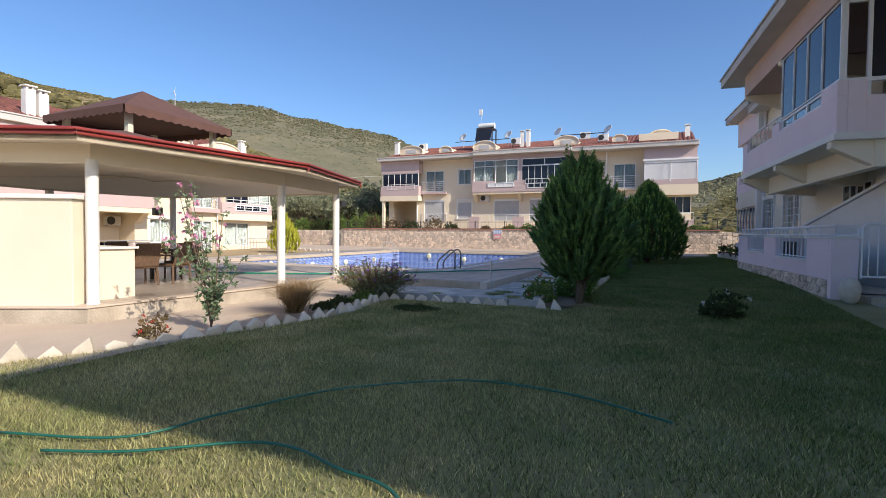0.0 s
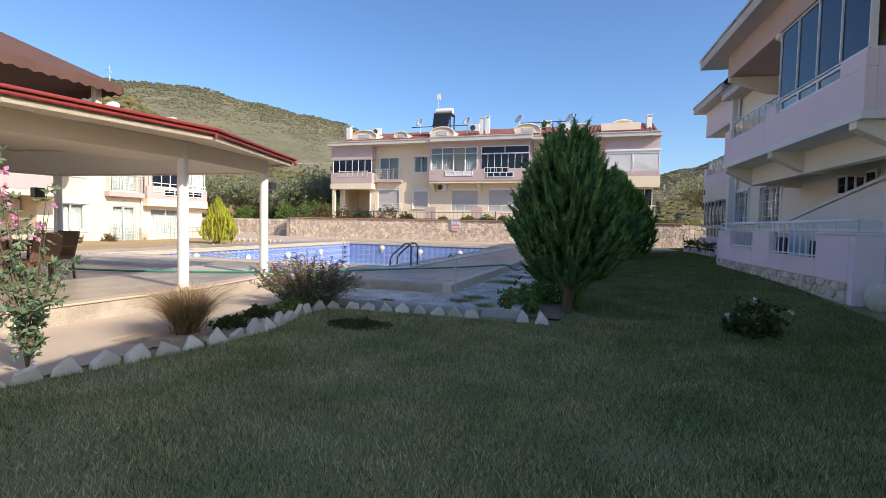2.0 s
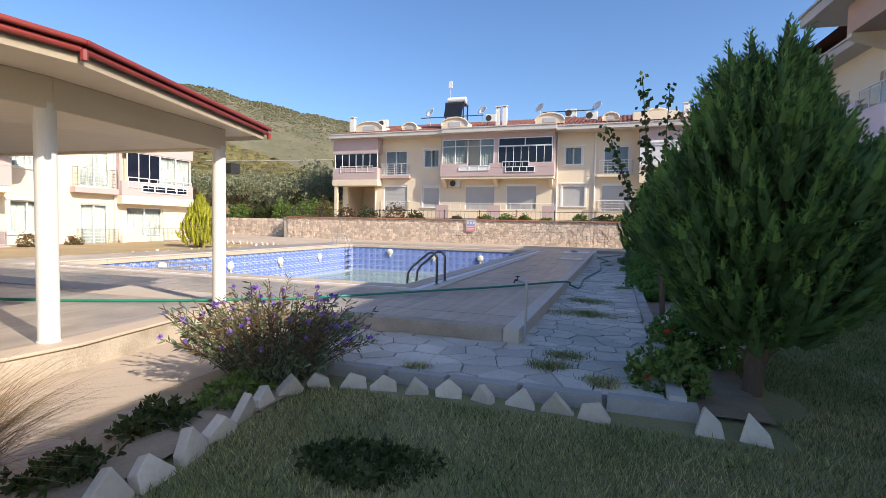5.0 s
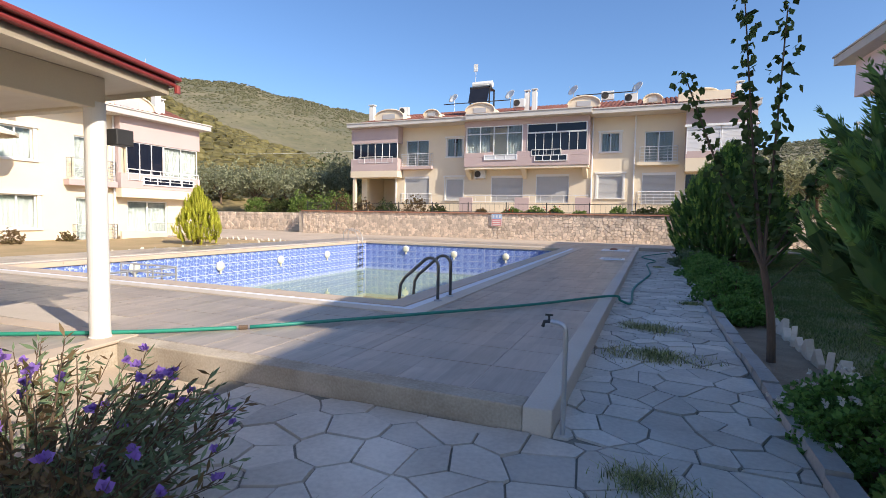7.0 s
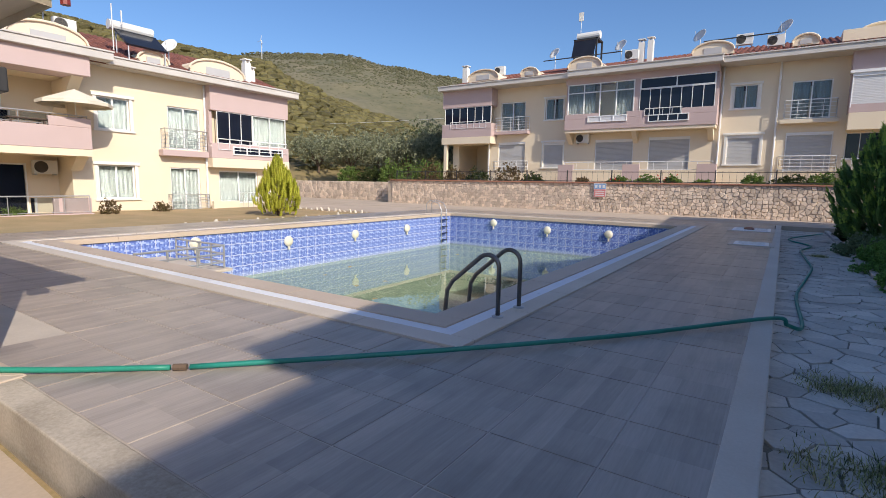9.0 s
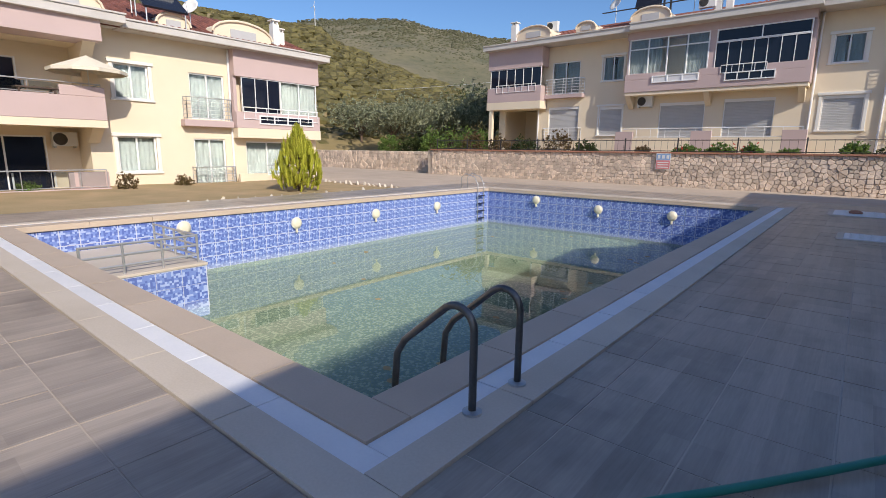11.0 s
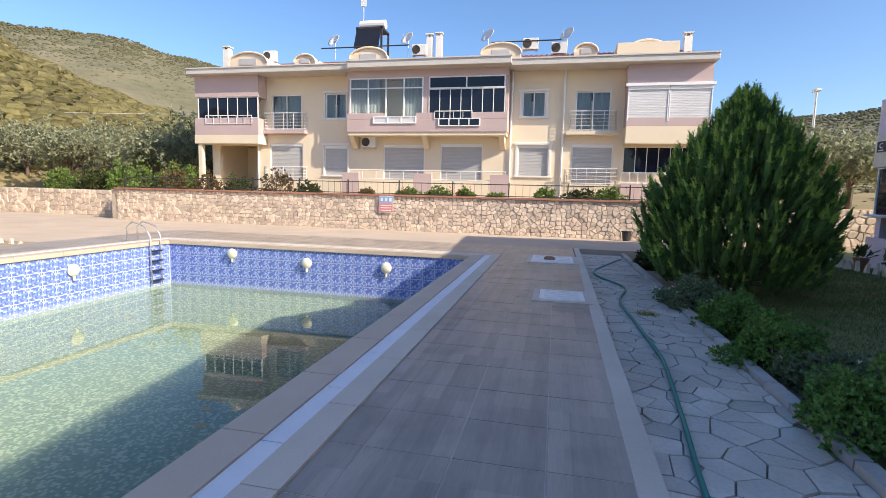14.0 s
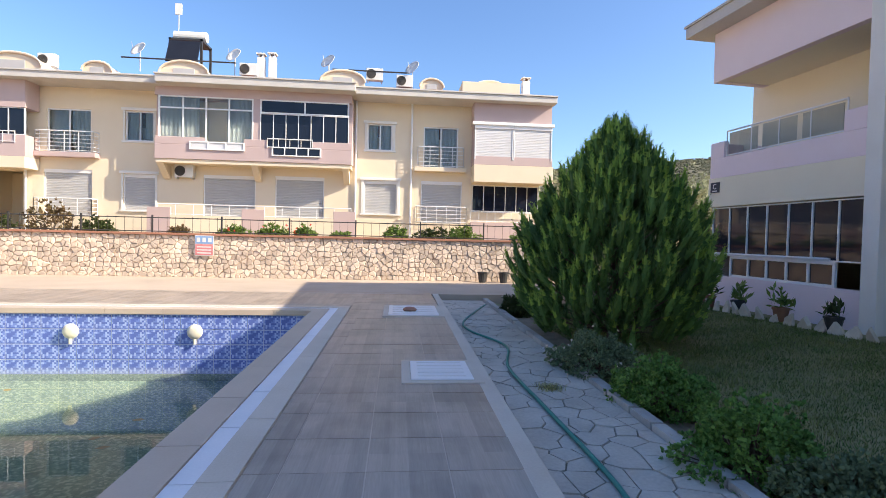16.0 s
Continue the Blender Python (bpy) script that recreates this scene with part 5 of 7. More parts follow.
part("bay_head", M().box(-8.2, 0.0, 6.60, 0.0, 0.2, 7.35).box(-0.2, 0.2, 6.6, 0.0, 2.198, 7.35).box(-8.2, 0.2, 6.6, -8.0, 2.198, 7.35).box(-8.0, 0.2, 6.62, -0.2, 2.198, 6.72), mat("peach_render", (0.62, 0.45, 0.38), (0.56, 0.40, 0.34), rough=0.9, scale=0.7, fine=90, bump=0.08), rb, "peach rendered band under the eave", bevel=0.01)
for u in (-8.075, -4.135):
    part("head_bracket", M().slab([(0.0, 6.6), (2.198, 6.6), (2.198, 5.95), (1.2, 6.05), (0.0, 6.5)], u - 0.12, u + 0.12), LIFTEDCREAM, rb)
rail(rb, [(-7.6, 0.08), (-4.05, 0.08)], 4.45, 5.02, 0.45, PVC, glass=True)
eave(rb, -9.6, 4.2, -0.55, 2.2, 7.34, 7.62)
# out of view: eave end placed so its shadow edge fits lawn and deck
eave(rb, 4.2, 14.8, 0.3, 2.2, 7.3, 7.56)
eave(rb, -14.4, -9.6, 1.5, 2.2, 7.3, 7.56)
eave(rb, -19.25, -14.3, 1.45, 3.6, 7.75, 8.05)
part("roof", M().add([(-9.6, -0.5, 7.63), (4.2, -0.5, 7.63), (4.2, 7, 9.9), (-14, 7, 9.9), (-19.3, 14, 7.6), (4.2, 14, 7.6), (-19.3, 1.5, 8.06), (-9.6, 1.5, 8.24)],
                     [(0, 1, 2, 3), (2, 5, 4, 3), (4, 6, 3), (6, 7, 3), (7, 0, 3)]), ROOFTILE, rb, "red clay tile hip roof, unseen end shaped for its shadow")
# unseen roof end, its overhang stretched to cast the lawn's shadow edge
part("roof", M().add([(4.2, 0.3, 7.63), (14.93, 0.3, 7.6), (10.5, 7, 9.88), (4.2, 7, 9.88), (16.2, 14, 7.6), (4.2, 14, 7.58)], [(0, 1, 2, 3), (3, 2, 4, 5), (1, 4, 2)]), ROOFTILE, rb, "red clay tile hip roof, unseen end shaped for its shadow")
# terrace at the foot of the bay
split_parts("terrace_wall", M().box(-1.5, 0.0, 0.5, -0.2, 0.18, 1.42).box(-4.0, 0.0, 0.5, -1.5, 0.18, 0.86).box(-5.2, 0.0, 0.5, -4.0, 0.18, 1.42).box(-7.2, 0.0, 0.5, -5.2, 0.18, 0.92).box(-8.5, 0.0, 0.5, -7.2, 0.18, 1.42)
     .box(-0.2, 0.0, -0.1, -0.02, 0.5, 1.42), LILAC, rb, "lilac rendered terrace wall", bevel=0.012)
split_parts("terrace_coping", M().box(-1.5, -0.03, 1.42, 0.0, 0.2, 1.46).box(-4.0, -0.03, 0.86, -1.5, 0.2, 0.9).box(-5.2, -0.03, 1.42, -4.0, 0.2, 1.46).box(-7.2, -0.03, 0.92, -5.2, 0.2, 0.96).box(-8.5, -0.03, 1.42, -7.2, 0.2, 1.46).box(-0.22, 0.2, 1.42, 0.0, 0.53, 1.46), WHITE, rb, bevel=0.008)
part("terrace_plinth", M().box(-8.5, 0.03, -0.2, -0.22, 0.18, 0.5), MORTAR, rb)
# floor kept pale so that it throws light onto the walls behind
part("terrace_floor", M().box(-8.5, 0.19, -0.2, 0.0, 2.19, 0.22), PALEBAND, rb, "terrace floor coloured pale to bounce light")
part("terrace_end", M().box(-8.5, 0.19, 0.22, -8.3, 2.19, 1.42), LILAC, rb)
rail(rb, [(-8.4, 0.09), (-0.1, 0.09), (-0.1, 0.5)], 1.46, 1.70, 0.8, PVC, r=0.02)
rail(rb, [(-3.95, 0.09), (-1.55, 0.09)], 0.9, 1.68, 0.3, PVC, r=0.018)
rail(rb, [(-7.15, 0.09), (-5.25, 0.09)], 0.96, 1.68, 0.25, PVC, r=0.018)
gt = part("terrace_gate", M().tube([(-0.1, 0.57, 0.55), (-0.1, 0.57, 1.66), (-0.1, 0.65, 1.74), (-0.1, 1.9, 1.74), (-0.1, 1.98, 1.66), (-0.1, 1.98, 0.55)], 0.03, 8).tube([(-0.1, 0.57, 0.6), (-0.1, 1.98, 0.6)], 0.025, 8), PVC, rb, "white tubular metal gate")
for i in range(8):
    part("gate_bar", M().tube([(-0.1, 0.70 + 0.165 * i, 0.6), (-0.1, 0.70 + 0.165 * i, 1.74)], 0.014, 6), PVC, gt)
part("gate_step", M().box(-0.3, 0.53, -0.1, 0.5, 2.19, 0.22).box(0.5, 0.53, -0.1, 0.85, 2.19, 0.08), CONCRETE, rb, bevel=0.015)
# dark sheets stand in for the shade inside the terrace
part("shade_sheet", M().box(-7.3, 0.9, 0.22, -5.3, 0.94, 1.3), DARKIRON, rb)
part("shade_sheet", M().box(-3.9, 0.9, 0.22, -1.5, 0.94, 1.25), DARKIRON, rb, "dark sheet standing in for shade behind the railing")
part("stair_flank", M().add([(-7.3, 1.75, 1.80), (2.5, 1.75, 3.62), (2.5, 1.75, 0.2), (-7.3, 1.75, 0.2), (-7.3, 1.95, 1.80), (2.5, 1.95, 3.62), (2.5, 1.95, 0.2), (-7.3, 1.95, 0.2)], [(0, 3, 2, 1), (4, 5, 6, 7), (0, 1, 5, 4), (1, 2, 6, 5), (3, 0, 4, 7)]), WHITE, rb, "plain pale flank of the outer stairs")
part("stair_coping", M().add([(-7.4, 1.70, 1.80), (2.5, 1.70, 3.64), (2.5, 2.0, 3.64), (-7.4, 2.0, 1.80), (-7.4, 1.70, 1.88), (2.5, 1.70, 3.72), (2.5, 2.0, 3.72), (-7.4, 2.0, 1.88)], [(0, 3, 2, 1), (4, 5, 6, 7), (0, 1, 5, 4), (2, 3, 7, 6), (3, 0, 4, 7), (1, 2, 6, 5)]), PVC, rb, "white coping on the stair flank")
window(rb, -5.45, -3.6, 2.5, 3.05, 2.12, cols=4, curtain=False, pane=DARKGLASS, name="stair_window", label="narrow white window above the stairs")
# far bay with glazed veranda
part("bay_base", M().box(-18.75, 2.0, -0.1, -14.3, 2.2, 1.08), LILAC, rb, "lilac rendered base")
glazing(rb, -18.65, -14.32, 1.62, 2.93, 2.04, 7, DARKGLASS, label="dark folding veranda glazing")
window(rb, -17.95, -15.0, 1.08, 1.62, 2.04, cols=5, curtain=False, pane=DARKGLASS, name="veranda_window")
part("veranda_rail", M().tube([(-18.75, 1.9, 1.68), (-15.0, 1.9, 1.68)], 0.03, 8), PVC, rb)
part("bay_band", M().box(-18.77, 1.98, 2.95, -14.3, 3.6, 3.74), LIFTEDCREAM, rb, "cream band", bevel=0.01)
split_parts("bay_parapet", M().box(-18.75, 2.0, 3.745, -14.3, 2.18, 4.28).box(-18.75, 2.0, 4.28, -18.25, 2.18, 4.72).box(-14.9, 2.0, 4.28, -14.3, 2.18, 4.72).box(-18.75, 2.18, 3.745, -18.57, 3.59, 4.72), LILAC, rb, "lilac rendered balcony parapet", bevel=0.012)
rail(rb, [(-18.25, 2.09), (-14.9, 2.09)], 4.28, 4.98, 0.9, PVC, glass=True)
part("bay_side", M().box(-18.75, 2.2, -0.1, -18.57, 3.59, 2.94), LILAC, rb)
part("bay_head", M().box(-18.75, 2.0, 6.40, -14.3, 2.2, 7.75).box(-18.75, 2.2, 6.40, -18.55, 3.6, 7.75), LILAC, rb, "lilac rendered band under the eave", bevel=0.01)
part("bay_ceiling", M().box(-18.55, 2.2, 6.42, -14.3, 3.6, 6.52), LIFTEDCREAM, rb, "pale balcony ceiling")
part("pilaster", M().box(-14.32, 1.86, -0.1, -14.0, 2.198, 7.3), WHITE, rb, "pale rendered pilaster", bevel=0.015)
part("downpipe", M().tube([(-13.9, 2.1, 0), (-13.9, 2.1, 7.3)], 0.05, 8), PVC, rb)
sgn = part("block_sign", M().box(-18.65, 1.95, 3.34, -18.33, 1.975, 3.62), SIGNDARK, rb, "navy block sign with a white letter")
fc = bpy.data.curves.new("letter", "FONT")
fc.body, fc.size, fc.extrude, fc.align_x = "C", 0.2, 0.004, "CENTER"
fc.materials.append(PVC)
lt = new("letter", fc)
lt.parent = sgn
lt.matrix_local = pose(-18.49, 1.945, 3.44, 90, 0, 0)
part("letter_bar", M().box(-18.58, 1.944, 3.37, -18.40, 1.95, 3.40), PVC, sgn)

# ---- hills ----


def elev(az, table):
    for (a, e), (b, f) in zip(table, table[1:]):
        if a <= az <= b:
            t = (az - a) / (b - a)
            t = t * t * (3 - 2 * t)
            return e + (f - e) * t
    return table[0][1] if az < table[0][0] else table[-1][1]


HC = Vector((-5.0, 15.0))
NEAR = [(-60, 3.0), (-20, 4.3), (0, 3.2), (20, 4.0), (30, 5.0), (35, 6.0), (42, 8.0), (46, 9.3), (50.6, 11.0), (54.3, 12.8), (62.6, 13.4), (72, 14.4), (82, 16.0), (100, 16.0), (120, 12.0)]
FARH = [(-60, 6.0), (-40, 8.8), (-32, 8.6), (-24, 8.0), (-16, 7.9), (-12, 7.8), (-8, 6.5), (-4, 5.7), (0, 5.6), (15, 7.4), (26, 9.9), (31, 11.4), (34, 11.9), (40, 12.7), (45, 13.6), (50, 13.4), (52.7, 13.2), (60, 12.0), (80, 9.0)]


def hill_z(az, r, table, r0, r1, base):
    e = math.tan(math.radians(elev(az, table))) * r1
    t = min(1.0, max(0.0, (r - r0) / (r1 - r0)))
    x, y = HC.x - r * math.sin(math.radians(az)), HC.y + r * math.cos(math.radians(az))
    k = min(1.0, t * 4)
    bump = noise.fractal((x * 0.012, y * 0.012, 1.3), 1.0, 2.0, 5) * 0.06 * e * k * (1 - t * 0.95)
    fall = max(0.0, (r - r1) / r1)
    return base + (e - base) * (t ** 0.85) + bump - fall * e


def hill(name, table, r0, r1, base, a0, a1, label):
    m = M()
    na, nr = 150, 70
    for i in range(na + 1):
        az = a0 + (a1 - a0) * i / na
        for j in range(nr + 1):
            r = r0 + (r1 * 1.25 - r0) * (j / nr) ** 1.5
            m.v.append((HC.x - r * math.sin(math.radians(az)), HC.y + r * math.cos(math.radians(az)), hill_z(az, r, table, r0, r1, base)))
    m.f += [(i * (nr + 1) + j, i * (nr + 1) + j + 1, (i + 1) * (nr + 1) + j + 1, (i + 1) * (nr + 1) + j) for i in range(na) for j in range(nr)]
    return setting(name, m, HILLSIDE if r1 < 300 else FARHILL, label, "hill", smooth=True)


hill("hill", NEAR, 48.0, 230.0, 1.5, -60, 120, "dry hillside covered with green scrub")
hill("hill_far", FARH, 235.0, 620.0, 5.0, -60, 85, "distant rounded hill covered with scrub")


def scrub(name, table, r0, r1, base, a0, a1, n, size, pw, seed):
    rng = np.random.default_rng(seed)
    m = M()
    for _ in range(n):
        az = rng.uniform(a0, a1)
        r = r0 + (r1 - r0) * rng.uniform() ** pw
        x, y = HC.x - r * math.sin(math.radians(az)), HC.y + r * math.cos(math.radians(az))
        dens = noise.noise((x * 0.03, y * 0.03, 4.0)) + 0.6 * noise.noise((x * 0.11, y * 0.11, 2.0))
        if dens < rng.uniform(-0.9, 0.25):
            continue
        z = hill_z(az, r, table, r0, r1, base) + (0.4 if r1 > 300 else 0.1)
        s = size * rng.uniform(0.5, 1.3) * (0.7 + 0.6 * r / r1)
        k = len(m.v)
        h = s * rng.uniform(0.55, 0.9)
        for zz, rr in ((-0.2, 0.9), (0.35, 1.0), (0.75, 0.7)):
            for a in range(6):
                q = rr * rng.uniform(0.75, 1.2)
                m.v.append((x + s * q * math.cos(a * 1.047), y + s * q * math.sin(a * 1.047), z + h * zz * rng.uniform(0.8, 1.2)))
        m.v.append((x, y, z + h))
        for lv in range(2):
            m.f += [(k + lv * 6 + a, k + lv * 6 + (a + 1) % 6, k + lv * 6 + 6 + (a + 1) % 6, k + lv * 6 + 6 + a) for a in range(6)]
        m.f += [(k + 12 + a, k + 12 + (a + 1) % 6, k + 18) for a in range(6)]
    setting(name, m, FARSCRUB if r1 > 300 else SCRUB, "low green-brown scrub bushes over the hillside", "scrub", kind="stuff")


scrub("hill_scrub", NEAR, 52.0, 240.0, 1.5, -35, 95, 46000, 0.55, 1.2, 1)
scrub("foot_scrub", NEAR, 50.0, 120.0, 1.5, -20, 75, 11000, 1.0, 1.0, 3)
scrub("far_scrub", FARH, 240.0, 620.0, 5.0, -40, 70, 40000, 1.0, 0.9, 2)


# ---- trees ----
def conifer(x, y, h, prof, mt, mt2, seed, label, name, n=450, plume=0.6, fat=0.085, base=0.3, lean=0.5, lumps=0.22, per=8):
    """An upright soft-needled conifer: stem, limbs and a crown of feathery fox-tail plumes; prof gives (height share, radius)."""
    rng = np.random.default_rng(seed)
    t = thing(name, (x, y, 0.17 if x < -18 else 0.0), label, "tree")
    stem = M().tube([(0, 0, -0.1), (0.03, 0.02, h * 0.3), (0, 0, h * 0.8)], 0.09, 8, 0.015)
    stem.tube([(0, 0, -0.05), (0.12, 0.05, h * 0.15), (0.25, 0.12, h * 0.45)], 0.06, 7, 0.012)
    limbs, tips, crown, inner = M(), M(), M(), M()
    us, rs_ = [p[0] for p in prof], [p[1] for p in prof]
    ga = math.pi * (3 - math.sqrt(5))
    for i in range(n):
        u = ((i + 0.5) / n) ** 0.9
        a = i * ga + rng.normal() * 0.25
        lump = 0.9 + lumps * (noise.noise((math.cos(a) * 1.8, math.sin(a) * 1.8, u * 3.0 + seed)) + 0.8 * noise.noise((math.cos(a) * 4.2, math.sin(a) * 4.2, u * 8.0 + seed)))
        q = 1.0 if rng.uniform() < 0.72 else rng.uniform(0.4, 0.9)
        rr = float(np.interp(u, us, rs_)) * lump * q
        L = plume * rng.uniform(0.7, 1.3) * (1.0 if u < 0.8 else 0.85)
        z = base + (h - plume * 0.9 - base) * u + rng.normal() * 0.05 + (0.25 * plume * rng.uniform() if u > 0.85 else 0.0)
        out = lean * (1.25 - 0.9 * u) * rng.uniform(0.6, 1.3)
        ax = np.array([math.cos(a) * out + rng.normal() * 0.1, math.sin(a) * out + rng.normal() * 0.1, 1.0])
        ax /= np.linalg.norm(ax)
        p = np.array([rr * math.cos(a), rr * math.sin(a), z]) - ax * L * 0.3
        bend = np.array([-math.cos(a), -math.sin(a), 0.3]) * L * 0.12
        steps = 18
        e1 = np.cross(ax, (0.0, 0.0, 1.0) if abs(ax[2]) < 0.9 else (1.0, 0.0, 0.0))
        e1 /= np.linalg.norm(e1)
        e2 = np.cross(ax, e1)
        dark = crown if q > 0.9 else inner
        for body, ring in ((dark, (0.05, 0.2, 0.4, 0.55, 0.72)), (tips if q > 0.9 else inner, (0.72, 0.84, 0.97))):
            k = len(body.v)
            for f in ring:
                c = p + ax * L * f + bend * f * f
                w = 0.45 * fat * (0.55 + 1.7 * f if f < 0.35 else 1.15 - 1.05 * (f - 0.35) / 0.65) * (L / plume)
                for b in range(7):
                    j = w * rng.uniform(0.65, 1.25)
                    body.v.append(tuple(c + (e1 * math.cos(b * 0.8976) + e2 * math.sin(b * 0.8976)) * j))
            body.f += [(k + 7 * g + b, k + 7 * g + (b + 1) % 7, k + 7 * g + 7 + (b + 1) % 7, k + 7 * g + 7 + b) for g in range(len(ring) - 1) for b in range(7)]
        for s in range(steps):
            f = s / (steps - 1)
            c = p + ax * L * f + bend * f * f
            w = fat * (0.55 + 1.7 * f if f < 0.35 else 1.15 - 0.95 * (f - 0.35) / 0.65) * (L / plume)
            # plume ends take the bright tone, lower and inner needles the shade tones
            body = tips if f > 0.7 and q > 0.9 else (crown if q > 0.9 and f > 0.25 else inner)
            for _ in range(2):
                b = rng.uniform(0, 6.283)
                side = np.array([math.cos(b), math.sin(b), rng.normal() * 0.3])
                leaves(body, c + side * w * 0.35, 0.03 + w * 0.6, rng, per, ax + side * 0.65, 0.28, 0.12)
        if i % 9 == 0:
            limbs.tube([(0, 0, max(0.15, z - 0.6 * rr)), tuple(p)], 0.02, 5, 0.006)
    for i in range(n * 2):
        u, a = rng.uniform(), rng.uniform(0, 6.283)
        rr = float(np.interp(u, us, rs_)) * rng.uniform(0.1, 0.65)
        leaves(inner, (rr * math.cos(a), rr * math.sin(a), base + (h - plume - base) * u), 0.16, rng, 8, (math.cos(a) * 0.5, math.sin(a) * 0.5, 1.0), 0.6, 0.12)
    part("trunk", stem, BARK, t)
    part("branchwork", limbs, BARK, t)
    part("outer_foliage", tips, mt, t, "growing tips, coloured brighter than the shade-toned needles")
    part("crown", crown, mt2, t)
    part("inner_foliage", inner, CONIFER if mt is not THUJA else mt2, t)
    return t


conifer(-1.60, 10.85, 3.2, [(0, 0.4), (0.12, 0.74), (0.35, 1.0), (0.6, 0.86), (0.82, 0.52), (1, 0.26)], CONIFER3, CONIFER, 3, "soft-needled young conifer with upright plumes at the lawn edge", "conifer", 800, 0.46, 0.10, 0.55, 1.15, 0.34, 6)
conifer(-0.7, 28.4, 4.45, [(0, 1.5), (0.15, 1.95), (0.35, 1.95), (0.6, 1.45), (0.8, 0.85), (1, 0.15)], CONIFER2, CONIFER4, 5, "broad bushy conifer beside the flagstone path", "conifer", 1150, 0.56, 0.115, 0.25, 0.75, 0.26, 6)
conifer(-21.3, 24.2, 2.6, [(0, 0.7), (0.2, 0.95), (0.5, 0.75), (0.8, 0.36), (1, 0.06)], THUJA, THUJA, 8, "yellow-green cone-shaped thuja on dry lawn", "thuja", 260, 0.45, 0.08, 0.15, 0.3)

# ---- things by the pool ----
lad = thing("pool_ladder", (-6.17, 15.28, DECK), "dark steel pool ladder with two curved handrails", "ladder")
for sy in (-0.25, 0.25):
    pts = [(0, sy, 0.0), (0, sy, 0.52)] + [(-0.13 + 0.13 * math.cos(a), sy, 0.52 + 0.13 * math.sin(a)) for a in np.linspace(0.3, 2.2, 7)] + [(-0.55, sy, 0.33), (-0.62, sy, 0.22), (-0.64, sy, 0.0), (-0.64, sy, -1.7)]
    part("handrail", M().tube(pts, 0.024, 10), CHROME, lad, smooth=True)
    part("base_flange", M().lathe([(0.06, 0.018), (0.06, 0.032), (0.03, 0.04)], 14, (0, sy, 0)), STEEL, lad, "pale round flange")
for z in (-0.35, -0.65, -0.95, -1.25):
    part("rung", M().box(-0.68, -0.25, z - 0.015, -0.60, 0.25, z + 0.015), CHROME, lad)
lad2 = thing("pool_ladder", (PX0, 29.35, DECK), "small steel pool ladder in the far corner", "ladder")
for sy in (-0.2, 0.2):
    part("handrail", M().tube([(-0.75, sy, 0.0), (-0.75, sy, 0.45), (-0.55, sy, 0.62), (-0.1, sy, 0.5), (0.08, sy, 0.2), (0.1, sy, -1.3)], 0.02, 8), STEEL, lad2, smooth=True)
for z in (-0.25, -0.55, -0.85, -1.15):
    part("rung", M().box(0.06, -0.2, z - 0.02, 0.16, 0.2, z + 0.02), SIGNDARK, lad2)


def pool_light(m):
    t = thing("pool_light", m, "round cream pool light on the mosaic wall", "light", "pool lights")
    part("body", M().lathe([(0.155, 0.0), (0.155, 0.03), (0.14, 0.07), (0.09, 0.10), (0.03, 0.105)], 20), LIGHTBALL, t, smooth=True)
    part("rim", M().tube([(0.15 * math.cos(a), 0.15 * math.sin(a), 0.03) for a in np.linspace(0, 2 * math.pi, 25)], 0.015, 6), PLASTICW, t)
    part("cable_stub", M().tube([(0, -0.12, 0.03), (0, -0.26, 0.03)], 0.035, 8), LIGHTBALL, t)
    return t


pl = pool_light(pose(-14.17, PY1 - 0.01, -0.03, 90, 0, 0))
for x in (-11.67, -9.18):
    copy_thing(pl, pose(x, PY1 - 0.01, -0.19, 90, 0, 0))
for y, z in ((17.74, -0.03), (20.73, -0.22), (23.68, -0.22), (26.7, -0.2)):
    copy_thing(pl, pose(PX0 + 0.01, y, z, 90, 0, 90))

# railing on the platform in the pool
pr = thing("platform_railing", (PX0, PY0, -0.27), "grey tubular railing round the pool platform", "railing")
for k, z in enumerate((0.14, 0.32, 0.5)):
    part("rail", M().tube([(0.8, 2.1, z), (2.72, 2.1, z), (2.72, 0.3, z)], 0.022, 8), STEEL, pr)
for x, y in ((0.8, 2.1), (1.28, 2.1), (1.76, 2.1), (2.24, 2.1), (2.72, 2.1), (2.72, 1.5), (2.72, 0.9), (2.72, 0.3)):
    part("post", M().tube([(x, y, 0), (x, y, 0.52)], 0.022, 8), STEEL, pr)


def lid(x0, y0, x1, y1, two):
    t = thing("skimmer_lid", ((x0 + x1) / 2, (y0 + y1) / 2, DECK), "white plastic pool service lid in a beige frame on the deck", "lid")
    w, d = (x1 - x0) / 2, (y1 - y0) / 2
    part("frame", M().box(-w, -d, 0, w, -d + 0.11, 0.016).box(-w, d - 0.11, 0, w, d, 0.016).box(-w, -d + 0.11, 0, -w + 0.11, d - 0.11, 0.016).box(w - 0.11, -d + 0.11, 0, w, d - 0.11, 0.016), PALEBAND, t, "pale stone frame", bevel=0.004)
    part("cover", M().box(-w + 0.114, -d + 0.114, 0, w - 0.114, d - 0.114, 0.03), PVC, t, "white ribbed cover", bevel=0.008)
    for i in range(5):
        y = -d + 0.22 + (2 * d - 0.44) * i / 4
        part("rib", M().box(-w + 0.2, y - 0.012, 0.03, w - 0.2, y + 0.012, 0.036), PLASTICW, t)
    return t


lid(-4.84, 24.62, -3.87, 25.68, 1)
lid(-5.20, 29.35, -3.89, 31.0, 2)
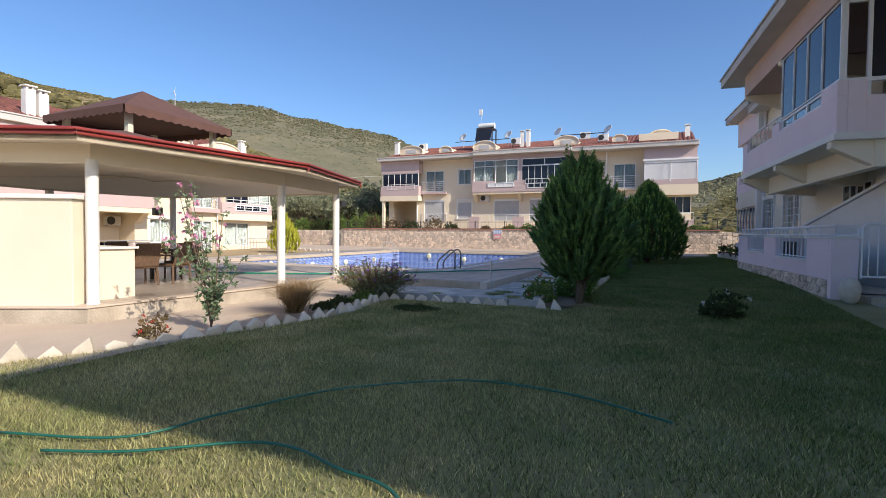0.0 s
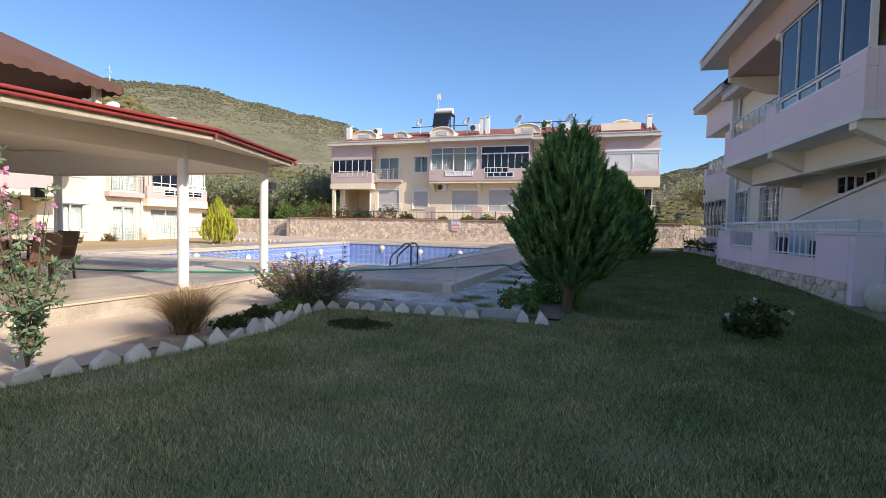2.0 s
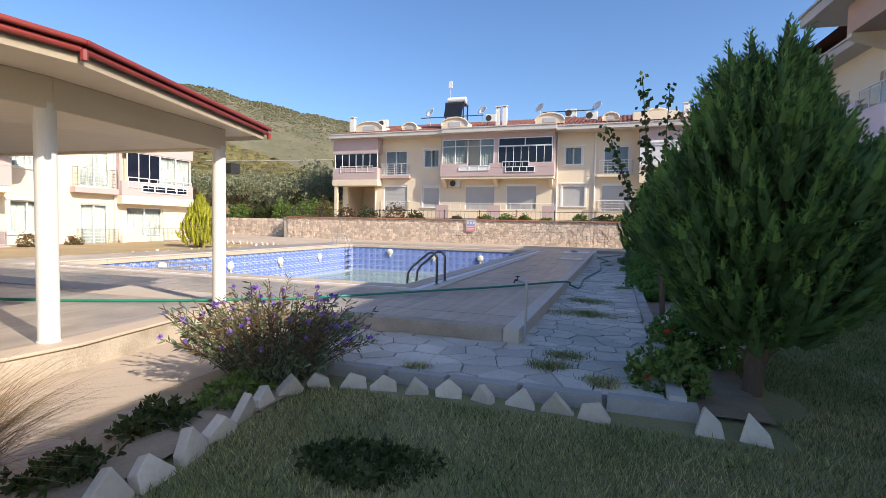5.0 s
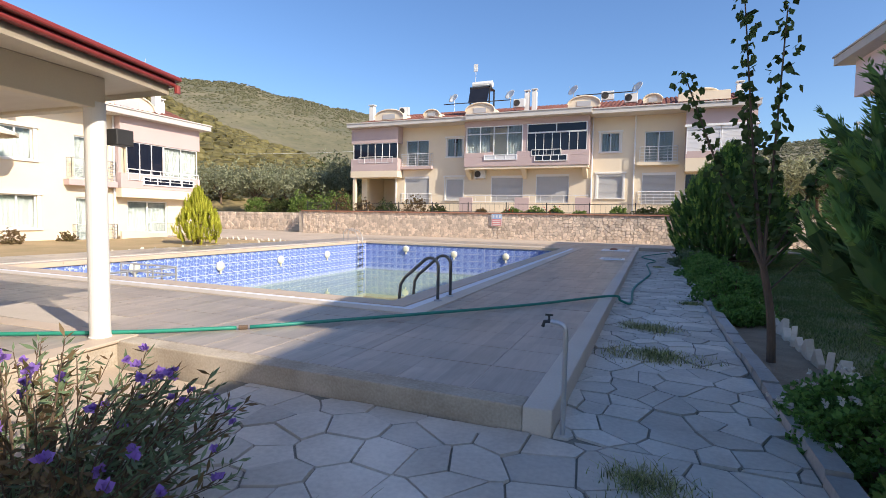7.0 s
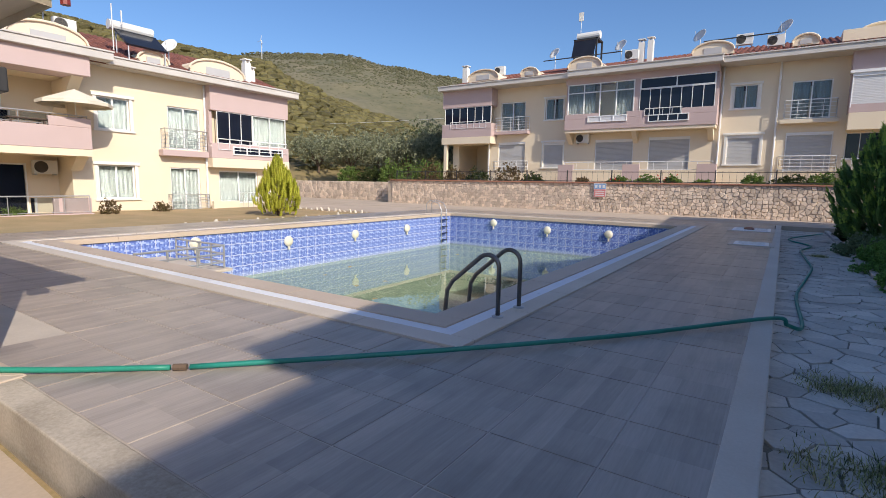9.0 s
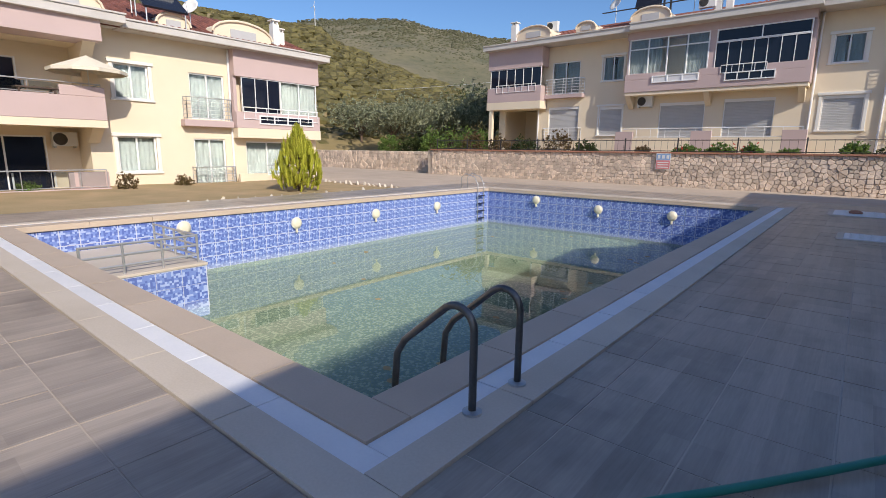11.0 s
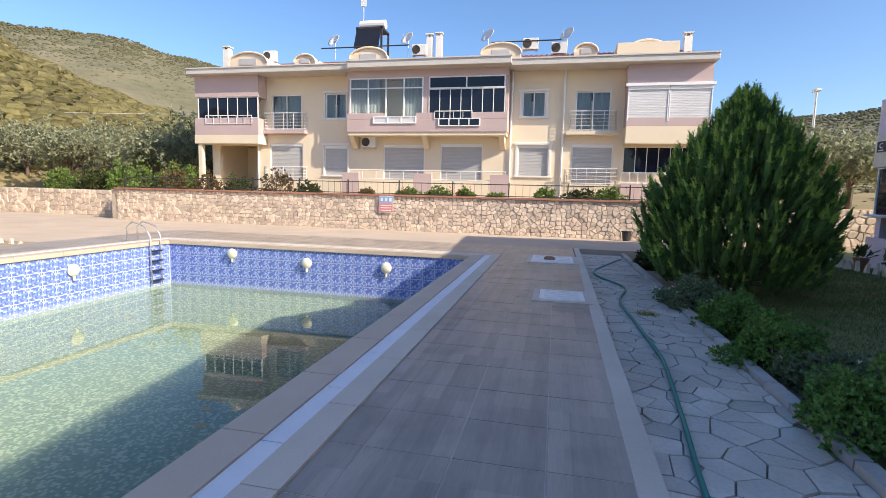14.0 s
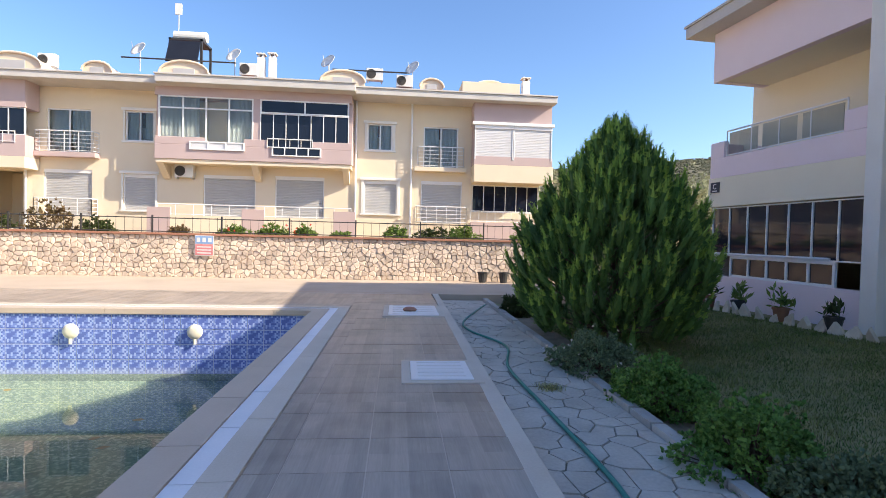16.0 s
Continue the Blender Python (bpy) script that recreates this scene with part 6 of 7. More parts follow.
tagged(part("stone", M().lathe([(0.14, 0.0), (0.16, 0.04), (0.10, 0.08), (0.03, 0.09)], 9, (-4.62, 30.0, DECK + 0.03)), TERRACOTTA), "small brown stone lying on a pool lid", "stone")


def smooth_line(pts, n=8):
    """A Catmull-Rom line through the points."""
    P = [Vector(p) for p in pts]
    P = [P[0] * 2 - P[1]] + P + [P[-1] * 2 - P[-2]]
    out = []
    for i in range(1, len(P) - 2):
        for k in range(n):
            t = k / n
            out.append(0.5 * ((2 * P[i]) + (P[i + 1] - P[i - 1]) * t + (2 * P[i - 1] - 5 * P[i] + 4 * P[i + 1] - P[i + 2]) * t * t + (3 * P[i] - P[i - 1] - 3 * P[i + 1] + P[i + 2]) * t ** 3))
    return out + [P[-2]]


HZ = DECK + 0.022
hs = thing("garden_hose", (0, 0, 0), "long green garden hose lying over the deck and path", "hose")
part("hose_run", M().tube(smooth_line([(-7.30, 12.45, HZ), (-6.02, 13.78, HZ + 0.02), (-4.9, 15.2, HZ + 0.01), (-3.85, 16.65, HZ + 0.02), (-3.70, 16.85, 0.22), (-3.55, 17.3, 0.128), (-3.56, 19.2, 0.128), (-3.38, 21.0, 0.128), (-3.25, 22.3, 0.125), (-3.24, 23.0, 0.128), (-3.28, 24.3, 0.128), (-3.31, 25.9, 0.128), (-3.05, 27.3, 0.128), (-3.46, 28.6, 0.128), (-3.47, 29.6, 0.128), (-2.95, 31.2, 0.128), (-2.5, 32.4, 0.128)]), 0.021, 8), HOSEGREEN, hs, smooth=True)
part("hose_run", M().tube(smooth_line([(-7.40, 12.36, HZ), (-8.2, 11.68, HZ + 0.01), (-9.5, 10.9, HZ + 0.015), (-11.0, 10.3, HZ + 0.015), (-12.6, 10.0, HZ + 0.015)]), 0.021, 8), mat("green_hose_bright", (0.02, 0.27, 0.19), (0.02, 0.23, 0.16), rough=0.45, bump=0.05), hs, "brighter green hose length", smooth=True)
part("coupling", M().tube([(-7.385, 12.375, HZ), (-7.315, 12.435, HZ)], 0.026, 8), BARK, hs, "brown hose coupling")
gh = thing("lawn_hose", (0, 0, 0), "thin green hose lying in loops on the lawn", "hose")
for pts in ([(-4.2, 1.9), (-3.31, 2.21), (-3.06, 2.83), (-2.65, 3.72), (-1.81, 4.37), (-1.2, 4.52), (-0.56, 4.41), (0.1, 4.1)], [(-3.6, 1.85), (-3.08, 2.06), (-2.53, 2.47), (-2.18, 2.56), (-1.75, 2.45), (-1.29, 2.33), (-0.8, 1.7), (-0.6, 0.9)]):
    part("hose_run", M().tube(smooth_line([(x, y, lawn_z(x, y) + 0.045) for x, y in pts], 10), 0.010, 6), DARKHOSE, gh, smooth=True)

tap = thing("garden_tap", (-3.80, 11.56, 0.0), "grey standpipe with a small brass tap", "tap")
part("pipe", M().tube(smooth_line([(0, 0, 0), (0, 0, 0.5), (0, 0, 0.76), (-0.02, 0.0, 0.83), (-0.1, 0.0, 0.85)]), 0.017, 8), STEEL, tap)
part("tap_body", M().tube([(-0.09, 0, 0.85), (-0.14, 0, 0.845), (-0.15, 0, 0.81)], 0.012, 8).tube([(-0.11, 0, 0.855), (-0.11, 0, 0.885)], 0.008, 6).box(-0.135, -0.006, 0.885, -0.085, 0.006, 0.897), DARKIRON, tap)

# wall sign
ws = thing("pool_sign", (-12.3, WY - 0.05, 1.06), "blue and red pool rules sign on the stone wall", "sign")
part("board", M().box(0, -0.02, 0, 0.66, 0, 0.74), PLASTICW, ws)
part("blue_panel", M().box(0.02, -0.026, 0.44, 0.64, -0.021, 0.72), SIGNBLUE, ws)
part("red_panel", M().box(0.02, -0.026, 0.02, 0.64, -0.021, 0.42), SIGNRED, ws)
for i in range(3):
    part("pictogram", M().box(0.07 + 0.2 * i, -0.031, 0.5, 0.19 + 0.2 * i, -0.027, 0.66), PLASTICW, ws)
for i in range(3):
    part("text_bar", M().box(0.08, -0.031, 0.08 + 0.11 * i, 0.58, -0.027, 0.12 + 0.11 * i), PLASTICW, ws)

# fence on the upper terrace
fe = thing("terrace_fence", (0, WY + 0.35, 1.80), "low dark iron fence on the garden wall", "fence")
for z in (0.12, 0.62):
    part("fence_rail", M().tube([(-26.4, 0, z), (3.4, 0, z)], 0.018, 6), DARKIRON, fe)
for i in range(100):
    x = -26.4 + 29.8 * i / 99
    part("fence_bar", M().box(x - 0.005, -0.005, 0.0, x + 0.005, 0.005, 0.66), DARKIRON, fe)
for i in range(13):
    x = -26.4 + 29.8 * i / 12
    part("fence_post", M().box(x - 0.025, -0.025, 0.0, x + 0.025, 0.025, 0.72), DARKIRON, fe)

# parasol and table on the far balcony
um = thing("parasol", (-26.95, 19.2, 2.72), "open cream canvas parasol on the balcony", "parasol")
cn = M()
N8 = 10
cn.add([(1.25 * math.cos(2 * math.pi * k / N8), 1.25 * math.sin(2 * math.pi * k / N8), 1.78) for k in range(N8)] + [(0, 0, 2.3)] + [(1.25 * math.cos(2 * math.pi * k / N8), 1.25 * math.sin(2 * math.pi * k / N8), 1.66) for k in range(N8)],
       [(k, (k + 1) % N8, N8) for k in range(N8)] + [(k, N8 + 1 + k, N8 + 1 + (k + 1) % N8, (k + 1) % N8) for k in range(N8)])
part("canopy", cn, CLOTH, um)
part("pole", M().tube([(0, 0, 0.0), (0, 0, 2.2)], 0.022, 8), PLASTICW, um)
bt = thing("balcony_table", (-27.1, 17.6, 2.72), "dark table on the balcony", "table")
part("tabletop", M().box(-0.4, -0.6, 0.98, 0.4, 0.6, 1.03), DARKWOOD, bt, bevel=0.01)
for sx in (-0.33, 0.33):
    for sy in (-0.5, 0.5):
        part("leg", M().box(sx - 0.03, sy - 0.03, 0, sx + 0.03, sy + 0.03, 0.98), DARKWOOD, bt)

# far things: street lamp, wind turbine, power line
sl = thing("street_lamp", (8.1, 46.0, 1.72), "tall grey street lamp behind the houses", "street lamp")
part("pole", M().tube([(0, 0, 0), (0, 0, 5.9)], 0.09, 8, 0.05), STEEL, sl)
part("head", M().box(-0.12, -0.25, 5.85, 0.12, 0.25, 5.98), PLASTICW, sl, bevel=0.03)
for az, r, z, s in ((53.9, 245.0, 62.0, 1.0),):
    x, y = HC.x - r * math.sin(math.radians(az)), HC.y + r * math.cos(math.radians(az))
    tu = thing("wind_turbine", (x, y, 49.0), "white wind turbine on the hill crest", "wind turbine")
    part("tower", M().tube([(0, 0, 0), (0, 0, 15)], 0.2, 8, 0.14), PLASTICW, tu)
    for k in range(3):
        a = math.radians(20 + 120 * k)
        part("blade", M().tube([(0, -0.4, 15), (2.3 * math.sin(a), -0.4, 15 + 2.3 * math.cos(a))], 0.16, 5, 0.05), PLASTICW, tu)
pw = thing("power_line", (0, 0, 0), "thin overhead cable across the hillside", "cable")
part("cable", M().tube([(-75 + 5 * i, 62.0 + i * 0.8, 10.5 - 1.2 * math.sin(math.pi * i / 14) + 0.15 * i) for i in range(15)], 0.022, 5), PLASTICW, pw)
rng0 = np.random.default_rng(77)
for i in range(26):
    x, y = rng0.uniform(PX0 + 0.5, PX1 - 0.4), rng0.uniform(PY0 + 1, PY1 - 0.4)
    a = rng0.uniform(0, 6)
    tagged(part("floating_leaf", M().add([(x + 0.06 * math.cos(a + k * 1.05) * (1 if k % 3 else 1.6), y + 0.06 * math.sin(a + k * 1.05), WATER + 0.004) for k in range(6)], [tuple(range(6))]), STRAW), "dry pale leaf floating on the pool water", "leaf", "floating leaves")

# ---- planting ----


def bush(name, x, y, z, w, d, h, mt, seed, label, n=500, leaf=0.09, flowers=None, nf=0, fsize=0.05, wide=0.5, category="bush", group=""):
    """A shrub: stems and leaves gathered in clumps, with gaps and an uneven outline."""
    rng = np.random.default_rng(seed)
    t = thing(name, (x, y, z), label, category, group)
    crown, stems, fl = M(), M(), M()
    for i in range(n):
        a, u = rng.uniform(0, 2 * math.pi), rng.uniform() ** 0.6
        b = math.acos(rng.uniform(-0.1, 1))
        lump = 0.75 + 0.4 * noise.noise((math.cos(a) * 1.7 + seed, math.sin(a) * 1.7, b * 2.2))
        p = np.array([w * math.cos(a) * math.sin(b), d * math.sin(a) * math.sin(b), h * (0.08 + 0.92 * math.cos(b) * 1.0)]) * lump * (0.55 + 0.45 * u)
        p[2] = max(0.02, p[2])
        leaves(crown, p, leaf, rng, 6, (p[0], p[1], p[2] + 0.15), 1.0, wide)
        if i % 25 == 0:
            stems.tube([(0.1 * p[0], 0.1 * p[1], -0.05), tuple(p)], 0.012, 5, 0.004)
    for i in range(nf):
        a, b = rng.uniform(0, 2 * math.pi), math.acos(rng.uniform(0.05, 1))
        lump = 0.8 + 0.4 * noise.noise((math.cos(a) * 1.7 + seed, math.sin(a) * 1.7, b * 2.2))
        p = np.array([w * math.cos(a) * math.sin(b), d * math.sin(a) * math.sin(b), h * (0.08 + 0.95 * math.cos(b))]) * lump * 1.02
        leaves(fl, p, fsize, rng, 7, (p[0], p[1], 0.3), 1.2, 0.8)
    part("branchwork", stems, BARK, t)
    part("foliage", crown, mt, t)
    if nf:
        part("blossom", fl, flowers, t)
    return t


def blades(m, x, y, z, n, h, spread, rng, w=0.006, seg=3, droop=0.5):
    """Arching grass blades from one root."""
    for _ in range(n):
        a, l = rng.uniform(0, 2 * math.pi), h * rng.uniform(0.55, 1.1)
        s = spread * rng.uniform(0.15, 1.0)
        dx, dy = math.cos(a), math.sin(a)
        px, py = x + rng.normal() * 0.05, y + rng.normal() * 0.05
        k = len(m.v)
        for i in range(seg + 1):
            t = i / seg
            ww = w * (1 - t * 0.85)
            cx, cy, cz = px + dx * s * t ** 1.25, py + dy * s * t ** 1.25, z + l * (t - droop * 0.5 * t ** 3)
            m.v += [(cx - dy * ww, cy + dx * ww, cz), (cx + dy * ww, cy - dx * ww, cz)]
        m.f += [(k + 2 * i, k + 2 * i + 1, k + 2 * i + 3, k + 2 * i + 2) for i in range(seg)]


rg = np.random.default_rng(12)
fg = thing("fountain_grass", (-5.95, 7.05, 0.03), "clump of dry straw-coloured fountain grass", "grass")
m1, m2 = M(), M()
blades(m1, 0, 0, 0, 1300, 0.95, 0.95, rg, 0.0045, 5, 0.85)
blades(m2, 0, 0, 0, 520, 0.55, 0.5, rg, 0.006, 3)
part("dry_blades", m1, STRAW, fg)
part("green_blades", m2, DRYLEAF, fg, "rust-brown blades low in the clump")

# purple-flowered wispy bush at the path corner
pb = thing("purple_flower_bush", (-5.85, 9.55, 0.03), "wispy bush with small purple flowers by the path", "bush")
st_, lv_, fl_, dr_ = M(), M(), M(), M()
for i in range(210):
    a, q = rg.uniform(0, 6.28), rg.uniform() ** 0.5
    ex, ey, ez = 1.0 * q * math.cos(a), 0.85 * q * math.sin(a), (0.95 - 0.35 * q) * rg.uniform(0.55, 1.05)
    bx, by = 0.35 * ex, 0.35 * ey
    mid = ((bx + ex) / 2 + rg.normal() * 0.05, (by + ey) / 2 + rg.normal() * 0.05, ez * 0.6)
    st_.tube([(bx, by, 0), mid, (ex, ey, ez)], 0.006, 4, 0.002, cap=False)
    for k in range(11):
        t = k / 10
        p = (mid[0] + (ex - mid[0]) * t, mid[1] + (ey - mid[1]) * t, mid[2] + (ez - mid[2]) * t)
        leaves(lv_ if a < 4.2 and rg.uniform() < 0.7 else dr_, p, 0.075, rg, 2, (math.cos(a), math.sin(a), 0.6), 1.1, 0.22)
    for k in range(9):
        p = (bx + (mid[0] - bx) * k / 8, by + (mid[1] - by) * k / 8, mid[2] * k / 8)
        leaves(lv_, p, 0.08, rg, 2, None, 1.0, 0.25)
    if i % 3 == 0:
        for _ in range(2):
            leaves(fl_, (ex, ey, ez + 0.015), 0.035, rg, 6, (rg.normal() * 0.4, rg.normal() * 0.4, 1), 1.3, 0.9)
part("branchwork", st_, BARK, pb)
part("foliage", lv_, SHRUBGREY, pb)
part("dry_foliage", dr_, DRYLEAF, pb, "reddish-brown withered leaves")
part("blossom", fl_, PURPLE, pb)

# bougainvillea trained upright
bo = thing("bougainvillea", (-5.97, 5.25, 0.03), "thin upright bougainvillea with pink flowers", "bush")
st_, lv_, fl_ = M(), M(), M()
for i in range(13):
    a = rg.uniform(0, 6.28)
    top = (rg.normal() * 0.38 - 0.15, rg.normal() * 0.38 - 0.1, rg.uniform(0.7, 2.15) if i else 2.1)
    L = smooth_line([(0, 0, 0), (0.06 * math.cos(a), 0.06 * math.sin(a), 0.5), (top[0] * 0.6, top[1] * 0.6, top[2] * 0.65), top], 6)
    st_.tube(L, 0.010, 5, 0.003, cap=False)
    for j, p in enumerate(L[3:]):
        leaves(lv_, p + Vector((rg.normal() * 0.05, rg.normal() * 0.05, rg.normal() * 0.04)), 0.07, rg, 11 if p.z < 1.2 else 5, None, 1.0, 0.4)
        if p.z > 1.15 and rg.uniform() < 0.6:
            leaves(fl_, p + Vector((rg.normal() * 0.05, rg.normal() * 0.05, 0.03)), 0.048, rg, 8, None, 1.0, 0.8)
part("branchwork", st_, BARK, bo)
part("foliage", lv_, SHRUBGREY, bo)
part("blossom", fl_, PINK, bo)
bush("weed_tuft", -6.3, 4.6, 0.02, 0.3, 0.3, 0.35, DRYLEAF, 31, "reddish dry weeds on the soil strip", 60, 0.06, REDPETAL, 6, 0.03)
bush("rose_bush", 1.0, 10.05, 0.0, 0.45, 0.45, 0.62, DARKLEAF, 32, "low dark rose bush with a few white flowers on the lawn", 260, 0.07, WHITEPETAL, 5, 0.07)
bush("bed_shrub", -5.75, 7.6, 0.03, 0.22, 0.3, 0.14, DARKLEAF, 36, "low green groundcover along the lawn edge", 130, 0.06)
bush("bed_shrub", -5.75, 8.95, 0.03, 0.35, 0.45, 0.25, SHRUB, 37, "low green groundcover along the lawn edge", 150, 0.06)
bush("bed_shrub", -5.9, 8.3, 0.03, 0.25, 0.4, 0.16, DARKLEAF, 33, "low green groundcover along the lawn edge", 160, 0.06)
bush("bed_shrub", -2.35, 10.5, 0.05, 0.45, 0.4, 0.55, SHRUB, 34, "low leafy shrub with a red bloom under the conifer", 220, 0.08, REDPETAL, 3, 0.05)
# row of shrubs in the bed along the flagstone path
for i, (x, y, w, d, h, mt_, nf) in enumerate(((-1.85, 12.1, 0.55, 0.85, 0.62, BEDLEAF, 60), (-1.9, 16.9, 0.40, 0.6, 0.42, BEDLEAF, 0), (-1.85, 18.4, 0.62, 0.7, 0.70, BEDLEAF, 0), (-1.72, 19.7, 0.62, 0.62, 0.62, BEDLEAF, 0), (-1.82, 21.0, 0.66, 0.70, 0.76, BEDLEAF, 0),
                                              (-1.55, 22.1, 0.5, 0.5, 0.5, SHRUBGREY, 8), (-1.85, 22.9, 0.62, 0.62, 0.68, BEDLEAF, 0), (-1.85, 24.4, 0.60, 0.62, 0.70, BEDLEAF, 0), (-2.0, 25.9, 0.62, 0.75, 0.68, SHRUBGREY, 25), (-1.9, 31.2, 0.4, 0.6, 0.55, DARKLEAF, 10))):
    bush("bed_shrub", x - 0.06, y, 0.04, w * 1.22, d * 1.15, h * 1.08, mt_, 40 + i, "rounded leafy green shrub in the path bed" if not nf else "leafy green shrub with pale flowers in the path bed", 1900, 0.044, WHITEPETAL, nf, 0.03, wide=0.75, group="shrubs along the path")

# sapling with large leaves
sa = thing("sapling", (-2.05, 14.5, 0.05), "young tree with large dark heart-shaped leaves on upright shoots", "tree")
st_, lv_ = M(), M()
trunk = smooth_line([(0, 0, -0.05), (-0.03, 0.02, 0.5), (-0.13, 0.02, 1.05)], 6)
st_.tube(trunk, 0.045, 8, 0.035)
for tx, ty, tz, bend in ((-0.98, 0.1, 3.15, 0.3), (-0.45, -0.1, 3.85, 0.12), (-0.02, 0.1, 3.75, 0.1), (0.45, 0.2, 2.2, -0.1), (-0.3, 0.5, 2.9, 0.2)):
    L = smooth_line([(-0.13, 0.02, 1.0), (-0.13 + (tx + 0.13) * 0.45, ty * 0.4, 1.0 + (tz - 1.0) * 0.4), (tx, ty, tz)], 16)
    st_.tube(L, 0.02, 6, 0.006)
    for p in L[9:]:
        for _ in range(5):
            leaves(lv_, p + Vector((rg.normal() * 0.05, rg.normal() * 0.05, rg.normal() * 0.05)), 0.095, rg, 2, (rg.normal(), rg.normal(), -0.9), 0.6, 0.8)
for i in range(5):
    st_.tube([(-0.1, 0.02, 0.7 + 0.1 * i), (0.35 * math.cos(i * 2.1), 0.35 * math.sin(i * 2.1), 1.25 + 0.12 * i)], 0.010, 5, 0.004)
part("trunk", st_, BARK, sa)
part("foliage", lv_, SAPLEAF, sa)


def broad_tree(name, x, y, z, h, r, mt_, seed, label, n=680, leaf=0.28, category="tree"):
    """A spreading tree: tapered trunk, limbs and a ragged crown of leaf clumps."""
    rng = np.random.default_rng(seed)
    t = thing(name, (x, y, z), label, category)
    wood, crown = M(), M()
    wood.tube(smooth_line([(0, 0, -0.3), (0.1, 0.05, h * 0.25), (-0.05, 0.1, h * 0.5)], 4), 0.16, 8, 0.09)
    for i in range(8):
        a = i * 0.8 + rng.uniform(0, 0.5)
        tip = Vector((r * 0.7 * math.cos(a), r * 0.7 * math.sin(a), h * rng.uniform(0.55, 0.9)))
        wood.tube([(-0.02, 0.08, h * rng.uniform(0.3, 0.5)), tip * 0.6 + Vector((0, 0, h * 0.2)), tip], 0.06, 6, 0.015)
        for _ in range(n // 8):
            q = rng.normal(size=3) * np.array([r * 0.33, r * 0.33, h * 0.14])
            leaves(crown, (tip.x + q[0], tip.y + q[1], tip.z + q[2]), leaf, rng, 9, None, 1.0, 0.35)
    part("trunk", wood, BARK, t)
    part("crown", crown, mt_, t)
    return t


# trees at the hill's foot, between the two houses and beyond the right end
for i, (x, y, h, r, mt_) in enumerate(((-35, 50, 4.5, 2.6, OLIVE), (-32, 53, 5.5, 3.0, DARKLEAF), (-29.5, 49, 5.0, 2.6, OLIVE), (-31, 45.5, 3.4, 2.0, OLIVE), (-40, 52, 4.8, 2.8, OLIVE), (-44, 47, 4.5, 2.6, OLIVE), (-37.5, 45, 3.6, 2.2, OLIVE), (-27.5, 55, 5.5, 2.8, DARKLEAF),
                                       (6.5, 47, 3.8, 2.4, OLIVE), (10, 52, 4.2, 2.6, OLIVE), (14, 48, 4.2, 2.6, OLIVE), (9, 44, 3.2, 2.0, OLIVE))):
    broad_tree("olive_tree", x, y, 1.6, h, r, mt_, 60 + i, "grey-green olive tree on the slope behind the wall" if mt_ is OLIVE else "dark evergreen tree on the slope behind the wall")
# shrubs on the upper terrace behind the fence
for i, (x, w, h, mt_, fl) in enumerate(((-26.0, 1.5, 2.1, SHRUB, None), (-24.3, 1.2, 1.7, DRYLEAF, None), (-22.4, 1.2, 1.25, DRYLEAF, None), (-20.3, 1.1, 1.1, DARKLEAF, None), (-18.2, 1.3, 1.5, DRYLEAF, None), (-16.6, 0.9, 0.9, DARKLEAF, None), (-13.4, 0.5, 0.5, DRYLEAF, None),
                                        (-11.4, 0.8, 0.62, SHRUB, REDPETAL), (-9.9, 0.9, 0.7, SHRUB, REDPETAL), (-8.6, 0.6, 0.65, SHRUB, REDPETAL), (-7.2, 0.5, 0.4, SHRUB, None), (-5.0, 0.7, 0.75, SHRUB, None), (-3.6, 0.9, 0.7, DARKLEAF, None), (-2.2, 0.8, 0.8, SHRUB, None), (0.3, 0.8, 0.5, SHRUB, None), (2.2, 0.9, 0.55, SHRUB, None))):
    bush("terrace_shrub", x, WY + 1.2 + 0.2 * (i % 3), 1.70, w, 0.55, h, mt_, 90 + i, "reddish half-bare shrub behind the fence" if mt_ is DRYLEAF else "green garden shrub behind the fence", 260, 0.13, fl, 10 if fl else 0, 0.07, group="shrubs on the terrace")
for i, (x, y, w, h, mt_) in enumerate(((-29.5, 41.3, 1.4, 2.0, SHRUB), (-31.8, 41.6, 1.5, 1.5, DARKLEAF), (-34.2, 41.5, 1.4, 1.6, SHRUB), (-27.2, 42.8, 1.3, 2.2, SHRUB), (-25.7, 42.6, 0.9, 2.0, SHRUB))):
    bush("hedge_shrub", x, y, 1.65, w, 0.9, h, mt_, 120 + i, "large green shrub behind the set-back wall", 420, 0.16, group="shrubs behind the wall")
# plants at the left house and at the right house's foot
bush("creeping_plant", -4.25, 8.35, 0.01, 0.55, 0.35, 0.10, DARKLEAF, 35, "flat dark green creeping plant on the lawn", 260, 0.05)
for i, (x, y, w, h, mt_) in enumerate(((-26.3, 19.9, 0.55, 0.75, DRYLEAF), (-27.0, 22.3, 0.5, 0.5, DRYLEAF), (-27.1, 17.0, 0.4, 0.4, SHRUB))):
    bush("dry_shrub", x, y, 0.17, w, 0.45, h, mt_, 130 + i, "small dry reddish shrub at the house wall", 150, 0.09)
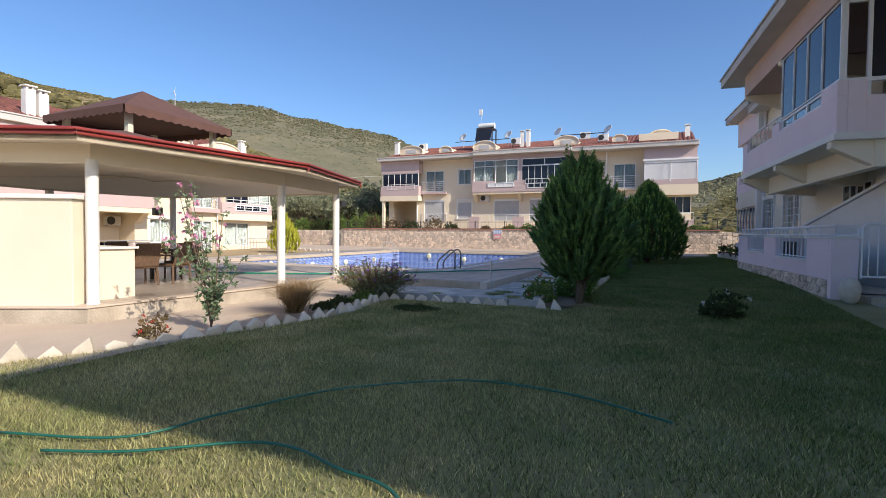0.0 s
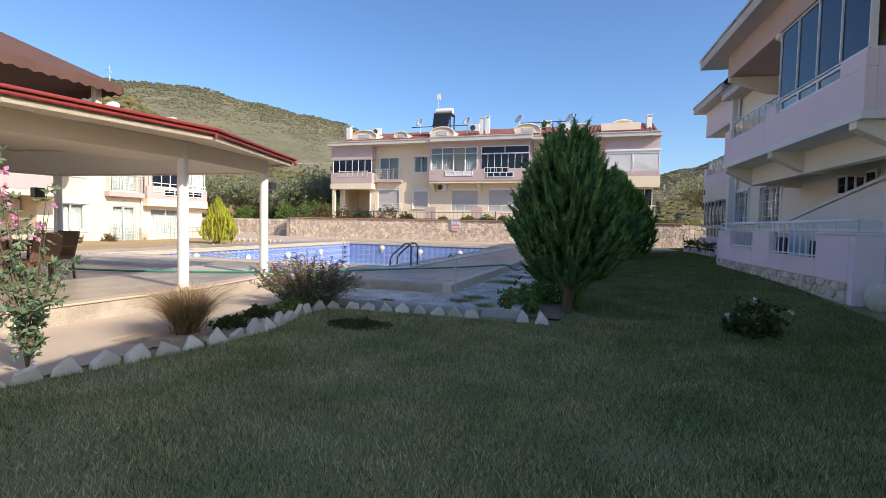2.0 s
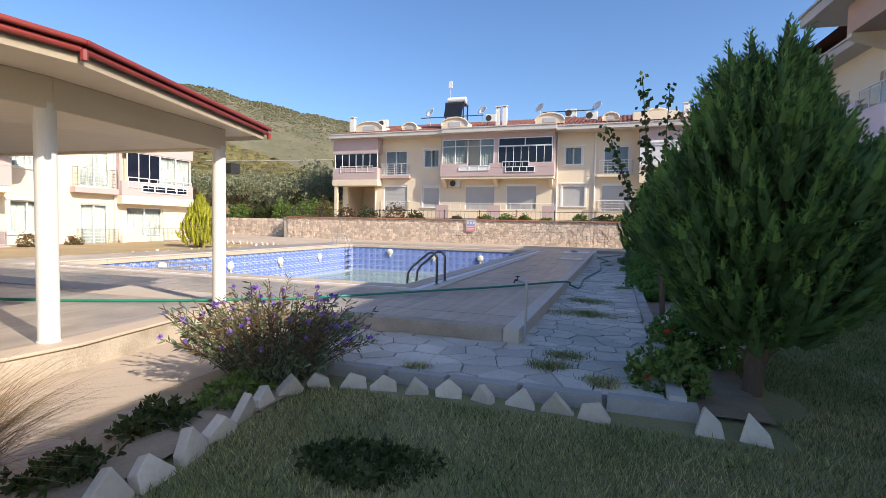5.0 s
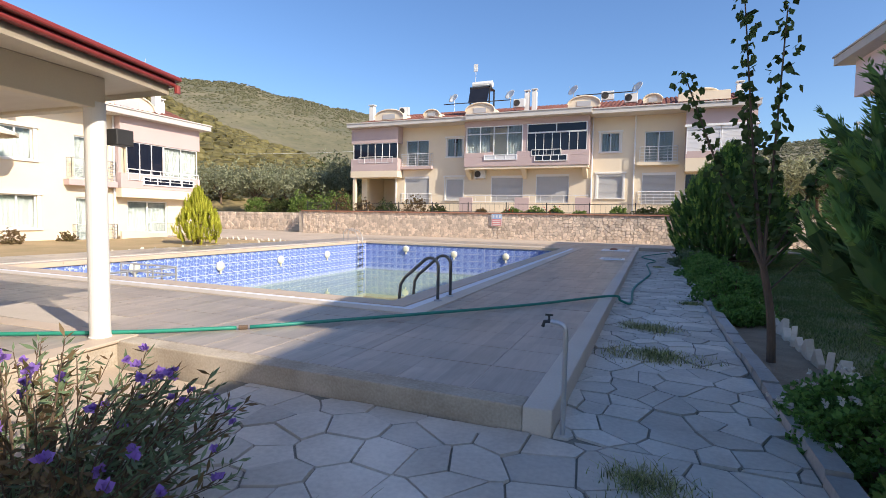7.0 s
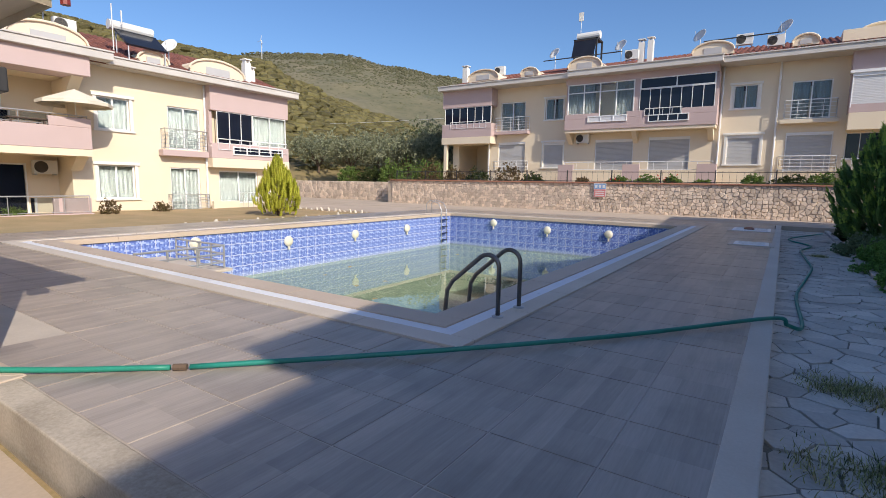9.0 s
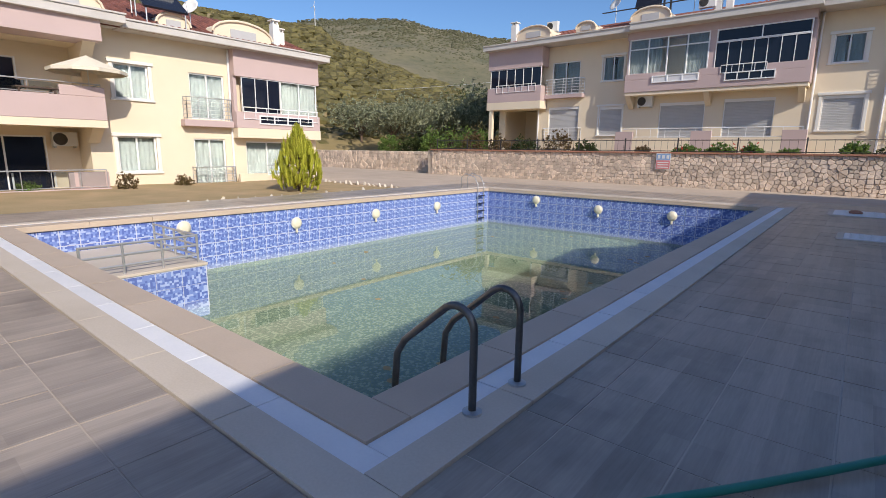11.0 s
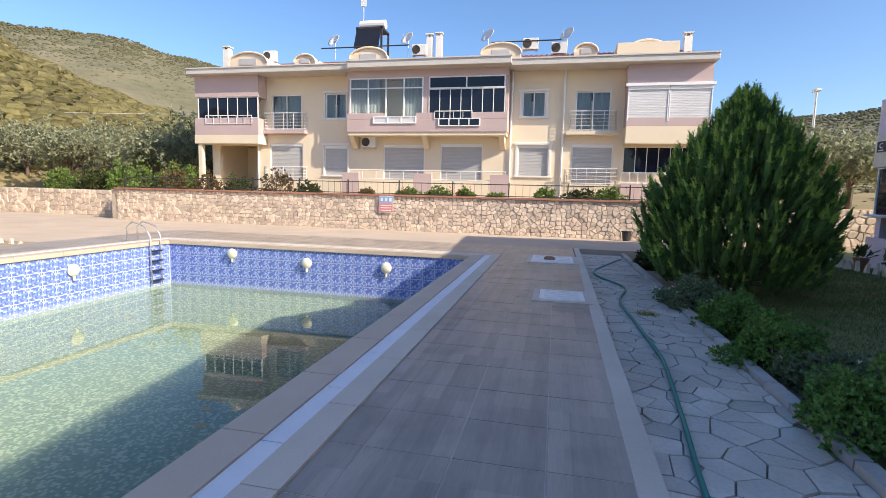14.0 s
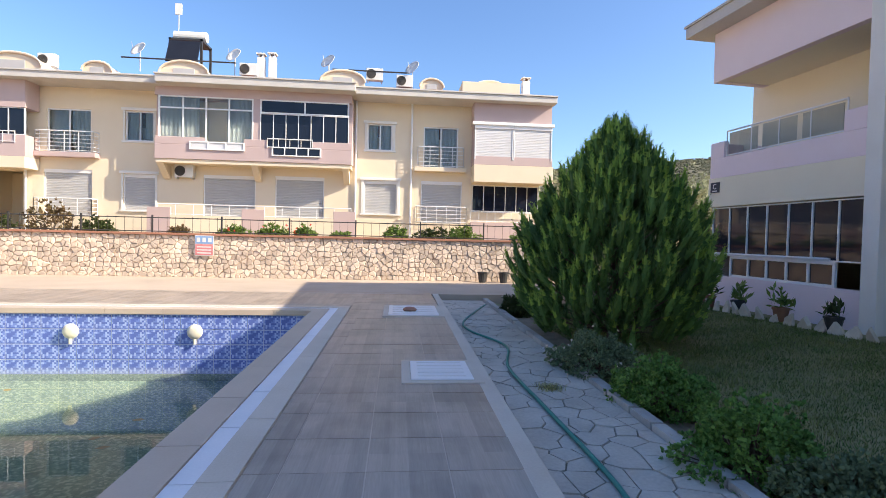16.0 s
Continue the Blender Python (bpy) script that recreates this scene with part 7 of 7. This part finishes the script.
for i, y in enumerate((27.8, 29.0, 30.2, 31.2, 32.2)):
    po = thing("potted_plant", (3.45 - 0.09 * (y - 28), y, 0.30), "leafy plant in a terracotta pot by the veranda" if i % 2 else "leafy plant in a black pot by the veranda", "potted plant", "pots at the veranda")
    part("pot", M().lathe([(0.11, 0), (0.16, 0.26), (0.175, 0.26), (0.175, 0.3), (0.14, 0.3), (0.13, 0.25)], 14), POT if i % 2 else BLACKPOT, po)
    lv_ = M()
    for _ in range(26):
        leaves(lv_, (rg.normal() * 0.08, rg.normal() * 0.08, 0.3 + abs(rg.normal()) * 0.15), 0.2, rg, 3, (0, 0, 1), 1.2, 0.3)
    part("foliage", lv_, SHRUB if i % 3 else DARKLEAF, po)
for x, y in ((-0.9, 37.55), (-0.2, 37.5), (-1.7, 37.6)):
    po = thing("black_bucket", (x, y, DECK - 0.01), "black plastic plant bucket at the stone wall", "bucket", "buckets at the wall")
    part("pot", M().lathe([(0.13, 0), (0.18, 0.36), (0.2, 0.36), (0.2, 0.4), (0.17, 0.4), (0.165, 0.34)], 14), BLACKPOT, po)
bl = M()
rb8 = np.random.default_rng(4)
for j in range(9):
    for k in range(14):
        th, ph = math.pi * j / 8, 2 * math.pi * k / 14
        q = 1 + 0.12 * noise.noise((math.sin(th) * math.cos(ph) * 1.5, math.sin(th) * math.sin(ph) * 1.5, math.cos(th) * 1.5))
        bl.v.append((0.2 * q * math.sin(th) * math.cos(ph), 0.2 * q * math.sin(th) * math.sin(ph), 0.27 - 0.29 * q * math.cos(th)))
bl.f += [(j * 14 + k, j * 14 + (k + 1) % 14, (j + 1) * 14 + (k + 1) % 14, (j + 1) * 14 + k) for j in range(8) for k in range(14)]
bd = thing("boulder", (3.62, 12.95, 0.06), "upright whitewashed boulder at the terrace gate", "boulder")
part("stone", bl, PAINTEDSTONE, bd, smooth=True)

# ---- grass blades ----
def grass(name, x0, y0, x1, y1, per, h, seed, material, label, edge=None):
    """Single short blades over a stretch of lawn."""
    rng = np.random.default_rng(seed)
    n = int((x1 - x0) * (y1 - y0) * per)
    x, y = rng.uniform(x0, x1, n), rng.uniform(y0, y1, n)
    if edge is not None:
        k = edge(x, y)
        x, y = x[k], y[k]
        n = len(x)
    dens = np.sin(x * 2.1 + 1.3 * np.sin(y * 1.7)) * np.sin(y * 2.6 + x * 0.7) + rng.normal(size=n) * 0.8
    k = dens > -1.0
    x, y = x[k], y[k]
    n = len(x)
    cx = np.round(x / 0.35)
    z = np.array([lawn_z(a, b) for a, b in zip(np.round(x, 1).tolist(), np.round(y, 1).tolist())])
    a = rng.uniform(0, 2 * math.pi, n)
    l = h * rng.uniform(0.45, 1.2, n)
    w = 0.0035 * rng.uniform(0.7, 1.6, n) * (1 if per > 2500 else 1.2)
    lean = l * rng.uniform(0.2, 1.0, n)
    b = rng.uniform(0, 2 * math.pi, n)
    v = np.empty((n, 3, 3))
    v[:, 0] = np.stack([x - w * np.cos(a), y - w * np.sin(a), z - 0.005], 1)
    v[:, 1] = np.stack([x + w * np.cos(a), y + w * np.sin(a), z - 0.005], 1)
    v[:, 2] = np.stack([x + lean * np.cos(b), y + lean * np.sin(b), z + l], 1)
    me = bpy.data.meshes.new(name)
    me.vertices.add(3 * n)
    me.vertices.foreach_set("co", v.ravel())
    me.loops.add(3 * n)
    me.loops.foreach_set("vertex_index", np.arange(3 * n, dtype=np.int32))
    me.polygons.add(n)
    me.polygons.foreach_set("loop_start", np.arange(0, 3 * n, 3, dtype=np.int32))
    me.update(calc_edges=True)
    me.validate()
    me.materials.append(material)
    tagged(new(name, me), label, "grass", "", "stuff")


def lawn_edge(x, y):
    left = np.interp(y, [0, 3, 4.5, 6.2, 7.2, 8.0, 9.6], [-6.6, -6.4, -5.85, -5.35, -5.2, -5.3, -5.4])
    return (x > left) & ((y < 9.55) | (x > -1.6)) & (np.hypot(x + 1.75, y - 10.6) > 0.5)




def lusher(x, y):
    """True where the greener grass grows: ever more often towards the house."""
    h = np.sin(x * 127.1 + y * 311.7) * 43758.5453
    return (h - np.floor(h)) < np.clip((x + 2.0) / 4.0, 0, 1)


grass("lawn_grass", -6.4, 0.6, 3.2, 10.5, 4600, 0.05, 1, GRASS, "short mown grass blades, green with straw-coloured ones", lambda x, y: lawn_edge(x, y) & ~lusher(x, y))
grass("lawn_grass_lush", -2.0, 0.6, 3.2, 10.5, 4600, 0.05, 4, LUSH, "short greener grass blades", lambda x, y: lawn_edge(x, y) & lusher(x, y))
grass("lawn_grass_mid", -1.62, 10.5, 3.2, 22.0, 3000, 0.045, 2, LUSH, "short mown grass blades", lawn_edge)
grass("lawn_grass_far", -1.62, 22.0, 3.5, 37.4, 2400, 0.045, 3, LUSH, "short mown grass blades", lawn_edge)
wd = M()
rw = np.random.default_rng(9)
for x, y, r in ((-3.25, 15.35, 0.42), (-3.2, 13.9, 0.48), (-3.25, 11.1, 0.24), (-3.39, 10.65, 0.2), (-2.9, 10.3, 0.2), (-4.6, 10.1, 0.12), (-2.6, 17.8, 0.2), (-3.0, 25.0, 0.15)):
    for _ in range(int(380 * r)):
        blades(wd, x + rw.normal() * r * 0.42, y + rw.normal() * r * 0.3, 0.09, 7, 0.08, 0.10, rw, 0.004, 2)
setting("path_weeds", wd, GRASS, "tufts of grass growing in the path joints", "grass", kind="stuff")

# ---- stones and tiles ----
rs = random.Random(5)


def tooth(m, h, w, d):
    """A pointed whitewashed edging stone."""
    c = M()
    k = [rs.uniform(0.85, 1.1) for _ in range(6)]
    prof = [(-w / 2, -0.1), (w / 2, -0.1), (w / 2 * k[0], h * rs.uniform(0.05, 0.5)), (w * rs.uniform(-0.2, 0.2), h * k[3]), (-w / 2 * k[4], h * rs.uniform(0.05, 0.5))]
    n_ = len(prof)
    c.add([(x, -d / 2, z) for x, z in prof] + [(x * 0.94, d / 2, z * 0.96) for x, z in prof], [tuple(range(n_)), tuple(range(n_, 2 * n_))[::-1]] + [(i, n_ + i, n_ + (i + 1) % n_, (i + 1) % n_) for i in range(n_)])
    o = part("edging_stone", c, PAINTEDSTONE, None, bevel=0.008)
    o.matrix_world = m
    return tagged(o, "whitewashed pointed edging stone set in the lawn edge", "edging stone", "edging stones")


def edging(pts, step, h0, h1):
    P = smooth_line([(x, y, 0) for x, y in pts], 30)
    run = 0.0
    for a, b in zip(P, P[1:]):
        run += (b - a).length
        if run >= step:
            run = 0.0
            d = b - a
            tooth(pose(b.x, b.y, lawn_z(b.x, b.y) + 0.01, rs.uniform(-24, 18), rs.uniform(-16, 16), math.degrees(math.atan2(d.y, d.x)) + rs.uniform(-22, 22)), rs.uniform(h0, h1), rs.uniform(0.19, 0.28), rs.uniform(0.06, 0.1))


edging([(-6.75, 2.2), (-6.45, 3.05), (-6.15, 3.72), (-5.92, 4.54), (-5.64, 5.47), (-5.4, 6.22), (-5.27, 7.23), (-5.3, 8.0), (-5.45, 8.75), (-5.42, 9.35), (-5.1, 9.62), (-4.26, 9.72), (-3.4, 9.72), (-2.9, 9.62)], 0.29, 0.12, 0.22)
edging([(-2.45, 9.68), (-1.7, 9.62)], 0.30, 0.18, 0.26)
edging([(-1.62, 12.6), (-1.62, 17.5)], 0.26, 0.2, 0.26)
edging([(3.45, 26.6), (3.2, 29.2), (2.95, 32.4)], 0.31, 0.24, 0.30)
edging([(-26.0, 28.0), (-23.0, 28.02), (-19.6, 28.0)], 0.34, 0.32, 0.40)
edging([(-19.45, 27.6), (-19.45, 24.0), (-19.45, 19.0)], 0.5, 0.28, 0.33)

kb = thing("path_kerb", (0, 0, 0), "weathered pale concrete kerb along the planted bed", "kerb")
KERB = mat("kerb_concrete", (0.46, 0.44, 0.41), (0.34, 0.325, 0.30), rough=0.9, scale=3, fine=40, bump=0.4, rnd=0.1)
y = 9.95
while y < 33.0:
    l = rs.uniform(0.45, 0.62)
    part("kerb_stone", M().prism([(-2.385 + rs.uniform(-0.01, 0.01), y + 0.005), (-2.245, y + 0.005), (-2.245, y + l - 0.005), (-2.385 + rs.uniform(-0.01, 0.01), y + l - 0.005)], -0.1, 0.17 + rs.uniform(-0.012, 0.012), 0.014), KERB, kb)
    y += l
x = -5.6
while x < -2.5:
    l = rs.uniform(0.5, 0.8)
    part("kerb_stone", M().prism([(x + 0.005, 9.86), (x + l - 0.005, 9.86), (x + l - 0.005, 10.0), (x + 0.005, 10.0)], -0.1, 0.115 + rs.uniform(-0.01, 0.01), 0.02), KERB, kb)
    x += l

# flagstones
fl = thing("flagstone_path", (0, 0, 0.0), "grey crazy-paved flagstone path beside the deck", "path")
polys = [p for p in cells(-6.4, -2.39, 10.02, 11.49, 0.30, rs, 0.46, 1.25)] + [p for p in cells(-3.86, -2.39, 11.5, 33.5, 0.25, rs, 0.47, 1.2)]
polys.sort(key=lambda p: p[0][1])
rest = M()
for i, p in enumerate(polys):
    p = shrunk(p, 0.0045)
    top = 0.10 + rs.uniform(-0.006, 0.008)
    if i < 300:
        part("flagstone", M().prism(p, 0.05, top, 0.005), FLAG, fl)
    else:
        rest.prism(p, 0.05, top, 0.005)
if rest.v:
    tagged(part("flagstone_rest", rest, FLAG, fl), kind="stuff")

# deck tiles: shared meshes
T_ = 0.6
full = mesh_of("deck_tile", M().prism([(0.004, 0.004), (T_ - 0.004, 0.004), (T_ - 0.004, T_ - 0.004), (0.004, T_ - 0.004)], -0.012, 0.0, 0.002), DECKTILE)
dt = thing("deck_tiling", (0, 0, DECK), "grey-brown wood-look floor tiles on the pool deck", "tiles")
rest, count = M(), 0
EDG = ((EX1, DY0 + 0.2, DX1 - 0.13, DY1), (-19.2, DY0 + 0.2, EX1, EY0), (-19.2, EY1, EX1, DY1), (-19.2, EY0, EX0, EY1))
for q, (x0, y0, x1, y1) in enumerate(EDG):
    nx, ny = math.ceil((x1 - x0) / T_), math.ceil((y1 - y0) / T_)
    for j in range(ny):
        for i in range(nx):
            b, a = x1 - i * T_, y0 + j * T_
            c, d = max(x0, b - T_), min(y1, a + T_)
            if b - c < 0.02 or d - a < 0.02 or (a < 11.9 and b < -8.6 and b > -14.5):
                continue
            near = q == 0 or (q == 1 and c > -14)
            if near and count < 300:
                count += 1
                whole = b - c > T_ - 0.01 and d - a > T_ - 0.01
                o = part("deck_tile", full if whole else M().prism([(0.003, 0.003), (b - c - 0.003, 0.003), (b - c - 0.003, d - a - 0.003), (0.003, d - a - 0.003)], -0.012, 0.0, 0.002), DECKTILE, dt)
                o.location = (c, a, rs.uniform(-0.0015, 0.0015))
            else:
                rest.prism([(c + 0.003, a + 0.003), (b - 0.003, a + 0.003), (b - 0.003, d - 0.003), (c + 0.003, d - 0.003)], -0.012, 0.0, 0.002)
tagged(part("deck_tile_rest", rest, DECKTILE, dt), kind="stuff")

# mosaic sheets on the pool walls
pt = thing("pool_tiling", (0, 0, 0), "blue mosaic tile sheets with pale joints on the pool walls", "tiles")
RW = (DECK - 0.10 - WATER + 0.02) / 4
fx, fy = (PX1 - PX0) / 28, (PY1 - PY0) / 45
ta = mesh_of("mosaic_tile", M().box(0.0095, -0.008, 0.0095, fx - 0.0095, 0.0, RW - 0.0095), MOSAIC)
tb_ = mesh_of("mosaic_tile", M().box(0.0, 0.0095, 0.0095, 0.008, fy - 0.0095, RW - 0.0095), MOSAIC)
for j in range(4):
    for i in range(28):
        part("mosaic_tile", ta, MOSAIC, pt).location = (PX0 + i * fx, PY1 + 0.02, WATER - 0.02 + j * RW)
    for i in range(45):
        part("mosaic_tile", tb_, MOSAIC, pt).location = (PX0 - 0.02, PY0 + i * fy, WATER - 0.02 + j * RW)
lo = M()
lo.box(PX1 + 0.005, PY0, -1.9, PX1 + 0.019, PY1, DECK - 0.1).box(PX0, PY0 - 0.019, -1.9, PX1, PY0 - 0.005, DECK - 0.1)
lo.box(PX0, PY1 + 0.005, -1.9, PX1, PY1 + 0.019, WATER - 0.03).box(PX0 - 0.019, PY0, -1.9, PX0 - 0.005, PY1, WATER - 0.03)
part("mosaic_lining", lo, MURK, pt, "dull mosaic lining below the water")


# rubble stones of the walls
def rubble(owner, x0, x1, z0, z1, yf, step, near, seed):
    """Irregular stones, each a low pillow proud of the mortar, facing -y."""
    rr = random.Random(seed)
    far_ = M()
    k = 0
    for p in cells(x0, x1, z0, z1, step, rr, 0.20, rr.uniform(1.2, 1.3), True):
        p = shrunk(p, 0.008)
        rough_edge = []
        for (a, b), (c, d) in zip(p, p[1:] + p[:1]):
            rough_edge += [(a + rr.uniform(-0.008, 0.008), b + rr.uniform(-0.008, 0.008)), ((a + c) / 2 + rr.uniform(-0.012, 0.012), (b + d) / 2 + rr.uniform(-0.012, 0.012))]
        p = rough_edge
        n_ = len(p)
        cx, cz = sum(a for a, b in p) / n_, sum(b for a, b in p) / n_
        o = rr.uniform(0.025, 0.06)
        m = M()
        inner = [(cx + (a - cx) * 0.84 + rr.uniform(-0.01, 0.01), yf - o - rr.uniform(0, 0.012), cz + (b - cz) * 0.84 + rr.uniform(-0.01, 0.01)) for a, b in p]
        verts = [(a, yf + 0.06, b) for a, b in p] + [(a, yf - o * 0.5, b) for a, b in p] + inner
        faces = [(i, (i + 1) % n_, n_ + (i + 1) % n_, n_ + i) for i in range(n_)] + [(n_ + i, n_ + (i + 1) % n_, 2 * n_ + (i + 1) % n_, 2 * n_ + i) for i in range(n_)] + [tuple(range(2 * n_, 3 * n_))]
        if near(cx) and k < 300:
            k += 1
            part("stone", m.add(verts, faces), RUBBLE, owner)
        else:
            far_.add(verts, faces)
    if far_.v:
        tagged(part("stone_rest", far_, RUBBLE2, owner), kind="stuff")


rw1 = thing("rubble_facing", (0, WY + 0.06, 0), "rough cream rubble stones facing the garden wall", "stone wall")
rubble(rw1, -26.6, 3.6, 0.24, 1.80, 0.0, 0.175, lambda x: -12.6 < x < -3.0, 1)
rw2 = thing("rubble_facing", (0, WY + 2.06, 0), "rough cream rubble stones facing the set-back wall", "stone wall")
rubble(rw2, -56.0, -28.4, 0.24, 1.70, 0.0, 0.26, lambda x: False, 2)
rw3 = thing("rubble_facing", (0, WY + 0.06, 0), "rough cream rubble stones facing the wall beyond the lawn", "stone wall")
rubble(rw3, 3.61, 14.0, 0.1, 1.75, 0.0, 0.26, lambda x: False, 3)
rp = thing("rubble_plinth", pose(3.4, 13.4, 0, 0, 0, -85), "rough cream rubble stones at the foot of the terrace wall", "stone plinth")
rubble(rp, -8.5, -0.22, 0.0, 0.5, 0.03, 0.16, lambda x: True, 4)
